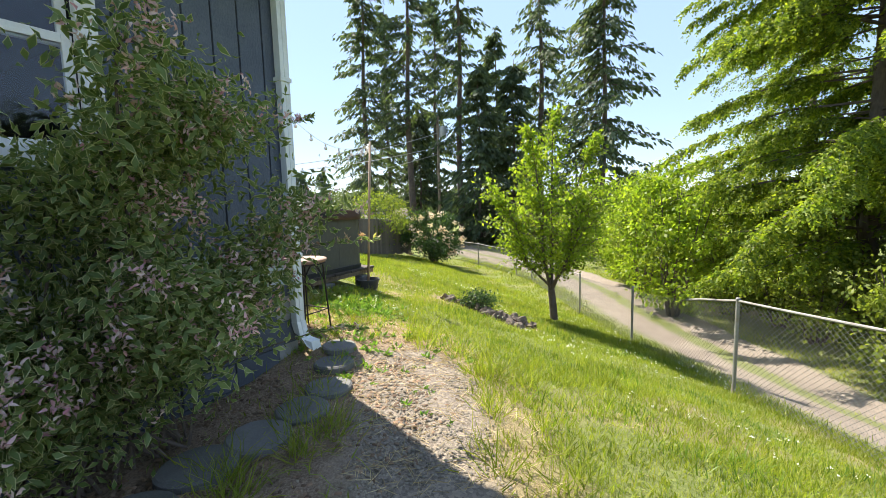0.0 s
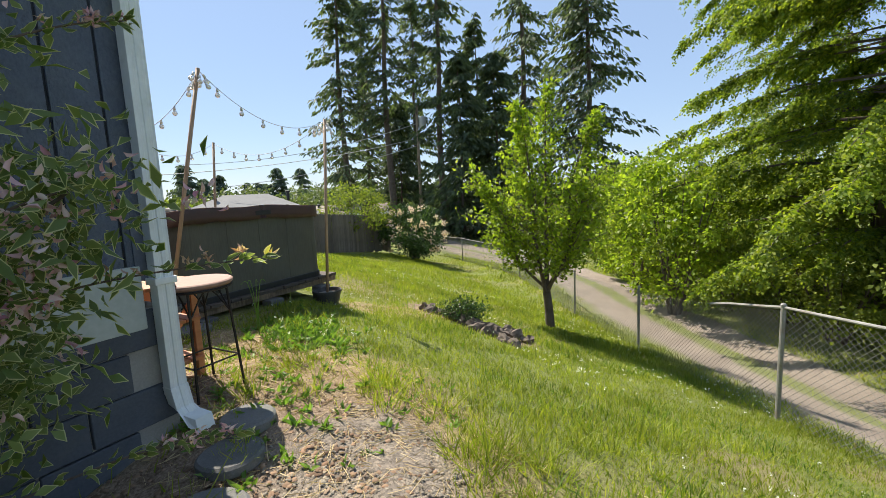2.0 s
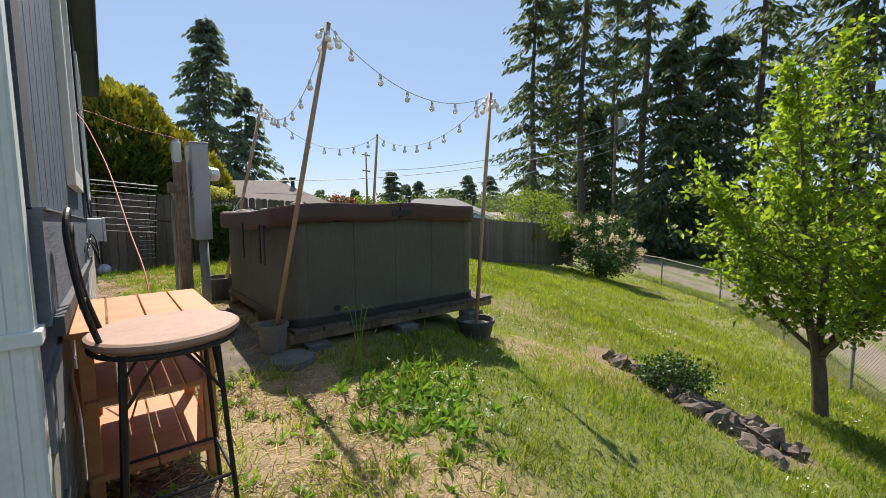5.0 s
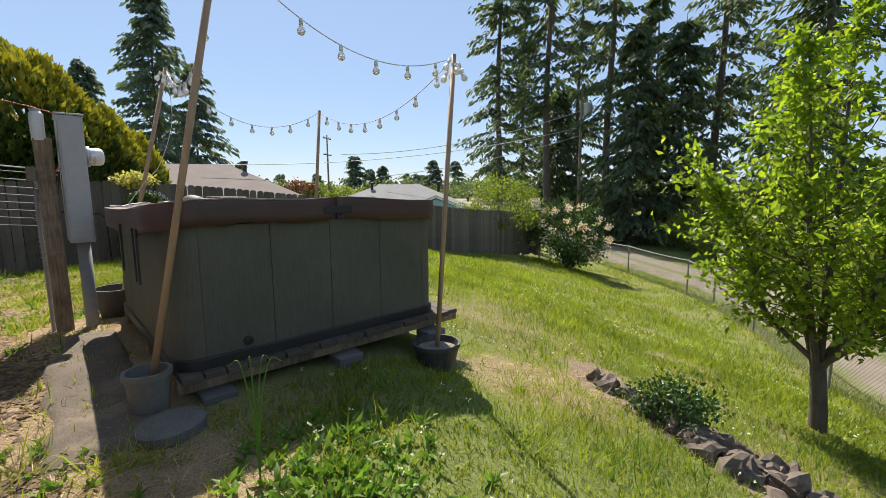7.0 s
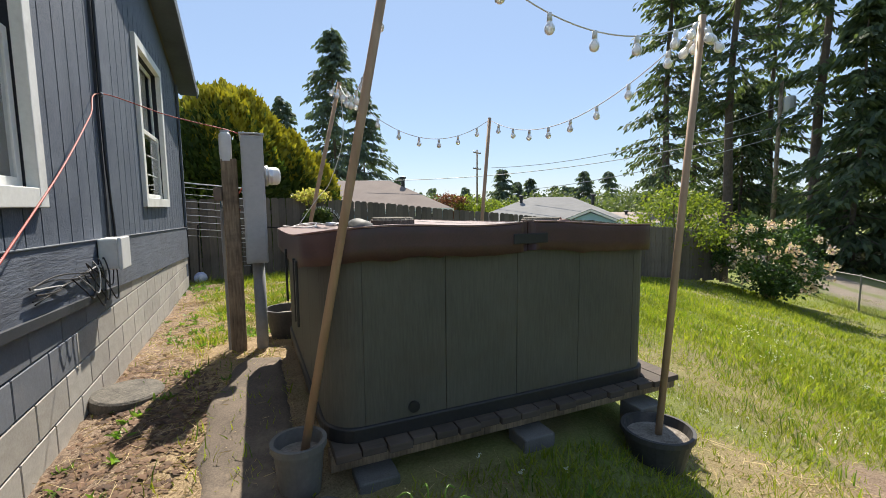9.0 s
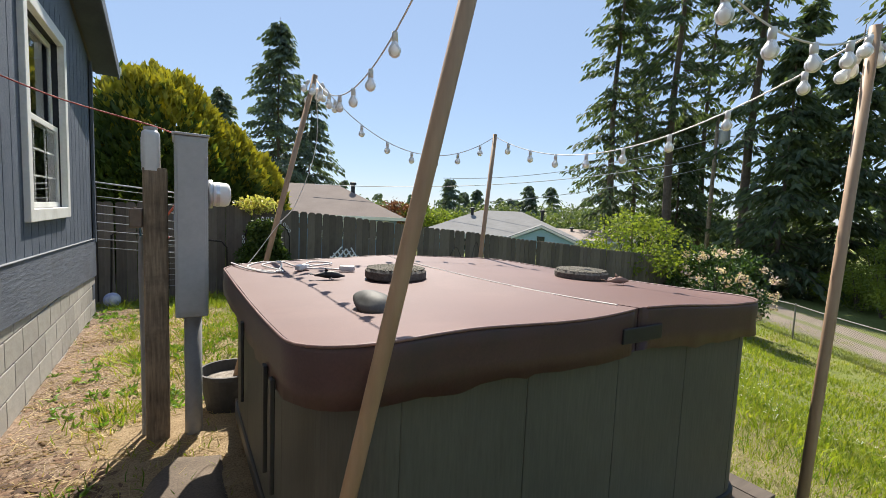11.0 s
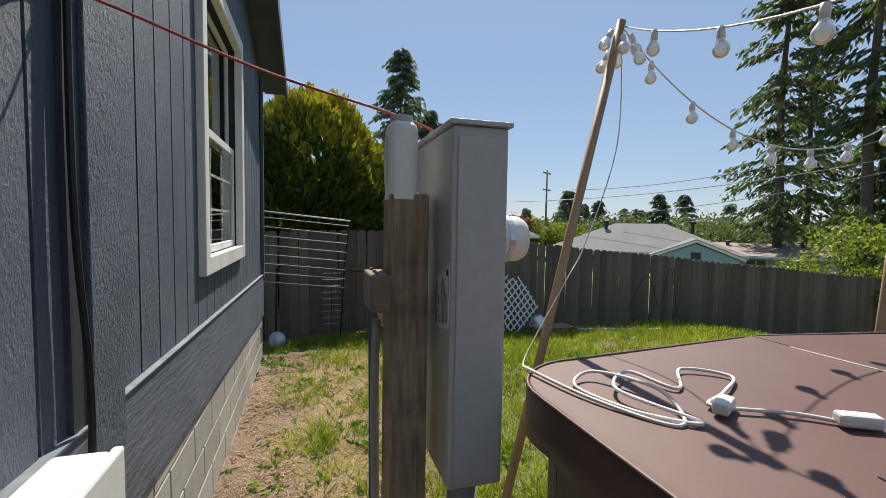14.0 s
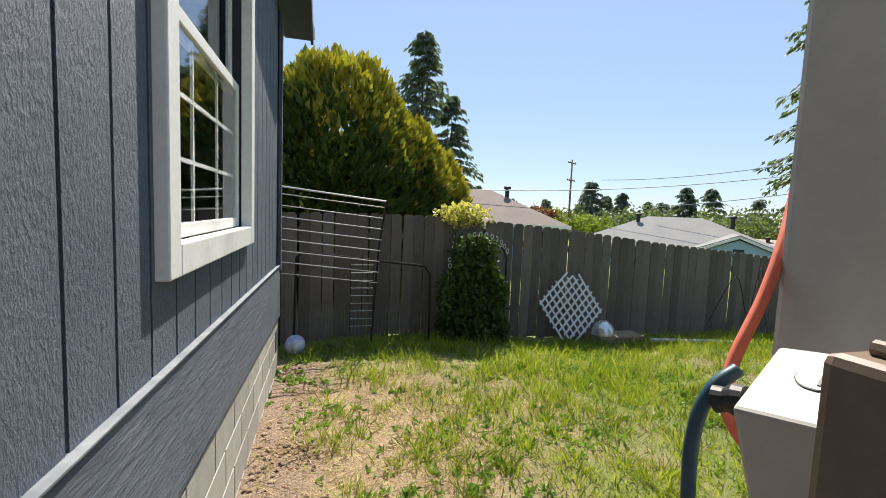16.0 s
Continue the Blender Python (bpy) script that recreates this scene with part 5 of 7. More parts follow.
for k in range(6):
    pts = [(0.03 + 0.02 * wr.random(), 3.0 + 1.1 * i / 5 + 0.05 * wr.random(), 1.05 - 0.012 * k + 0.022 * math.sin(i * 1.3 + k)) for i in range(6)]
    ob = part("cable", tube_bm(spline(pts, 6), 0.0042, 6), CABLE_PALE if k == 2 else CABLE_BLACK)
    tagged(ob, "black cable sagging along the skirt band" if k != 2 else "pale cable running along the skirt band", "cable", "wall cables")
for k in range(6):
    y0, dip = 3.5 + 0.1 * k, 0.1 + 0.12 * wr.random()
    pts = [(0.045, y0, 1.03), (0.08, y0 + 0.07, 1.03 - dip * 0.7), (0.1, y0 + 0.16, 1.0 - dip), (0.09, y0 + 0.24, 1.06 - dip * 0.4), (0.06, y0 + 0.17 + 0.1 * wr.random(), 1.09), (0.045, y0 + 0.3, 1.05)]
    tagged(part("cable", tube_bm(spline(pts, 7), 0.0042, 6), CABLE_PALE if k == 1 else CABLE_BLACK), "looped cable hanging in loose coils on the wall", "cable", "wall cables")
tagged(part("cable", tube_bm(spline([(0.03, 4.47, 3.4), (0.025, 4.46, 2.6), (0.03, 4.44, 1.8), (0.04, 4.47, 1.35), (0.05, 4.44, 1.15), (0.04, 4.4, 1.02)], 8), 0.009, 6), CABLE_BLACK), "black cable down the siding joint", "cable", "wall cables")

# ---- things on the cover ----
def on_cover(x, y):
    return float(cover_z(x, y)) + 0.001


def stepping_stone(x, y, z, r, h, label):
    bm = lathe_bm([(0.0, 0.0), (r - 0.01, 0.0), (r, 0.01), (r, h - 0.012), (r - 0.012, h), (r * 0.6, h + 0.003), (0.0, h + 0.003)], 36, wobble=0.012)
    ob = part("stepping_stone", bm, PEBBLED)
    peb = bmesh.new()
    sr = random.Random(int(x * 100))
    for k in range(300):
        a, q = k * 2.39996, (r - 0.012) * math.sqrt((k + 0.5) / 300)
        s = 0.0075 + 0.004 * sr.random()
        bmesh.ops.create_icosphere(peb, subdivisions=1, radius=s, matrix=Matrix.Translation((q * math.cos(a), q * math.sin(a), h + 0.002)) @ Matrix.Diagonal((1, 0.7 + 0.4 * sr.random(), 0.55, 1)))
    tagged(part("pebble_face", peb, PEBBLE, ob, "set pebbles"), kind="stuff")
    ob.location = (x, y, z)
    ob.rotation_euler = (0, 0, x)
    return tagged(ob, label, "stepping stone")


stepping_stone(1.99, 3.5, on_cover(1.99, 3.5), 0.165, 0.055, "round pebble-faced stepping stone lying on the cover")
stepping_stone(3.19, 3.28, on_cover(3.19, 3.28), 0.165, 0.05, "pale round stepping stone lying on the cover")
bm = bmesh.new()
bmesh.ops.create_icosphere(bm, subdivisions=4, radius=1)
for v in bm.verts:
    n1 = noise.noise(v.co * 1.3)
    v.co = Vector((v.co.x * 0.1, v.co.y * 0.062 * (1 + 0.25 * v.co.x), max(v.co.z, -0.55) * 0.045)) * (1 + 0.12 * n1)
rock = part("flat_rock", bm, SMOOTH_STONE, smooth=True)
rock.location, rock.rotation_euler = (1.572, 2.79, on_cover(1.572, 2.79) + 0.018), (0, 0.05, radians(-75))
tagged(rock, "smooth dark grey river rock lying on the cover", "rock")


def toy_fish(x, y, turn, material, label):
    bm = bmesh.new()
    rings = []
    for s, ry, rz in ((-0.075, 0.003, 0.004), (-0.05, 0.008, 0.009), (-0.02, 0.015, 0.018), (0.015, 0.018, 0.021), (0.045, 0.014, 0.016), (0.065, 0.007, 0.008), (0.082, 0.003, 0.003)):
        rings.append([bm.verts.new((s, ry * math.cos(a), 0.022 + rz * math.sin(a) + 0.004 * math.cos(s * 30))) for a in (2 * math.pi * k / 10 for k in range(10))])
    for a, b in zip(rings, rings[1:]):
        for i in range(10):
            bm.faces.new((a[i], a[(i + 1) % 10], b[(i + 1) % 10], b[i]))
    bm.faces.new(rings[0])
    bm.faces.new(rings[-1])
    for tri in (((-0.07, 0, 0.022), (-0.1, 0.025, 0.024), (-0.095, -0.025, 0.026)), ((0.0, 0.0, 0.04), (-0.02, 0.0, 0.062), (-0.022, 0, 0.04)), ((0.03, 0.014, 0.018), (0.005, 0.045, 0.006), (0.01, 0.014, 0.016)), ((0.03, -0.014, 0.018), (0.005, -0.045, 0.006), (0.01, -0.014, 0.016))):
        a = [bm.verts.new(p) for p in tri] + [bm.verts.new((p[0], p[1] + 0.002, p[2] + 0.003)) for p in tri]
        for f in ((0, 1, 2), (5, 4, 3), (0, 3, 4, 1), (1, 4, 5, 2), (2, 5, 3, 0)):
            bm.faces.new([a[i] for i in f])
    bmesh.ops.recalc_face_normals(bm, faces=bm.faces[:])
    ob = part("toy_dolphin", bm, material, smooth=True)
    ob.location, ob.rotation_euler = (x, y, on_cover(x, y)), (0, 0, radians(turn))
    return tagged(ob, label, "toy")


toy_fish(1.66, 3.62, -22, BLACK, "small dark toy dolphin lying on the cover")
toy_fish(3.16, 2.98, -10, TABLE_TOP, "small pinkish toy lying on the cover")
cz = T_TOP + 0.02
loops = [(1.28, 4.5, cz), (1.34, 4.2, cz), (1.45, 4.0, cz), (1.52, 4.15, cz + 0.03), (1.45, 4.35, cz + 0.02), (1.35, 4.3, cz), (1.4, 4.1, cz), (1.5, 3.98, cz + 0.01), (1.42, 4.2, cz + 0.02), (1.56, 4.32, cz + 0.02), (1.62, 4.18, cz + 0.01), (1.75, 4.3, cz + 0.02), (1.85, 4.2, cz + 0.02), (1.7, 4.1, cz + 0.02), (1.6, 4.05, cz + 0.015),
         (1.75, 3.95, cz + 0.02), (1.82, 3.88, cz + 0.02)]
coil = thing("extension_cord", "coiled white extension cord with plug lying on the cover", "cord", at=(1.5, 4.15, T_TOP))
cinv = Matrix.Translation((-1.5, -4.15, -T_TOP))
bm = tube_bm(spline(loops, 8), 0.0055, 8)
bm.transform(cinv)
part("cable", bm, CORD_WHITE, coil, smooth=True)
for x, y, a in ((1.62, 4.03, 30), (1.84, 3.86, -30)):
    bm = box_bm((-0.045, -0.02, 0), (0.045, 0.02, 0.032), 0.008, None, cinv @ Matrix.Translation((x, y, on_cover(x, y) + 0.004)) @ Matrix.Rotation(radians(a), 4, "Z"))
    part("plug", bm, WHITE_PLASTIC, coil, "white plug")
drop = part("hanging_lead", tube_bm(spline([P["bl"], P["bl"] + Vector((0.02, 0.02, -0.5)), P["bl"] + Vector((-0.12, 0.03, -0.95)), (1.62, 4.8, 1.5), (1.4, 4.72, 1.22), (1.3, 4.5, 1.255)], 8), 0.0027, 6), CORD_WHITE, smooth=True)
tagged(drop, "white lead hanging from a pole to the cover", "cord")
for key in ("fl", "fr", "bl"):
    ob = thing("bulb_bundle", "bundle of clear bulbs hanging at a pole top", "string lights", "string lights", at=P[key])
    for k in range(6):
        a = k * 1.05
        p = Vector((0.05 * math.cos(a), 0.05 * math.sin(a), -0.03 - 0.035 * (k % 3)))
        m = Matrix.Translation(p) @ Matrix.Rotation(0.5, 4, Vector((math.sin(a), -math.cos(a), 0)))
        s = part("socket", lathe_bm([(0.0, 0.004), (0.012, 0.002), (0.013, -0.036), (0.0, -0.037)], 10, None, m), WHITE_PLASTIC, ob, "pale lamp socket", True)
        part("bulb", lathe_bm([(0.011, -0.036), (0.014, -0.044), (0.024, -0.062), (0.0255, -0.074), (0.02, -0.088), (0.009, -0.096), (0.0, -0.0975)], 12, None, m), BULB_GLASS, s, "clear glass bulb", True)

# ---- stones on the ground ----
def paver(x, y, r, h, label, lean=0.0, material=None):
    bm = lathe_bm([(0.0, -0.03), (r - 0.012, -0.03), (r, -0.018), (r, h - 0.012), (r - 0.014, h), (0.0, h + 0.004)], 26, wobble=0.03)
    ob = part("paver", bm, material or PAVER)
    ob.location, ob.rotation_euler = (x, y, lz(x, y) + 0.004), (lean, lean * 0.5, x * 3)
    return tagged(ob, label, "paver", "round pavers")


for x, y, r in ((0.2, -0.05, 0.15), (-0.02, -0.2, 0.16), (-0.31, -0.42, 0.17), (-0.63, -0.5, 0.18), (-0.98, -0.52, 0.19), (-1.32, -0.48, 0.2), (-1.7, -0.6, 0.2), (-2.1, -0.75, 0.2)):
    paver(x, y, r, 0.035, "round dark concrete paver set in bare earth", 0.03 * math.sin(x * 9))
mat_x = np.linspace(0, 1, 12)
mat_y = np.linspace(1.93, 4.2, 30)
MX, MY = np.meshgrid(mat_x, mat_y, indexing="ij")
left = 0.67 + 0.03 * np.sin(MY * 3.1) + 0.025 * np.sin(MY * 11) + 0.22 * np.clip(MY - 3.0, 0, 2)
MX = left + MX * (1.2 - left)
MY = MY + 0.03 * np.sin(MX * 9) - 0.12 * (MX - 0.9)
MZ = land(MX, MY) + 0.028 + 0.006 * np.sin(MX * 13 + MY * 7)
edge_ring = np.zeros(MX.shape, bool)
edge_ring[0], edge_ring[-1], edge_ring[:, 0], edge_ring[:, -1] = True, True, True, True
MZ = np.where(edge_ring, MZ - 0.05, MZ)
mi = np.arange(MX.size).reshape(MX.shape)
mat_faces = np.stack([mi[:-1, :-1], mi[1:, :-1], mi[1:, 1:], mi[:-1, 1:]], -1).reshape(-1, 4)
tagged(raw("ground_pad", np.stack([MX, MY, MZ], -1).reshape(-1, 3), mat_faces, WALK_PAD), "worn dark gritty pad lying beside the tub", "pad")
paver(1.2, 2.02, 0.165, 0.06, "round concrete paver beside the bucket", 0.02, PAVER)
paver(0.2, 3.78, 0.21, 0.06, "round pebbly paver lying by the wall", 0.05, PEBBLED)
# ---- rock bed in the lawn ----
rr = random.Random(11)
for k in range(110):
    t = rr.random()
    x = 4.75 + (rr.random() - 0.5) * 0.8 * t - t * 0.35 + (rr.random() - 0.5) * 0.2
    y = 1.45 - t * 1.65 + (rr.random() - 0.5) * 0.35
    if t < 0.45 and rr.random() < 0.55:
        continue
    bm = bmesh.new()
    bmesh.ops.create_icosphere(bm, subdivisions=2, radius=1)
    s = 0.05 + 0.09 * rr.random()
    off = Vector((rr.random() * 20, rr.random() * 20, 0))
    for v in bm.verts:
        v.co = Vector((v.co.x * s * 1.35, v.co.y * s, v.co.z * s * 0.75)) * (0.75 + 0.55 * noise.noise(v.co * 1.7 + off))
    ob = part("lava_rock", bm, ROCK)
    ob.location, ob.rotation_euler = (x, y, lz(x, y) + s * 0.25), (rr.random(), rr.random(), rr.random() * 6)
    tagged(ob, "rough brown volcanic rock in the planting bed", "rock", "bed rocks")

# ---- chain-link fence ----
fence = thing("chain_link_fence", "sagging galvanised chain-link fence along the lane", "fence", at=(4.93, -3.44, lz(4.93, -3.44)))
finv = Matrix.Translation(-fence.location)


def fence_part(name, bm, mat, label=""):
    bm.transform(finv)
    return part(name, bm, mat, fence, label)


FENCE_HEIGHTS = [1.41, 1.41, 1.41] + [1.22] * 7
for (x, y), FENCE_H in zip(FENCE, FENCE_HEIGHTS):
    z = lz(x, y)
    fence_part("post", tube_bm([(x, y, z - 0.2), (x, y, z + FENCE_H + 0.02)], 0.027, 10), FENCE_METAL)
    fence_part("post_cap", lathe_bm([(0.032, 0.0), (0.032, 0.02), (0.02, 0.035), (0.0, 0.04)], 10, None, Matrix.Translation((x, y, z + FENCE_H + 0.015))), FENCE_METAL)
for i, ((ax, ay), (bx, by)) in enumerate(zip(FENCE, FENCE[1:])):
    az, bz2 = lz(ax, ay), lz(bx, by)
    a, b = Vector((ax, ay, az)), Vector((bx, by, bz2))
    L = math.hypot(bx - ax, by - ay)
    sag = 0.05 if i != 2 else 0.1
    h0, h1 = FENCE_HEIGHTS[i], FENCE_HEIGHTS[i + 1]
    top = [a.lerp(b, t) + Vector((0, 0, h0 + (h1 - h0) * t - sag * 4 * t * (1 - t) * (0.3 if i == 1 else 0.6))) for t in np.linspace(0, 1, 9)]
    if i == 2:
        top = top[:4]
        top[-1] = top[-1] + Vector((0, 0, -0.03))
    if i in (0, 1, 2, 4, 5, 6, 7, 8):
        fence_part("top_rail", tube_bm(top, 0.019, 8), FENCE_METAL)
    pitch = 0.078
    seg = []
    H = h0 - 0.03
    n = int((L + H) / pitch)
    for k in range(1, n):
        for sgn in (1, -1):
            u0, z0 = k * pitch - H, 0.0
            p, q = u0, u0 + H
            zz0, zz1 = 0.0, H
            if p < 0:
                zz0, p = -p, 0.0
            if q > L:
                zz1, q = H - (q - L), L
            if q - p < 0.02:
                continue
            seg.append((p, zz0, q, zz1) if sgn > 0 else (L - p, zz0, L - q, zz1))
    seg = np.array(seg)
    base = np.array(a)
    d = (np.array(b) - base) / L

    def place(u, z):
        g = base + d * u[:, None]
        g[:, 2] = land(g[:, 0], g[:, 1]) + 0.02
        line = base[2] + d[2] * u
        full = line + h0 + (h1 - h0) * u / L - 0.03 - sag * 2.4 * (u / L) * (1 - u / L) - g[:, 2]
        g[:, 2] += z / H * full
        return g

    p0, p1 = place(seg[:, 0], seg[:, 1]), place(seg[:, 2], seg[:, 3])
    nrm = np.array([-d[1], d[0], 0.0])
    way = unit(p1 - p0)
    up = np.cross(way, nrm)
    r = 0.0022 if i < 5 else 0.003
    ring = [nrm * r, -0.5 * nrm * r + 0.87 * up * r, -0.5 * nrm * r - 0.87 * up * r]
    v = np.stack([p0 + o for o in ring] + [p1 + o for o in ring], 1) - np.array(fence.location)
    m6 = (np.arange(len(seg)) * 6)[:, None]
    f = np.concatenate([m6 + np.array([[0, 1, 4, 3]]), m6 + np.array([[1, 2, 5, 4]]), m6 + np.array([[2, 0, 3, 5]])])
    tagged(raw("wire_mesh", v.reshape(-1, 3), f, WIRE, fence, "diamond wire mesh"), kind="stuff")

# ---- utility poles and cables ----
def utility_pole(x, y, z0, h, arm, label, barrel=False):
    ob = thing("utility_pole", label, "utility pole", at=(x, y, z0))
    part("pole", tube_bm([(0, 0, -0.3), (0, 0, h)], 0.15, 10, None, 0.1), OLD_WOOD, ob, smooth=True)
    if arm:
        for k in range(arm):
            part("crossarm", box_bm((-1.1, -0.06, h - 0.5 - k * 2.2), (1.1, 0.06, h - 0.36 - k * 2.2), 0.01, None, Matrix.Rotation(0.6, 4, "Z")), OLD_WOOD, ob)
            for u in (-1.0, -0.5, 0.5, 1.0):
                part("insulator", lathe_bm([(0.0, 0.0), (0.05, 0.0), (0.04, 0.12), (0.0, 0.14)], 8, None, Matrix.Rotation(0.6, 4, "Z") @ Matrix.Translation((u, 0, h - 0.359 - k * 2.2))), PANEL_GREY, ob)
    if barrel:
        part("transformer", lathe_bm([(0.0, 0.0), (0.3, 0.0), (0.33, 0.05), (0.33, 0.85), (0.28, 0.95), (0.0, 1.0)], 18, None, Matrix.Translation((0.36, -0.3, h - 1.9))), PANEL_GREY, ob, "grey transformer can", True)
    return ob


utility_pole(31.0, 17.0, -2.3, 11.0, 0, "tall wooden utility pole with a grey transformer", True)
utility_pole(30.5, 55.0, -2.0, 11.0, 2, "distant utility pole with crossarms")
for a, b, s in (((31, 17, 7.4), (60, 2, 8.0), 0.5), ((31, 17, 7.2), (20, 33, 4.5), 0.8), ((31, 17, 5.4), (22, 30, 2.6), 0.4), ((31, 17, 6.0), (8, 28, 3.0), 0.8)):
    a, b = Vector(a), Vector(b)
    ob = part("overhead_cable", tube_bm([a.lerp(b, t) - Vector((0, 0, s * 4 * t * (1 - t))) for t in np.linspace(0, 1, 17)], 0.022, 5), CABLE_PALE)
    tagged(ob, "thin overhead service cable", "cable", "overhead cables")

# ---- board fence at the back, and what leans on it ----
FENCE_LINE = 10.15


def board_mesh(h, w):
    bm = bmesh.new()
    c = 0.03
    prof = [(0, 0), (w, 0), (w, h - c), (w - c, h), (c, h), (0, h - c)]
    f = [bm.verts.new((x, 0, z)) for x, z in prof]
    g = [bm.verts.new((x, 0.02, z)) for x, z in prof]
    bm.faces.new(f)
    bm.faces.new(g[::-1])
    for i in range(6):
        j = (i + 1) % 6
        bm.faces.new((f[j], f[i], g[i], g[j]))
    bmesh.ops.recalc_face_normals(bm, faces=bm.faces[:])
    mesh = bpy.data.meshes.new("board")
    bm.to_mesh(mesh)
    bm.free()
    mesh.materials.append(FENCE_WOOD)
    return mesh


def fence_top(x):
    return 1.62 - 0.09 * max(0.0, x - 2.2) - 0.012 * max(0.0, 2.2 - x)


wood_fence = thing("board_fence", "weathered grey dog-eared board fence", "fence", at=(0, FENCE_LINE, 0))
meshes = [board_mesh(h, 0.138) for h in (1.62, 1.68, 1.74)]
fr = random.Random(3)
x = -4.0
while x < 16.2:
    y = 0.0 + 0.012 * math.sin(x * 1.3)
    ob = new("board", meshes[fr.randrange(3)])
    ob.parent = wood_fence
    ob.location = (x, y + 0.004 * fr.random(), fence_top(x) - ob.data.vertices[3].co.z + 0.03 * math.sin(x * 2.0) * 0.3)
    ob.rotation_euler = (0, radians(fr.uniform(-0.7, 0.7)), 0)
    x += 0.143 + 0.006 * fr.random()
for k in range(9):
    x0, x1 = -4 + k * 2.3, -4 + (k + 1) * 2.3
    for dz in (0.35, 1.3):
        bm = bmesh.new()
        vs = [bm.verts.new((x, y, fence_top(x) - 1.62 + dz + zz)) for x in (x0, x1) for y, zz in ((0.025, 0), (0.065, 0), (0.065, 0.09), (0.025, 0.09))]
        for f in ((0, 1, 2, 3), (7, 6, 5, 4), (0, 4, 5, 1), (1, 5, 6, 2), (2, 6, 7, 3), (3, 7, 4, 0)):
            bm.faces.new([vs[i] for i in f])
        bmesh.ops.recalc_face_normals(bm, faces=bm.faces[:])
        part("rail", bm, FENCE_WOOD, wood_fence)
    part("post", box_bm((x0 - 0.045, 0.066, fence_top(x0) - 2.1), (x0 + 0.045, 0.156, fence_top(x0) - 0.1), 0.005), FENCE_WOOD, wood_fence)

cage = thing("wire_gate", "rusty wire gate panel leaning by the fence", "gate", at=(0.5, 9.5, lz(0.5, 9.5)))
cb = Matrix.Translation((-0.5, -9.5, -lz(0.5, 9.5)))


def cage_bar(pts, r, mat, name="wire"):
    bm = tube_bm(pts, r, 6)
    bm.transform(cb)
    part(name, bm, mat, cage)


cage_bar([(-0.1, 9.5, 1.88), (1.1, 9.45, 1.76)], 0.012, GALV, "top_bar")
cage_bar([(1.1, 9.45, 1.76), (1.03, 9.48, 1.2), (0.97, 9.5, 0.1)], 0.012, IRON, "side_bar")
cage_bar([(-0.05, 9.5, 1.88), (-0.05, 9.5, 0.1)], 0.012, IRON, "side_bar")
for k in range(8):
    z = 1.74 - k * 0.125
    cage_bar([(-0.1, 9.5, z + 0.06), (1.08 - 0.008 * k, 9.46, z - 0.05)], 0.006 if k < 7 else 0.004, GALV)
for k in range(9):
    cage_bar([(0.72, 9.49, 0.3 + k * 0.09), (0.98, 9.49, 0.3 + k * 0.09)], 0.004, GALV)
for x in (0.72, 0.85, 0.98):
    cage_bar([(x, 9.49, 0.25), (x, 9.49, 1.15)], 0.004, IRON)
cage_bar([(0.1, 9.52, 0.05), (0.12, 9.52, 1.1), (0.2, 9.52, 1.15), (1.6, 9.6, 1.0), (1.68, 9.6, 0.9), (1.7, 9.6, 0.05)], 0.015, IRON, "frame_tube")

arch = thing("garden_arch", "ivy-covered metal garden arch at the fence", "arch", at=(2.35, 9.7, lz(2.35, 9.7)))
az0 = lz(2.35, 9.7)
hoop = [(-0.38, 0, -0.1), (-0.38, 0, 0.95)] + [(-0.38 * math.cos(a), 0, 1.05 + 0.32 * math.sin(a)) for a in np.linspace(0.1, math.pi - 0.1, 9)] + [(0.38, 0, 0.95), (0.38, 0, -0.1)]
part("hoop", tube_bm(hoop, 0.012, 8), IRON, arch)
for k in range(14):
    a = 0.15 + k * 0.2
    c = Vector((-0.4 * math.cos(a), -0.03, 1.06 + 0.34 * math.sin(a))) if k > 4 else Vector((-0.4, -0.03, 0.75 + k * 0.08))
    part("chain_link", tube_bm([c + Vector((0.018 * math.cos(t), 0.006 * (-1) ** k, 0.03 * math.sin(t))) for t in np.linspace(0, 2 * math.pi, 11)], 0.005, 5), SILVER, arch)
n = 6200
g = RNG.random((n, 3)) * np.array([0.96, 0.32, 1.36]) - np.array([0.5, 0.12, -0.02])
g = g[(np.abs(g[:, 0] + 0.06) < 0.42 * np.sqrt(np.clip(1.45 - g[:, 2], 0, 1)) + 0.05 + 0.05 * np.sin(g[:, 2] * 11))]
foliage("ivy", g, ball_points(len(g)) + np.array([0, -0.5, -0.3]), 0.05 + 0.03 * RNG.random(len(g)), 0.05, GREEN_LEAF, arch, "dense dark ivy")
# Sunlight on the upper shoots is put into their yellow-green leaf colour.
g = ball_points(500) * np.array([0.4, 0.25, 0.17]) * RNG.random((500, 1)) ** 0.4 + np.array([-0.1, 0.45, 1.62 - az0])
foliage("yellow_growth", g, ball_points(500) + np.array([0, 0, 0.5]), 0.08, 0.05, YELLOW_LEAF, arch, "yellow-green shoots coloured as if sunlit")

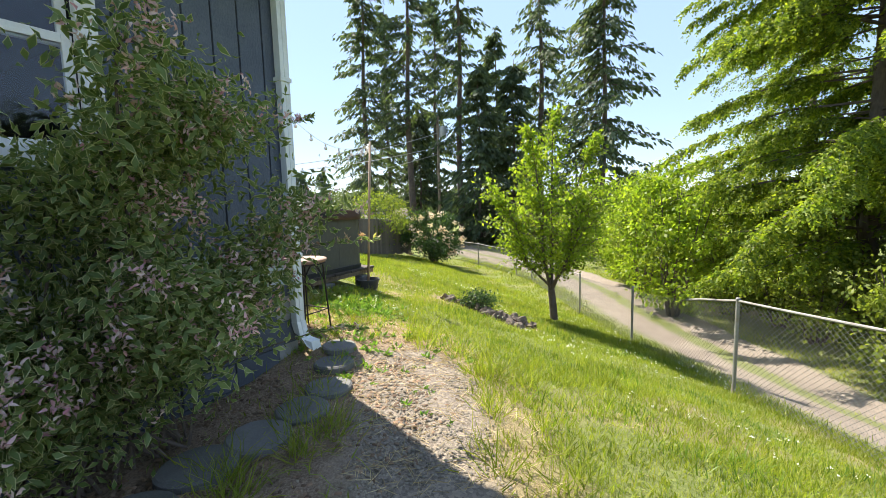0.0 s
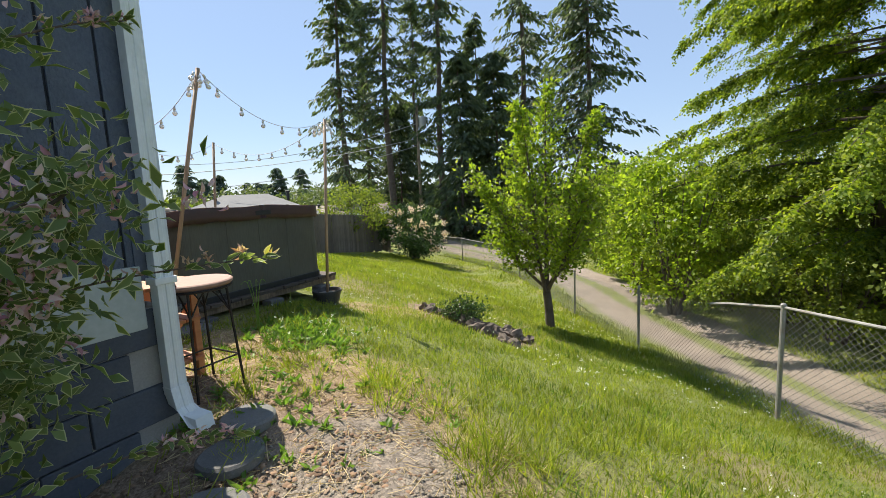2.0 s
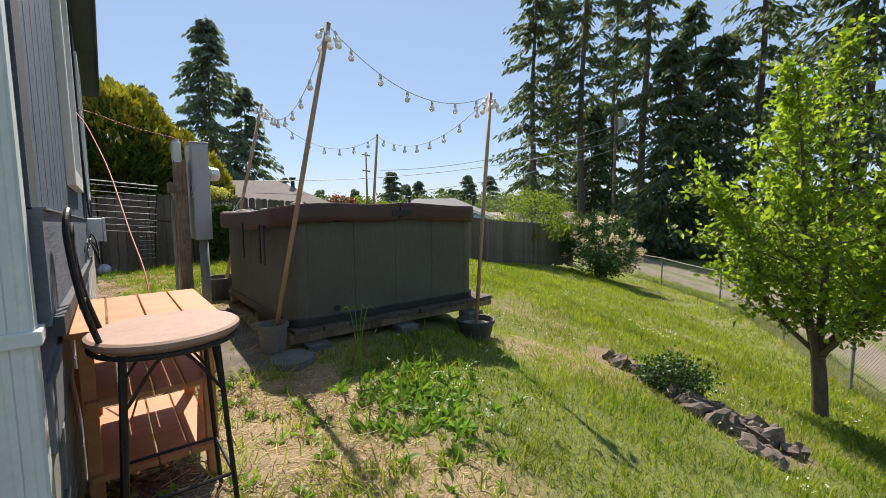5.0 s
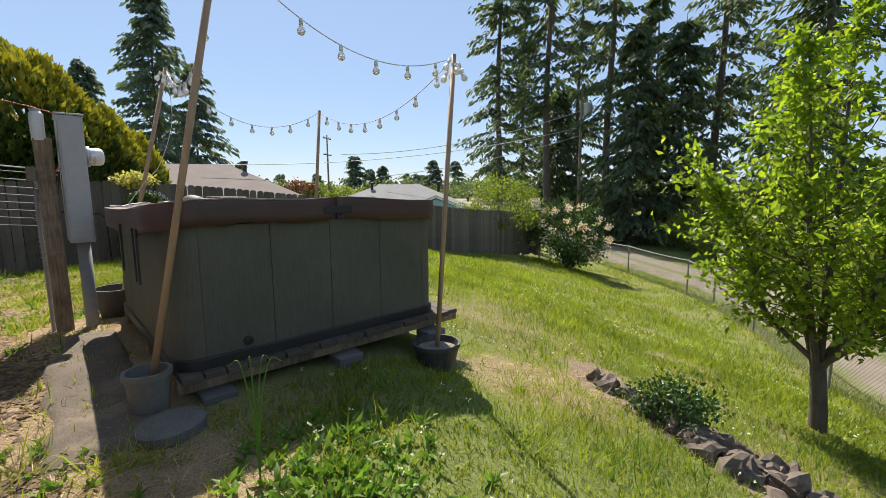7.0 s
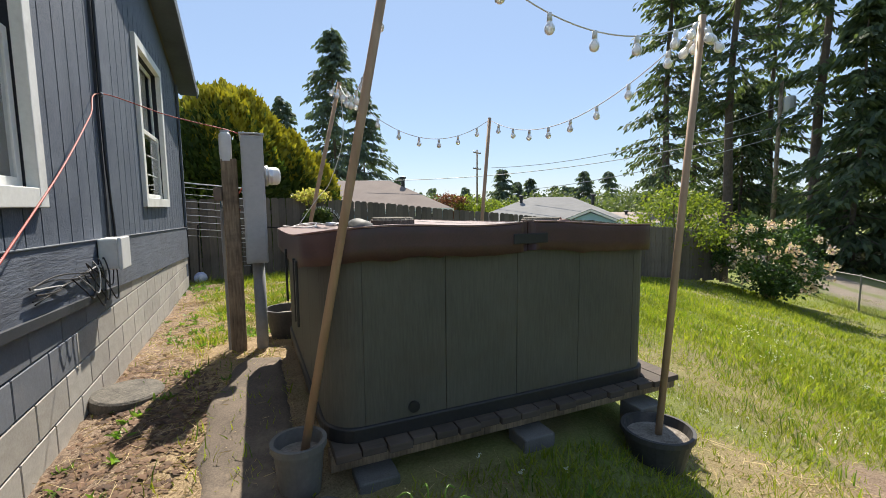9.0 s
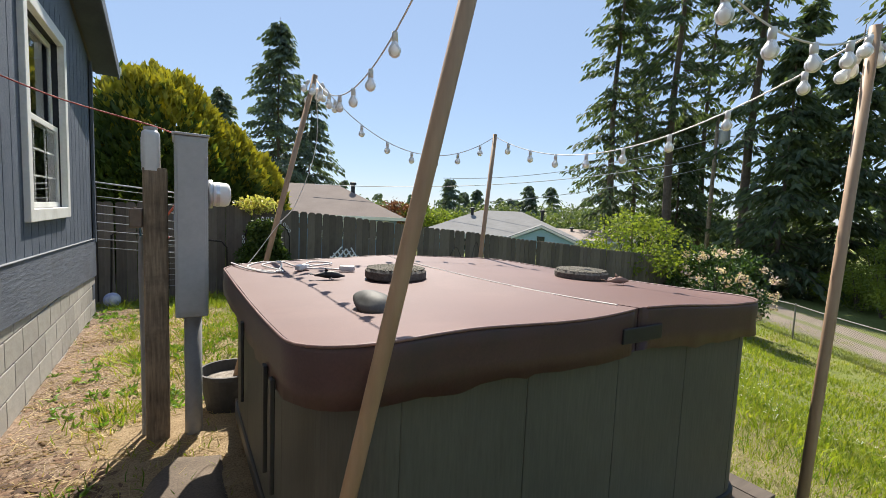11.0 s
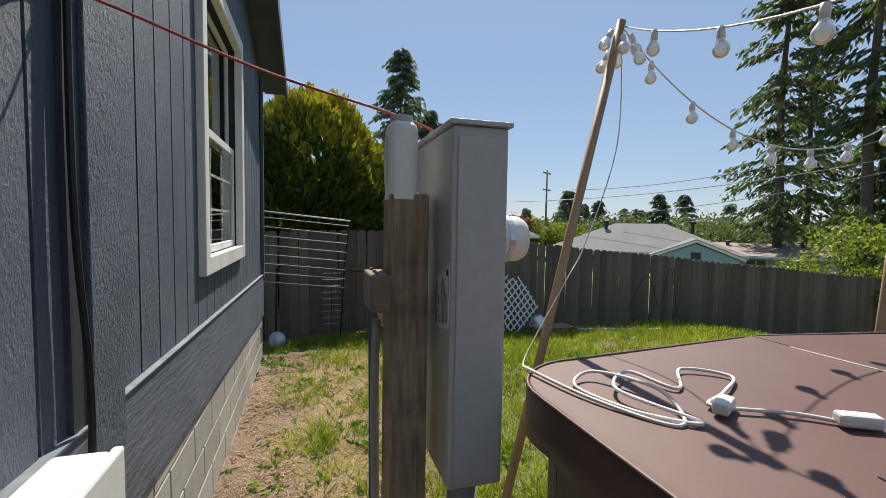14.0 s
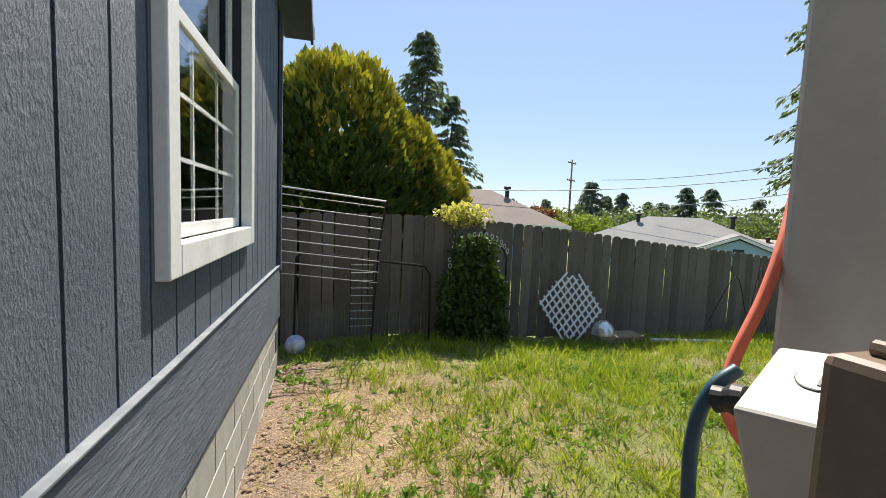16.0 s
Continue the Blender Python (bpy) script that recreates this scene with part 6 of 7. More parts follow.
lat = thing("lattice_panel", "white diamond lattice panel leaning on the fence", "lattice", at=(3.88, 9.85, lz(3.88, 9.85)))
for sgn in (1, -1):
    for k in range(-4, 5):
        m = Matrix.Translation((0, 0.1, 0.48)) @ Matrix.Rotation(radians(-14), 4, "X") @ Matrix.Rotation(radians(8), 4, "Y") @ Matrix.Rotation(sgn * radians(52), 4, "Y")
        half = 0.43 - 0.025 * abs(k)
        part("slat", box_bm((-half, sgn * 0.004 - 0.003, k * 0.094 - 0.014), (half, sgn * 0.004 + 0.003, k * 0.094 + 0.014), 0, None, m), LATTICE, lat)
bowl = part("steel_dome", lathe_bm([(0.16, 0.0), (0.155, 0.06), (0.12, 0.14), (0.06, 0.19), (0.0, 0.205)], 24), SILVER, smooth=True)
bowl.location = (4.28, 9.72, lz(4.28, 9.72) + 0.12)
tagged(bowl, "shiny aluminium dome standing on a box", "dome")
crate = part("low_crate", box_bm((-0.28, -0.16, -0.02), (0.45, 0.16, 0.12), 0.01), OLD_WOOD)
crate.location = (4.42, 9.72, lz(4.42, 9.72))
tagged(crate, "low dark wooden box beside the fence", "box")
plank = part("loose_plank", box_bm((-0.8, -0.04, 0), (0.8, 0.04, 0.03), 0.004), CONCRETE)
plank.location, plank.rotation_euler = (5.6, 9.3, lz(5.6, 9.3) + 0.03), (0, 0.03, -0.1)
tagged(plank, "pale weathered plank lying in the grass", "plank")
bm = bmesh.new()
bmesh.ops.create_icosphere(bm, subdivisions=3, radius=0.11)
ball = part("ball", bm, BALL_MIX, smooth=True)
ball.location = (0.13, 9.35, lz(0.13, 9.35) + 0.12)
tagged(ball, "white and blue play ball by the house corner", "ball")
wire_run = part("wire_mesh_roll", tube_bm(spline([(6.0, 9.6, 0.2), (6.2, 9.4, 0.9), (6.6, 9.5, 0.3), (6.9, 9.6, 1.0), (7.1, 9.6, 0.1)], 6), 0.006, 5), IRON)
tagged(wire_run, "loose bent wire against the fence", "wire")

# ---- neighbouring houses ----
def house(x, y, turn, w, d, z0, eave, ridge, hip, wall_mat, roof_mat, label, windows, gable_front=None):
    ob = thing("house", label, "house", at=(x, y, z0))
    ob.rotation_euler = (0, 0, radians(turn))
    e, r = eave - z0, ridge - z0
    part("wall", box_bm((-w / 2, -d / 2, -0.5), (w / 2, d / 2, e)), wall_mat, ob)
    bm = bmesh.new()
    o = 0.5
    hx = w / 2 - (d / 2 if hip else 0) * 0.9
    lo = [bm.verts.new(p) for p in ((-w / 2 - o, -d / 2 - o, e - 0.1), (w / 2 + o, -d / 2 - o, e - 0.1), (w / 2 + o, d / 2 + o, e - 0.1), (-w / 2 - o, d / 2 + o, e - 0.1))]
    hi = [bm.verts.new((-hx - (0 if hip else o), 0, r)), bm.verts.new((hx + (0 if hip else o), 0, r))]
    for f in ((lo[0], lo[1], hi[1], hi[0]), (lo[2], lo[3], hi[0], hi[1]), (lo[1], lo[2], hi[1]), (lo[3], lo[0], hi[0]), (lo[3], lo[2], lo[1], lo[0])):
        bm.faces.new(f)
    roof2 = part("roof", bm, roof_mat, ob)
    for u, k in ((-0.2, 0.35), (0.3, 0.3)):
        part("roof_vent", lathe_bm([(0.12, -0.3), (0.12, 0.35), (0.2, 0.36), (0.2, 0.5), (0.0, 0.55)], 10, None, Matrix.Translation((w * u, -d * 0.12, r - 0.35))), BLACK, roof2)
    part("fascia", box_bm((-w / 2 - o, -d / 2 - o - 0.03, e - 0.24), (w / 2 + o, -d / 2 - o, e - 0.06)), WHITE_TRIM, ob)
    for u in windows:
        win = part("window", box_bm((u - 0.65, -d / 2 - 0.05, e - 1.35), (u + 0.65, -d / 2 + 0.02, e - 0.3)), WHITE_TRIM, ob)
        part("pane", box_bm((u - 0.55, -d / 2 - 0.07, e - 1.25), (u - 0.03, -d / 2 - 0.051, e - 0.4)), DARK_PANE, win)
        part("pane", box_bm((u + 0.03, -d / 2 - 0.07, e - 1.25), (u + 0.55, -d / 2 - 0.051, e - 0.4)), DARK_PANE, win)
    if gable_front:
        u, gw = gable_front
        bm = bmesh.new()
        y0, y1 = -d / 2 - 2.0, 0
        zb, zt = e - 0.25, e + 0.75
        v = [bm.verts.new(p) for p in ((u - gw, y0, zb), (u + gw, y0, zb), (u, y0, zt), (u - gw, y1, zb), (u + gw, y1, zb), (u, y1, zt))]
        for f in ((0, 3, 5, 2), (1, 2, 5, 4)):
            bm.faces.new([v[i] for i in f])
        g2 = part("porch_roof", bm, roof_mat, ob)
        g2.modifiers.new("thick", "SOLIDIFY").thickness = 0.12
        bm = bmesh.new()
        v = [bm.verts.new(p) for p in ((u - gw + 0.25, y0 + 0.15, -0.5), (u + gw - 0.25, y0 + 0.15, -0.5), (u + gw - 0.25, y0 + 0.15, zb), (u, y0 + 0.15, zt - 0.15), (u - gw + 0.25, y0 + 0.15, zb))]
        f = bm.faces.new(v)
        ext = bmesh.ops.extrude_face_region(bm, geom=[f])
        bmesh.ops.translate(bm, verts=[q for q in ext["geom"] if isinstance(q, bmesh.types.BMVert)], vec=(0, 1.8, 0))
        bmesh.ops.recalc_face_normals(bm, faces=bm.faces[:])
        part("gable_wall", bm, LIGHT_BLUE, ob, "pale blue gable")
        part("gable_window", box_bm((u - 0.25, y0 + 0.1, zb - 0.1), (u + 0.25, y0 + 0.149, zb + 0.35)), DARK_PANE, ob)
        for s in (-1, 1):
            m = Matrix.Translation((u + s * gw / 2, y0 - 0.03, (zb + zt) / 2)) @ Matrix.Rotation(s * math.atan2(zt - zb, gw), 4, "Y")
            part("barge_board", box_bm((-gw * 0.55, -0.02, -0.07), (gw * 0.55, 0.02, 0.07), 0, None, m), WHITE_TRIM, ob)
    return ob


house(7.0, 30.0, -22, 13, 8, -1.2, 1.3, 3.1, True, BLUE_WALL, SHINGLE_BROWN, "low blue-grey house with a brown hipped roof", (3.0, 5.4))
house(23.5, 29.5, -43, 11, 8.5, -2.1, 0.2, 1.95, True, LIGHT_BLUE, SHINGLE_GREY, "pale blue house with a grey hipped roof", (-2.5,), (3.2, 2.4))
house(33.0, 28.0, -52, 9, 7, -2.3, -0.1, 0.6, False, PALE_WALL, SHINGLE_PALE, "pale flat-roofed outbuilding behind the fence", (0.0,))

# ---- conifers ----
def conifer(x, y, height, reach, seed, label, material=None, bare=0.15, droop=0.25, tufts=10, tuft=0.55, thin=0.0, z=None, category="tree", power=0.8, trunk_r=None, step=0.55):
    rng = np.random.default_rng(seed)
    z = lz(x, y) if z is None else z
    tree = thing("conifer", label, category, at=(x, y, z))
    r0 = trunk_r or height * 0.011
    pts = [(0.04 * height * 0.1 * math.sin(k * 0.9 + seed), 0.03 * height * 0.1 * math.cos(k * 1.1 + seed), height * k / 10 - (0.2 if k == 0 else 0)) for k in range(11)]
    part("trunk", tube_bm(pts, r0, 9, None, 0.02), BARK, tree, smooth=True)
    at, way = [], []
    limb = bmesh.new()
    h = height * bare
    while h < height * 0.985:
        f = (h - height * bare) / (height * (1 - bare))
        R = reach * (1 - f) ** power * (0.45 + 0.55 * min(1, f * 6 + 0.35)) + 0.25
        for k in range(int(rng.integers(4, 7))):
            if rng.random() < thin:
                continue
            a = rng.random() * 2 * math.pi
            L = R * (0.55 + 0.6 * rng.random())
            d = np.array([math.cos(a), math.sin(a), 0.0])
            h0 = h + rng.normal() * 0.2
            s = np.linspace(0.12, 1, max(3, int(tufts * (0.35 + 0.65 * L / max(reach, 0.1)))))
            rise = 0.22 * (f - 0.35)
            c = d * (L * s)[:, None] + np.stack([0 * s, 0 * s, h0 + L * (rise * s - droop * s ** 2)], 1)
            if L > 1.2:
                tube_bm([tuple(c[0]), tuple(c[len(c) // 2]), tuple(c[-1])], (0.02 + 0.012 * L) * (0.45 if tufts > 40 else 1.0), 4, limb, 0.006)
            for rep in range(4 if tufts < 40 else 10):
                off = rng.normal(size=c.shape) * np.array([0.16, 0.16, 0.09]) * (0.4 + 0.5 * L ** 0.5) * (1.9 if tufts > 40 else 1.0)
                at.append(c + off)
                sw = (rng.random(len(c)) - 0.5) * 2.4
                w = np.stack([math.cos(a) * np.cos(sw) - math.sin(a) * np.sin(sw), math.sin(a) * np.cos(sw) + math.cos(a) * np.sin(sw), -0.35 - 0.5 * rng.random(len(c))], 1)
                way.append(w if tufts < 40 else w + rng.normal(size=w.shape) * 0.7 + np.array([0, 0, -0.25]))
        h += step * (0.7 + 0.6 * rng.random()) * (1.0 if f < 0.8 else 0.6)
    tagged(part("limb_work", limb, BARK, tree), kind="stuff")
    at, way = np.concatenate(at), np.concatenate(way)
    n = len(at)
    foliage("crown", at, way, tuft * (0.5 + 0.8 * rng.random(n)), tuft * ((0.24 if tufts < 40 else 0.3) + 0.26 * rng.random(n)), material or FIR_LEAF, tree, fold=0.15, curl=0.2, needles=True)
    return tree


EYE0 = (-2.5, -2.7)
for i, (dx, dy, dist, h, reach, thin, bare) in enumerate((
        (0.771, 0.636, 46, 31, 4.2, 0.42, 0.14), (0.829, 0.56, 43, 33, 4.0, 0.6, 0.32), (0.886, 0.463, 40, 30, 4.4, 0.55, 0.3),
        (0.954, 0.3, 42, 31, 4.2, 0.45, 0.2), (0.985, 0.174, 36, 26, 5.2, 0.1, 0.08), (0.80, 0.6, 55, 27, 4.2, 0.5, 0.1), (0.86, 0.51, 52, 27, 4.2, 0.5, 0.1),
        (0.92, 0.39, 50, 22, 4.6, 0.3, 0.05), (0.905, 0.425, 36, 14, 3.8, 0.0, 0.03), (0.935, 0.355, 38, 15, 4.2, 0.0, 0.03), (0.84, 0.543, 47, 13, 3.8, 0.0, 0.03))):
    conifer(EYE0[0] + dx * dist, EYE0[1] + dy * dist, h, reach, 20 + i, "tall dark fir with ragged drooping branches", None, bare, 0.28, 19, 0.52, thin, -2.2)
for i, (dx, dy, dist, h, reach) in enumerate(((0.199, 0.98, 60, 28, 7.6), (0.263, 0.965, 64, 20.5, 6.6), (0.085, 0.996, 75, 22, 6.4), (0.549, 0.836, 90, 11, 4), (0.60, 0.8, 95, 9.0, 3.5), (0.575, 0.818, 100, 8.5, 3.5),
                                              (0.64, 0.77, 110, 8, 3), (0.66, 0.75, 100, 7.5, 3), (0.69, 0.724, 92, 10, 4.5))):
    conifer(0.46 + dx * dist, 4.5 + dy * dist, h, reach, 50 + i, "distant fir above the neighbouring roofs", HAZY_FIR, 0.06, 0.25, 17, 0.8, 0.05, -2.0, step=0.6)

# near cedar beyond the lane
def cedar(x, y, height, reach, seed, label, bare, side_sprays, leaves, step=0.3):
    """Long arching boughs hung with flat sprays; each spray carries two rows of short leaflets."""
    rng = np.random.default_rng(seed)
    tree = thing("cedar", label, "tree", at=(x, y, lz(x, y)))
    part("trunk", tube_bm([(0, 0, -0.2), (0.05, 0.03, height * 0.4), (0, 0.05, height)], 0.24, 10, None, 0.03), BARK, tree, smooth=True)
    bough, at, way, big = bmesh.new(), [], [], []
    h = height * bare
    while h < height * 0.98:
        f = (h - height * bare) / (height * (1 - bare))
        R = reach * (1 - f) ** 0.55 + 0.3
        for k in range(5):
            a = rng.random() * 2 * math.pi
            L = R * (0.5 + 0.65 * rng.random())
            out = np.array([math.cos(a), math.sin(a), 0.0])
            across = np.array([-math.sin(a), math.cos(a), 0.0])
            lift, fall = 0.12 + 0.12 * rng.random(), 0.3 + 0.12 * rng.random()
            bend = rng.normal() * 0.12
            curve = lambda s: out * L * s + across * bend * L * s * s + np.array([0, 0, h + L * (lift * s - fall * s * s)])
            tube_bm([tuple(curve(s)) for s in (0.0, 0.35, 0.7, 1.0)], 0.012 + 0.007 * L, 4, bough, 0.004)
            for q in range(int(side_sprays * (0.4 + 0.6 * L / reach))):
                s = 0.22 + 0.78 * rng.random() ** 0.8
                p = curve(s) + rng.normal(size=3) * np.array([0.04, 0.04, 0.05])
                sgn = 1 if q % 2 else -1
                d = out * (0.75 + 0.4 * rng.random()) + across * sgn * (0.35 + 0.6 * rng.random()) + np.array([0, 0, -0.4 - 0.7 * rng.random()])
                d = d / np.linalg.norm(d)
                ln = (0.35 + 0.45 * rng.random()) * (1.1 - 0.45 * s) * (0.7 + 0.06 * L)
                w = np.cross(d, [0, 0, 1.0])
                w = w / np.linalg.norm(w)
                u = np.linspace(0.08, 1, leaves)
                row = np.where(np.arange(leaves) % 2, 1.0, -1.0)
                pts = p + d * (ln * u)[:, None] + np.array([0, 0, -0.35 * ln]) * (u ** 2)[:, None]
                at.append(pts + rng.normal(size=pts.shape) * 0.018)
                way.append(d * 0.55 + w * (row * 0.75)[:, None] + rng.normal(size=pts.shape) * 0.42 + np.array([0, 0, -0.25]))
                big.append(ln * (0.25 - 0.13 * u))
        h += step * (0.7 + 0.6 * rng.random())
    tagged(part("bough_work", bough, BARK, tree), kind="stuff")
    at, way, big = np.concatenate(at), np.concatenate(way), np.concatenate(big)
    n = len(at)
    foliage("crown", at, way, big * (0.8 + 0.5 * rng.random(n)), 0.036 + 0.034 * rng.random(n), CEDAR_LEAF, tree, curl=0.12, needles=True)
    return tree


cedar(12.6, -6.6, 17, 5.2, 90, "large bright green cedar with layered sweeping sprays", 0.14, 120, 22, 0.27)
cedar(19.5, -6.5, 13, 4.6, 91, "second green cedar in the thicket", 0.12, 44, 12, 0.4)

# ---- fruit tree in the lawn ----
def fruit_tree(x, y, seed, height, label, material, leaf=0.085):
    """A short forked trunk, steep leaders, and slender shoots set with leaf clusters from low down to the ragged top."""
    rng = np.random.default_rng(seed)
    tree = thing("fruit_tree", label, "tree", at=(x, y, lz(x, y)))
    fork = Vector((-0.05, 0.03, 0.72))
    part("trunk", tube_bm(spline([(0.03, -0.02, -0.15), (0.0, 0.0, 0.3), tuple(fork)], 5), 0.095, 10, None, 0.075), BARK, tree, smooth=True)
    at, way = [], []

    def leaves_along(pts, per, spread):
        p = np.array([tuple(q) for q in pts])
        d = unit(np.gradient(p, axis=0))
        i = np.repeat(np.arange(len(p)), per)
        at.append(p[i] + rng.normal(size=(len(i), 3)) * spread)
        way.append(d[i] * 0.5 + rng.normal(size=(len(i), 3)) * 0.75 + np.array([0, 0, -0.1]))

    for k, (a, lean, top, r0) in enumerate(((0.9, 0.75, 0.84, 0.046), (2.7, 0.7, 0.9, 0.044), (5.0, 0.85, 0.86, 0.046), (0.2, 0.08, 1.0, 0.052), (3.9, 1.25, 0.58, 0.034), (1.9, 1.2, 0.6, 0.034), (5.9, 1.3, 0.55, 0.032))):
        out = Vector((math.cos(a), math.sin(a), 0))
        tip = fork * 0.3 + out * lean + Vector((0, 0, height * top))
        line = spline([tuple(fork + Vector((0, 0, -0.1 + 0.03 * k))), tuple(fork.lerp(tip, 0.3) + out * 0.16 * lean), tuple(fork.lerp(tip, 0.65) + Vector(rng.normal(size=3)) * 0.06), tuple(tip)], 10)
        limb = bmesh.new()
        tube_bm(line, r0, 7, limb, 0.006)
        for j in range(3, len(line) - 1):
            base = line[j]
            reach = float(np.interp(base.z / height, [0.2, 0.3, 0.45, 0.7, 0.85, 1.0], [0.6, 1.05, 1.25, 0.8, 0.4, 0.22]))
            if base.z < 1.05:
                continue
            for q in range(2):
                b = a + rng.normal() * 1.15 + (math.pi if k == 3 and q % 2 else 0)
                L = max(0.16, reach * (0.25 + 0.85 * rng.random()) - 0.2 * math.hypot(base.x, base.y))
                d = Vector((math.cos(b), math.sin(b), 0.1 + 0.8 * rng.random())).normalized()
                twig = [base + d * L * u + Vector((0, 0, 0.16 * L * u * u)) + Vector(rng.normal(size=3)) * 0.02 * u for u in np.linspace(0, 1, 7)]
                tube_bm(twig, 0.005 + 0.006 * L, 4, limb, 0.002)
                leaves_along(twig[1:], 2, 0.04)
                for c in range(2):
                    e = twig[2 + 2 * c].copy()
                    w = (d + Vector(rng.normal(size=3)) * 0.75).normalized()
                    sub = [e + w * (0.14 + 0.2 * L) * u for u in np.linspace(0, 1, 5)]
                    tube_bm(sub, 0.004, 3, limb, 0.0015)
                    leaves_along(sub[1:], 2, 0.04)
        part("limb", limb, BARK, tree)
        leaves_along(line[len(line) // 2:], 7, 0.05)
    at, way = np.concatenate(at), np.concatenate(way)
    n = len(at)
    foliage("crown", at, way, leaf * (0.6 + 0.75 * rng.random(n)), leaf * 0.62 * (0.7 + 0.5 * rng.random(n)), material, tree)
    return tree


fruit_tree(7.06, 0.01, 5, 4.4, "young fruit tree in bright leaf with a forked trunk", FRUIT_LEAF, 0.092)


# ---- woods beyond the lane ----
def shrub(x, y, w, h, seed, leaves, material, label, leaf=0.16, name="shrub", droop=-0.1, z=None):
    rng = np.random.default_rng(seed)
    z = lz(x, y) if z is None else z
    ob = thing(name, label, "shrub" if h < 3 else "tree", at=(x, y, z))
    bm = bmesh.new()
    n_lumps = int(18 + w * 9)
    for k in range(7):
        a = k * 0.9 + rng.random()
        r = w * 0.35 * rng.random() ** 0.5
        tube_bm([(0.1 * math.cos(a), 0.1 * math.sin(a), -0.1), (r * 0.5 * math.cos(a), r * 0.5 * math.sin(a), h * 0.4), (r * math.cos(a), r * math.sin(a), h * 0.85)], 0.02 + 0.008 * h, 5, bm, 0.006)
    part("stem", bm, BARK, ob)
    c = ball_points(n_lumps, rng) * rng.random((n_lumps, 1)) ** 0.35 * np.array([w / 2, w / 2, h * 0.46]) + np.array([0, 0, h * 0.52])
    size = (0.07 + 0.24 * rng.random(n_lumps) ** 1.5) * min(w, h) * 0.75
    i = rng.integers(0, n_lumps, leaves)
    sh = ball_points(leaves, rng)
    at = c[i] + sh * (size[i] * (0.3 + 0.75 * rng.random(leaves)) + 0.1 * np.abs(rng.normal(size=leaves)))[:, None] * np.array([1, 1, 0.8])
    at[:, 2] = np.maximum(at[:, 2], 0.03)
    way = sh * 0.7 + rng.normal(size=(leaves, 3)) * 0.6 + np.array([0, 0, droop])
    foliage("crown", at, way, leaf * (0.6 + 0.7 * rng.random(leaves)), leaf * 0.6 * (0.7 + 0.6 * rng.random(leaves)), material, ob, needles=name == "shrub")
    return ob


wrng = np.random.default_rng(31)
far_side = [(x + 2.75, y - 4.1) for x, y in FENCE[:-2]] + [(22.5, 1.5), (26.0, 6.0), (31.0, 10.5)]
k = 0
for (ax, ay), (bx, by) in zip(far_side, far_side[1:]):
    L = math.hypot(bx - ax, by - ay)
    for s in np.arange(0, L, 2.1):
        t = s / L
        for row in range(2):
            x = ax + (bx - ax) * t + 0.54 * row * 2.6 + wrng.normal() * 0.4
            y = ay + (by - ay) * t - 0.84 * row * 2.6 + wrng.normal() * 0.4
            h = (1.9 + 1.5 * wrng.random()) if row == 0 else (3.6 + 1.6 * wrng.random())
            shrub(x, y, 2.4 + wrng.random(), h, 200 + k, 4200 if row == 0 else 4600, WOODS_LEAF, "wild green shrub in the thicket beyond the lane" if row == 0 else "young broadleaf tree in the thicket beyond the lane", 0.105 if row == 0 else 0.13)
            k += 1
for i, (x, y, w, h) in enumerate(((12.2, -2.2, 3.2, 4.6), (14.5, -1.2, 3.4, 5.0), (17.0, -0.5, 3.0, 4.6))):
    shrub(x, y, w, h, 320 + i, 5200, FRUIT_LEAF, "bright green broadleaf tree overhanging the lane", 0.13)

# ---- rhododendron and leafy shrub at the fence's end ----
rh = shrub(16.6, 9.0, 3.2, 2.7, 401, 6000, RHODO_LEAF, "large rhododendron with pale pink flower trusses", 0.13, "rhododendron", z=lz(16.6, 9.0))
rrng = np.random.default_rng(402)
c = ball_points(60, rrng) * np.array([1.6, 1.6, 1.25]) + np.array([0, 0, 1.35])
c = c[(c[:, 2] > 0.4)]
at = (c[:, None, :] + rrng.normal(size=(len(c), 22, 3)) * 0.07).reshape(-1, 3)
foliage("blossom", at, rrng.normal(size=at.shape), 0.09, 0.07, PALE_PINK, rh, "pale pink blossom")
shrub(14.6, 10.9, 3.4, 3.0, 403, 5000, WOODS_LEAF, "light green shrub leaning over the fence", 0.12)
shrub(33.0, 13.0, 5.0, 1.6, 404, 2500, PALE_BRUSH, "pale brush pile at the lane's end", 0.2)
conifer(19.0, 13.5, 3.6, 0.6, 405, "slim dark green columnar conifer", GREEN_LEAF, 0.03, 0.0, 8, 0.2, 0.0, None, "tree", 0.6, 0.05, 0.16)

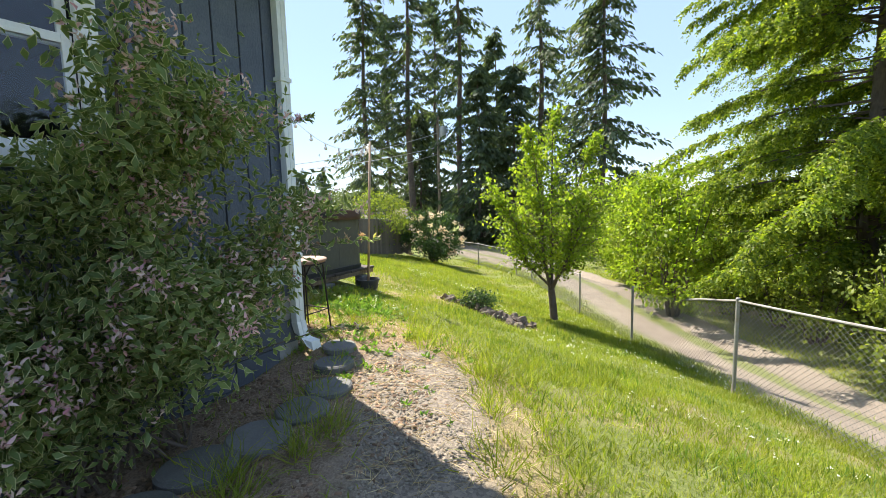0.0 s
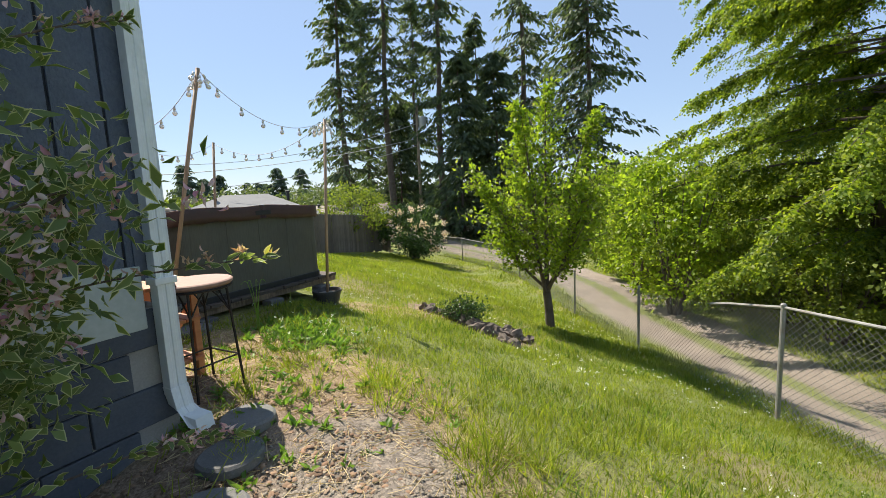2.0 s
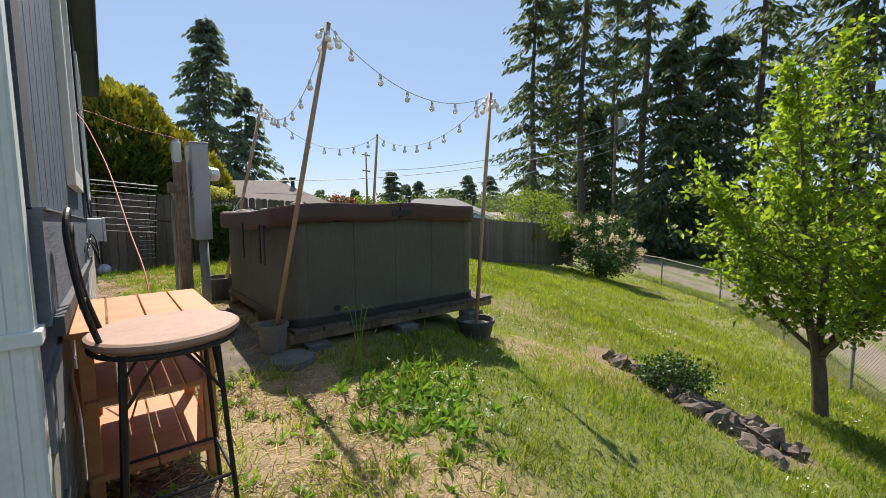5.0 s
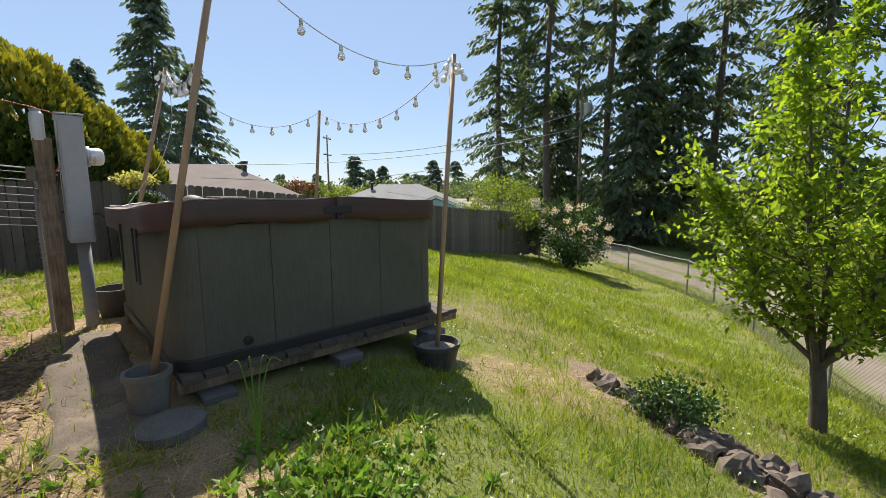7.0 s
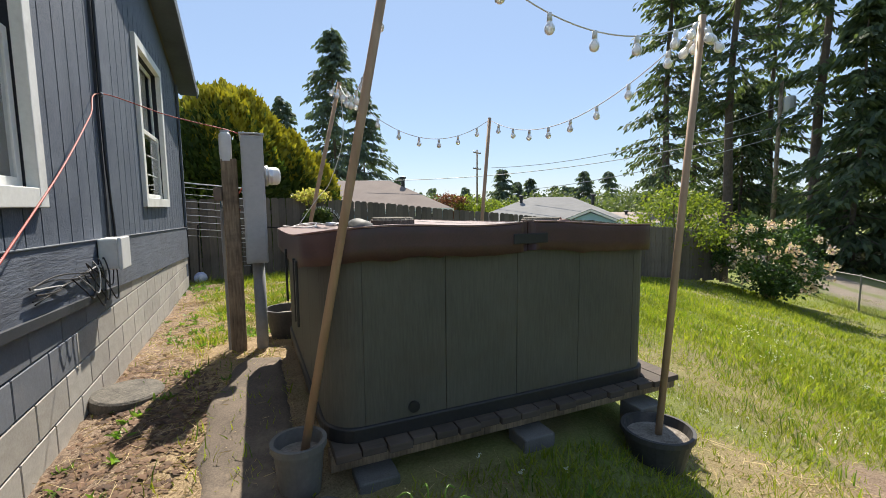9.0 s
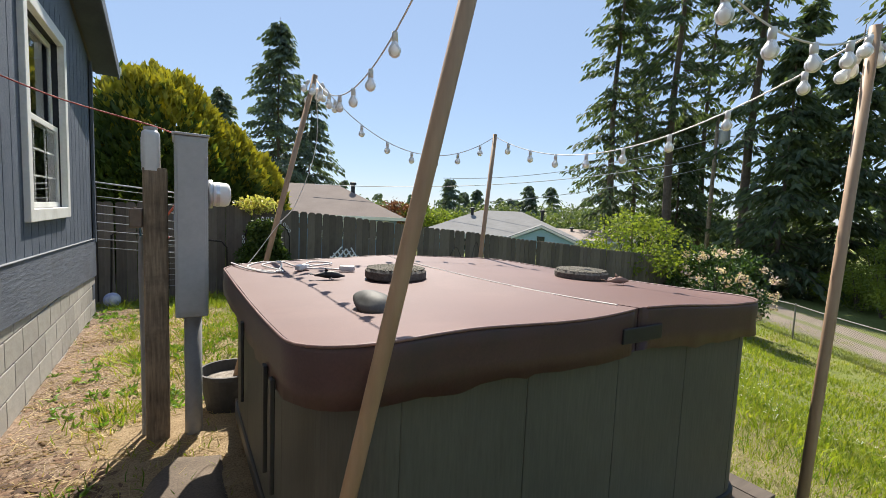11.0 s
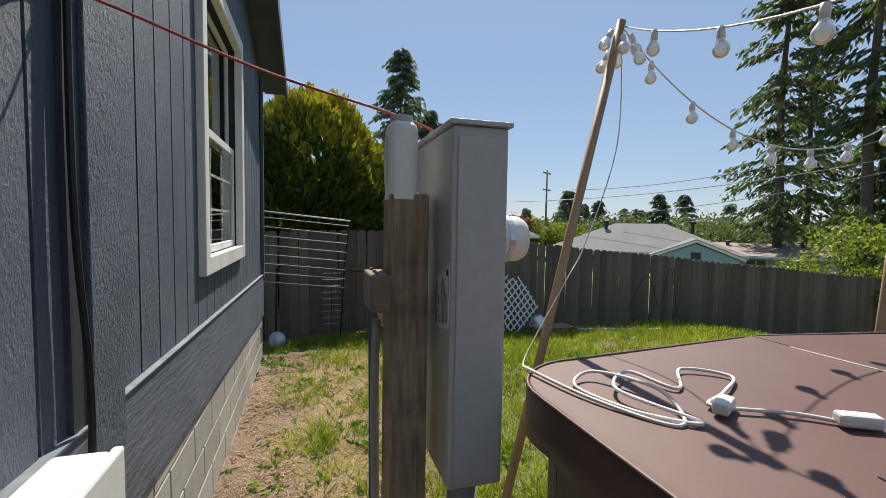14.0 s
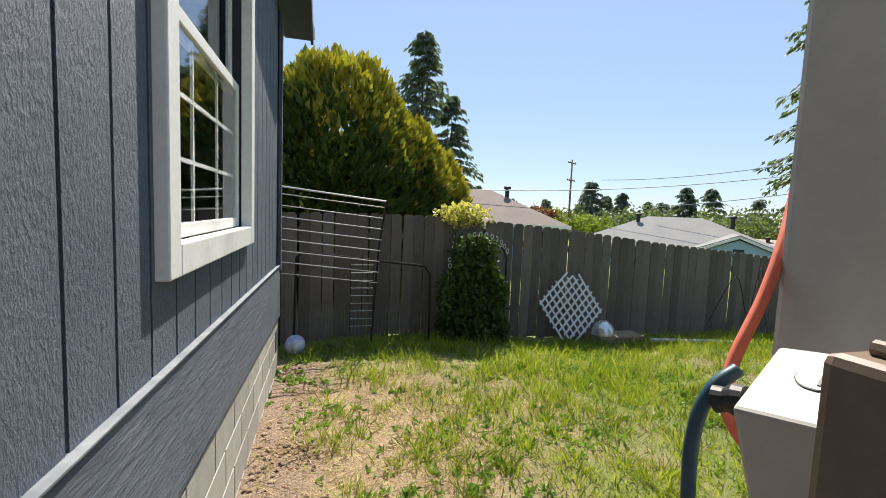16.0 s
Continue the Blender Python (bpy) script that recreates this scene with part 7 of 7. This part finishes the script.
# ---- golden arborvitae behind the fence ----
def mound(parts_, label, seed):
    rng = np.random.default_rng(seed)
    x0, y0 = parts_[0][:2]
    ob = thing("arborvitae", label, "shrub", at=(x0, y0, lz(x0, y0)))
    part("trunk", tube_bm([(0, 0, -0.1), (0, 0, 2.5)], 0.12, 8), BARK, ob)
    for tone in ("green", "gold"):
        at_all, way_all = [], []
        for x, y, r, top in parts_:
            n = int(17000 * r * top / 9)
            d = ball_points(n, rng)
            h = top / 2
            lump = 1 + 0.07 * np.sin(9 * d[:, 0] + 5 * d[:, 2]) * np.cos(8 * d[:, 1] + 3 * d[:, 2])
            p = d * np.array([r, r, h]) * (lump * (0.93 + 0.1 * rng.random(n)))[:, None] + np.array([x - x0, y - y0, h])
            p[:, 2] = np.where(d[:, 2] < 0, np.maximum(p[:, 2], 0.1), p[:, 2])
            # Real gold tips, plus sunlight in the colour: sun-facing leaves gold, others dark green.
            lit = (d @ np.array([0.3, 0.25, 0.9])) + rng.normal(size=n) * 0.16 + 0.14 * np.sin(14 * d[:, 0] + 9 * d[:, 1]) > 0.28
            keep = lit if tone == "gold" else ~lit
            at_all.append(p[keep])
            way_all.append(d[keep] * 0.8 + np.array([0, 0, 0.7]) + rng.normal(size=(keep.sum(), 3)) * 0.3)
        at, way = np.concatenate(at_all), np.concatenate(way_all)
        n = len(at)
        foliage("sunward_gold" if tone == "gold" else "crown", at, way, 0.17 + 0.1 * rng.random(n), 0.085 + 0.05 * rng.random(n), GOLD_LEAF if tone == "gold" else GREEN_LEAF, ob, "golden tips gathered on the sun-facing side" if tone == "gold" else "")
    return ob


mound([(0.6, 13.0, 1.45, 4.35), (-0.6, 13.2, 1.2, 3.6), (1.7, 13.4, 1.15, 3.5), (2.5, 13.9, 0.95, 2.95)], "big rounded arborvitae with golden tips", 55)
brng = np.random.default_rng(60)
for i in range(10):
    d = Vector((0.18 + 0.055 * i, 1.0, 0)).normalized()
    dist = 48 + 20 * brng.random()
    shrub(0.5 + d.x * dist, 4.5 + d.y * dist, 5.5, 3.2 + 1.8 * brng.random(), 500 + i, 1500, RUSSET if i in (3, 6) else WOODS_LEAF, "distant green garden shrub behind the fence" if i not in (3, 6) else "distant russet-leaved shrub behind the fence", 0.4, z=-1.4)
for i in range(26):
    a = radians(16 + i * 1.9 + brng.random())
    dist = 78 + 24 * brng.random()
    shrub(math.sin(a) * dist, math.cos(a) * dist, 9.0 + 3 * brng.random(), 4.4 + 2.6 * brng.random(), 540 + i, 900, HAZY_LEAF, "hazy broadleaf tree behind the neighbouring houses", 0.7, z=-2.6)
for i in range(26):
    a = radians(-8 + i * 4.4)
    dist = 120 + 30 * brng.random()
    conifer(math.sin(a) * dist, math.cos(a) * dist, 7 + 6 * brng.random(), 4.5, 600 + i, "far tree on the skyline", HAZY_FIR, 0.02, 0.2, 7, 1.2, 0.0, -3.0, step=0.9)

# ---- variegated bush by the shaded wall ----
def weigela():
    rng = np.random.default_rng(71)
    ob = thing("flowering_bush", "variegated flowering bush with pink blossoms against the wall", "bush", at=(-1.62, -0.1, lz(-1.62, -0.1)))
    base = np.array(ob.location)
    stems, tips = bmesh.new(), []
    for k in range(34):
        a = rng.random() * 2 * math.pi
        top = np.array([rng.uniform(-1.1, 0.95), rng.uniform(-0.72, 0.1), rng.uniform(0.55, 2.05)])
        top[2] *= 1.0 - 0.28 * abs(top[0] / 1.2) ** 2
        start = np.array([rng.uniform(-0.5, 0.45), rng.uniform(-0.15, 0.12), 0.0])
        mid = start * 0.4 + top * 0.55 + np.array([0, 0, 0.25])
        pts = spline([tuple(start), tuple(mid), tuple(top), tuple(top + np.array([0.16 * math.cos(a), -0.12, -0.03]))], 6)
        tube_bm(pts, 0.009, 5, stems, 0.003)
        for i in range(3, len(pts) - 1):
            tips.append((np.array(pts[i]), np.array(pts[i + 1] - pts[i])))
    reach_out = []
    for (a, b, c) in (((0.55, -0.3, 1.02), (0.95, -0.52, 1.12), (1.38, -0.745, 1.195 - base[2])), ((0.5, -0.3, 0.5), (0.95, -0.6, 0.6), (1.2, -0.78, 0.58)), ((0.4, -0.2, 1.5), (0.95, -0.36, 1.85), (1.2, -0.42, 1.95))):
        pts = spline([a, b, c], 9)
        tube_bm(pts, 0.005, 5, stems, 0.002)
        reach_out.append(pts)
    part("stem", stems, BARK, ob)
    n = 30000
    pick = rng.integers(0, len(tips), n)
    at = np.array([tips[i][0] for i in pick]) + rng.normal(size=(n, 3)) * 0.105
    way = unit(np.array([tips[i][1] for i in pick])) * 0.5 + rng.normal(size=(n, 3)) * 0.7 + np.array([0, -0.15, -0.1])
    at[:, 1] = np.minimum(at[:, 1], 0.22)
    at[:, 2] = np.maximum(at[:, 2], 0.03)
    foliage("foliage", at, way, 0.042 + 0.036 * rng.random(n), 0.019 + 0.01 * rng.random(n), VARIEGATED, ob, "green leaves with cream margins", 0.2, 0.2)
    front = [i for i, t in enumerate(tips) if t[0][1] < -0.22]
    pick = np.array(front)[rng.integers(0, len(front), 380)]
    c = np.array([tips[i][0] for i in pick]) + rng.normal(size=(380, 3)) * 0.07 + np.array([0.0, -0.08, 0.03])
    at = (c[:, None, :] + rng.normal(size=(380, 12, 3)) * 0.024).reshape(-1, 3)
    foliage("blossom", at, rng.normal(size=at.shape), 0.03, 0.014, PINK, ob, "pink trumpet blossoms", 0.5, 0.3, True)
    for b, pts in enumerate(reach_out):
        p = np.array([tuple(q) for q in pts])[2:]
        d = unit(np.gradient(p, axis=0))
        side = unit(np.cross(d, [0, 0, 1.0]))
        i = np.repeat(np.arange(len(p)), 4)
        sgn = np.tile([1.0, -1.0, 0.6, -0.6], len(p))[:, None]
        foliage("foliage", p[i] + rng.normal(size=(len(i), 3)) * 0.006, d[i] * 0.7 + side[i] * sgn + rng.normal(size=(len(i), 3)) * 0.3 + np.array([0, 0, 0.1]), 0.038 + 0.022 * rng.random(len(i)), 0.019, VARIEGATED, ob, "green leaves with cream margins", fine=True)
        i = rng.integers(len(p) // 2, len(p) - 1, 7)
        c = p[i] + rng.normal(size=(7, 3)) * 0.01 + np.array([0, 0, 0.014])
        at = (c[:, None, :] + rng.normal(size=(7, 6, 3)) * 0.006).reshape(-1, 3)
        foliage("blossom", at, rng.normal(size=at.shape) + np.array([0.2, 0, 0.5]), 0.026, 0.011, PINK if b else FADED_PINK, ob, "faded pink trumpet blossoms", 0.5, 0.3, True)
    tip = np.array(tuple(reach_out[0][-1]))
    at = np.tile(tip, (4, 1)) + rng.normal(size=(4, 3)) * 0.004
    foliage("yellow_growth", at, np.array([[0.7, 0.2, 0.9], [0.9, 0.4, 0.15], [0.5, -0.5, 0.25], [0.9, 0.0, 0.5]]), 0.052, 0.024, YELLOW_LEAF, ob, "yellow-green young leaves", fine=True)
    return ob


weigela()

# ---- lawn ----
def scatter(n, x0, x1, y0, y1, keep):
    p = RNG.random((n, 2)) * np.array([x1 - x0, y1 - y0]) + np.array([x0, y0])
    w = keep(p[:, 0], p[:, 1])
    return p[RNG.random(n) < w]


def free(x, y):
    """Ground on which grass can stand."""
    ok = ~((x < 0.03) & (y > SOUTH - 0.02) & (y < HY + 0.02)) & ~((x > 1.2) & (x < 3.6) & (y > 2.15) & (y < 4.6)) & (y < FENCE_LINE - 0.05)
    ok &= ~((np.abs(x - 0.88) < 0.25) & (np.abs(y - 4.62) < 0.2))
    return ok


def green(x, y):
    gr, dr, ba = masks(x, y)
    s = (x - 4.93) * 0.55 - (y + 3.44) * 0.84
    return free(x, y) * (1 - gr) ** 2 * (1 - 0.9 * dr) * (1 - 0.93 * ba) * (s < 0.35)


def grass(name, pts, lo, hi, width, material, label, lean=0.35):
    n = len(pts)
    at = np.column_stack([pts, land(pts[:, 0], pts[:, 1]) - 0.01])
    tall = (0.75 + 0.35 * patchy(pts[:, 0], pts[:, 1], 1.4, 0.7))
    way = np.column_stack([RNG.normal(size=(n, 2)) * lean, np.ones(n)])
    v, f = blade_arrays(at, way, (lo + (hi - lo) * RNG.random(n)) * tall, width * (0.7 + 0.6 * RNG.random(n)), 0.45)
    return tagged(raw(name, v, f, material), label, "grass", kind="stuff")


grass("grass", scatter(260000, -3.5, 9.0, -5.0, 6.0, green), 0.05, 0.13, 0.007, GRASS, "green lawn grass, uneven and lush")
grass("grass", scatter(52000, -0.5, 7.5, 5.0, 10.1, lambda x, y: green(x, y) * np.clip(0.55 + 0.6 * patchy(x, y, 1.9, 1.5), 0.12, 1)), 0.05, 0.14, 0.008, GRASS, "green lawn grass by the board fence")
grass("grass", scatter(66000, 6.0, 22.0, -2.0, 10.0, lambda x, y: green(x, y) * 0.9), 0.08, 0.18, 0.018, GRASS, "green lawn grass on the far bank")
grass("grass", scatter(90000, -3.0, 9.0, -5.0, 9.8, lambda x, y: green(x, y) * np.clip(patchy(x, y, 2.7, 4.0) * 1.6 - 0.25, 0, 1)), 0.1, 0.2, 0.008, DEEP_GRASS, "taller deep green grass tufts", 0.3)
def lane_side(x, y):
    d = line_away(x, y, LANE) + 0.12 * patchy(x, y, 2.0)
    return np.where(d < 0.26, 0.55, 0.0) + np.where((d > 1.25) & (d < 2.2), 0.5, 0.0)


grass("grass", scatter(150000, 0.0, 22.0, -8.0, 6.0, lane_side), 0.1, 0.2, 0.012, GRASS, "grass along the lane's verges and middle")
grass("dry_grass", scatter(60000, 0.0, 22.0, -8.0, 6.0, lambda x, y: 0.6 * lane_side(x, y)), 0.08, 0.16, 0.012, DRY_GRASS, "dry grass along the lane's verges", 0.7)
grass("dry_grass", scatter(90000, -3.5, 9.0, -5.0, 10.0, lambda x, y: free(x, y) * np.clip(masks(x, y)[1] * 0.6 + 0.1, 0, 1) * (1 - masks(x, y)[0]) * (1 - 0.6 * masks(x, y)[2])), 0.03, 0.09, 0.005, DRY_GRASS, "yellow dry grass among the green", 1.0)
sp = scatter(70000, -1.0, 5.5, -2.5, 9.0, lambda x, y: np.clip(masks(x, y)[1] - 0.25, 0, 1) * free(x, y))
at = np.column_stack([sp, land(sp[:, 0], sp[:, 1]) + 0.008])
v, f = blade_arrays(at, np.column_stack([RNG.normal(size=(len(sp), 2)), RNG.normal(size=len(sp)) * 0.08]), 0.06 + 0.12 * RNG.random(len(sp)), 0.0042, 0.1)
tagged(raw("straw", v, f, STRAW), "pale dry straw strewn over the ground", "straw", kind="stuff")


def clumps(name, centres, blades, spread, lo, hi, width, material, label, lean=0.45):
    """Bunches of blades that lean outward from their centres."""
    n = len(centres) * blades
    big = np.repeat(0.5 + 0.9 * RNG.random(len(centres)), blades)
    off = RNG.normal(size=(n, 2)) * spread * big[:, None]
    p = np.repeat(centres, blades, 0) + off
    keep = free(p[:, 0], p[:, 1])
    p, off, big = p[keep], off[keep], big[keep]
    at = np.column_stack([p, land(p[:, 0], p[:, 1]) - 0.01])
    way = np.column_stack([off / spread * 0.3 + RNG.normal(size=off.shape) * lean, np.ones(len(p))])
    v, f = blade_arrays(at, way, (lo + (hi - lo) * RNG.random(len(p))) * big, width * (0.7 + 0.6 * RNG.random(len(p))), 0.5)
    return tagged(raw(name, v, f, material), label, "grass", kind="stuff")


def yard(x, y):
    return free(x, y) * (1 - masks(x, y)[2]) * np.clip(0.25 + 0.9 * smooth(0.6, 2.0, x + 0.35 * patchy(x, y, 1.5)), 0, 1)


def trodden(x, y):
    gr, dr, ba = masks(x, y)
    return free(x, y) * np.clip(dr + 0.35, 0, 1) * (1 - gr) * (1 - 0.6 * ba)


clumps("grass_tufts", scatter(900, -0.2, 6.0, 4.9, 9.6, yard), 34, 0.05, 0.07, 0.17, 0.007, GRASS, "bright grass tufts in the thin back lawn")
clumps("grass_tufts", scatter(480, -0.2, 6.0, 4.9, 9.6, lambda x, y: yard(x, y) * np.clip(patchy(x, y, 2.2, 5.0) + 0.3, 0, 1)), 30, 0.06, 0.05, 0.12, 0.012, DEEP_GRASS, "deep green weedy tufts in the back lawn", 0.8)
clumps("grass_tufts", scatter(230, -1.0, 4.5, -2.2, 2.2, trodden), 34, 0.045, 0.06, 0.17, 0.006, GRASS, "grass tufts growing through the dry straw")
clumps("grass_tufts", scatter(170, -2.6, 1.2, -3.4, -0.2, lambda x, y: (line_away(x, y, GRAVEL_WAY) > 0.45) * (line_away(x, y, GRAVEL_WAY) < 0.95) * free(x, y)), 46, 0.055, 0.1, 0.26, 0.006, GRASS, "long grass tufts along the gravel path")


def chips(name, pts, size, material, label, flat=0.5):
    n = len(pts)
    base = np.array([[1, 1, -0.6], [-1, 1, -0.6], [-1, -1, -0.6], [1, -1, -0.6], [0.7, 0.6, 0.6], [-0.6, 0.7, 0.6], [-0.7, -0.6, 0.6], [0.6, -0.7, 0.6]])
    fc = np.array([[4, 5, 6, 7], [0, 4, 7, 3], [1, 5, 4, 0], [2, 6, 5, 1], [3, 7, 6, 2]])
    s = size * (0.4 + 0.9 * RNG.random((n, 1, 1))) * (0.7 + 0.6 * RNG.random((n, 8, 3)))
    a = RNG.random(n) * 6.28
    v = base[None] * s * np.array([1, 0.7, flat])
    x = v[..., 0] * np.cos(a)[:, None] - v[..., 1] * np.sin(a)[:, None]
    y = v[..., 0] * np.sin(a)[:, None] + v[..., 1] * np.cos(a)[:, None]
    z = v[..., 2] + x * (RNG.normal(size=(n, 1)) * 0.25) + land(pts[:, 0], pts[:, 1])[:, None] + size * 0.35
    w = np.stack([x + pts[:, :1], y + pts[:, 1:], z], -1).reshape(-1, 3)
    f = ((np.arange(n) * 8)[:, None, None] + fc[None]).reshape(-1, 4)
    return tagged(raw(name, w, f, material), label, "gravel" if "gravel" in name else "mulch", kind="stuff")


chips("gravel", scatter(42000, -4.0, 1.6, -4.0, 0.6, lambda x, y: masks(x, y)[0]), 0.009, GRAVEL, "grey and tan path gravel")
chips("leaf_litter", scatter(5200, 0.0, 0.75, 1.6, 4.6, lambda x, y: np.clip(0.9 - np.abs(x - 0.25) * 1.6 + 0.5 * patchy(x, y, 4.0), 0, 1) * free(x, y)), 0.021, LITTER, "brown curled dead leaves along the wall", 0.1)
chips("bark_mulch", scatter(26000, -3.0, 1.0, -1.6, 9.0, lambda x, y: masks(x, y)[2] * free(x, y)), 0.014, MULCH, "brown bark mulch and dry leaves along the wall", 0.3)


def rosette(x, y, n, length, seed, label, spread=0.25, material=None, name="weed", up=0.5):
    rng = np.random.default_rng(seed)
    ob = thing(name, label, "weed", "weeds", at=(x, y, lz(x, y)))
    c = rng.normal(size=(max(n // 7, 1), 2)) * spread
    i = rng.integers(0, len(c), n)
    at = np.column_stack([c[i], land(c[i][:, 0] + x, c[i][:, 1] + y) - lz(x, y)]) + rng.normal(size=(n, 3)) * np.array([0.015, 0.015, 0.004])
    a = rng.random(n) * 6.28
    way = np.column_stack([np.cos(a), np.sin(a), up + rng.random(n) * 0.7])
    foliage("foliage", at, way, length * 0.75 * (0.6 + 0.7 * rng.random(n)), length * 0.27, material or WEED, ob, fold=0.15, curl=0.35, fine=True)
    return ob


for i, (x, y, n, L, sp_) in enumerate(((1.75, 1.15, 420, 0.13, 0.3), (1.45, 0.85, 200, 0.13, 0.22), (0.35, -0.15, 120, 0.1, 0.15), (0.55, 0.1, 90, 0.1, 0.1), (0.15, 0.05, 90, 0.09, 0.12), (0.9, -0.7, 60, 0.08, 0.15), (1.4, -0.35, 70, 0.09, 0.15),
                                       (0.35, 3.6, 90, 0.09, 0.15), (0.55, 5.2, 90, 0.08, 0.2), (0.3, 6.1, 70, 0.08, 0.15), (0.7, 6.6, 90, 0.08, 0.25), (1.5, 6.4, 150, 0.08, 0.35), (1.2, 7.3, 120, 0.08, 0.3), (2.2, 7.2, 160, 0.08, 0.4), (0.35, 7.9, 90, 0.08, 0.2),
                                       (0.2, 8.7, 120, 0.1, 0.2), (0.1, 2.5, 60, 0.08, 0.1), (0.5, 2.1, 80, 0.1, 0.12), (0.75, 1.2, 80, 0.1, 0.15), (-0.2, -0.9, 50, 0.07, 0.12), (3.2, 7.8, 120, 0.08, 0.4), (0.6, 9.3, 120, 0.1, 0.35))):
    rosette(x, y, int(n * 1.4), L * 0.85, 700 + i, "clump of broad-leaved green weeds")
wd = np.random.default_rng(811)
for k in range(46):
    x, y = wd.uniform(0.35, 4.6), wd.uniform(5.0, 9.4)
    rosette(x, y, int(wd.integers(30, 130)), wd.uniform(0.055, 0.09), 830 + k, "low broad-leaved weeds in the back lawn", wd.uniform(0.06, 0.22))
tall = thing("tall_weed", "tall drooping grass stalks going to seed", "weed", "weeds", at=(1.41, 1.33, lz(1.41, 1.33)))
for k in range(4):
    a = 0.7 * k
    part("stalk", tube_bm(spline([(0, 0, 0), (0.02 * math.cos(a), 0.02 * math.sin(a), 0.3), (0.07 * math.cos(a), 0.07 * math.sin(a), 0.52), (0.13 * math.cos(a), 0.13 * math.sin(a), 0.5)], 6), 0.004, 5, None, 0.002), WEED, tall)
sh = shrub(4.62, 0.72, 0.62, 0.42, 800, 1500, RHODO_LEAF, "low round evergreen shrub in the rock bed", 0.045, "bed_shrub")
fp = scatter(5200, 1.5, 9.0, -4.2, 5.0, lambda x, y: green(x, y) * np.clip(patchy(x, y, 1.7, 3.0) - 0.1, 0, 1))
at = np.column_stack([fp, land(fp[:, 0], fp[:, 1]) + 0.07 + 0.03 * RNG.random(len(fp))])
at = (at[:, None, :] + RNG.normal(size=(len(at), 4, 3)) * 0.006).reshape(-1, 3)
v, f, mg2 = leaf_arrays(at, RNG.normal(size=at.shape) + np.array([0, 0, 1.0]), 0.016, 0.013)
tagged(raw("clover_flowers", v, f, WHITE_PETAL), "small white clover flowers in the lawn", "flower", kind="stuff")

# ---- foundation blocks ----
def block_mesh(w, h, material):
    bm = box_bm((0, 0, 0), (w, 0.03, h), 0.004, None, None, 1)
    mesh = bpy.data.meshes.new("block")
    bm.to_mesh(mesh)
    bm.free()
    mesh.materials.append(material)
    return mesh


bare_block, grey_block, shaded_block = block_mesh(0.39, 0.19, BLOCK), block_mesh(0.39, 0.19, BLOCK_PAINTED), block_mesh(0.39, 0.19, BLOCK_SHADED)
for course in range(5):
    z = BAND_LOW - 0.2 * (course + 1) + 0.005
    y = SOUTH + 0.02 - 0.2 * (course % 2)
    while y < HY:
        if y > SOUTH - 0.01 and y + 0.39 < HY + 0.02:
            painted = y < 4.3 - 0.9 * course
            ob = new("block", grey_block if painted else bare_block)
            ob.parent = foundation
            ob.matrix_basis = Matrix.Translation((0.0, y + 0.39, z)) @ Matrix.Rotation(radians(-90), 4, "Z") @ Matrix.Translation((0, -0.028, 0))
        y += 0.4
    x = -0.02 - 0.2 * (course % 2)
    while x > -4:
        ob = new("block", shaded_block)
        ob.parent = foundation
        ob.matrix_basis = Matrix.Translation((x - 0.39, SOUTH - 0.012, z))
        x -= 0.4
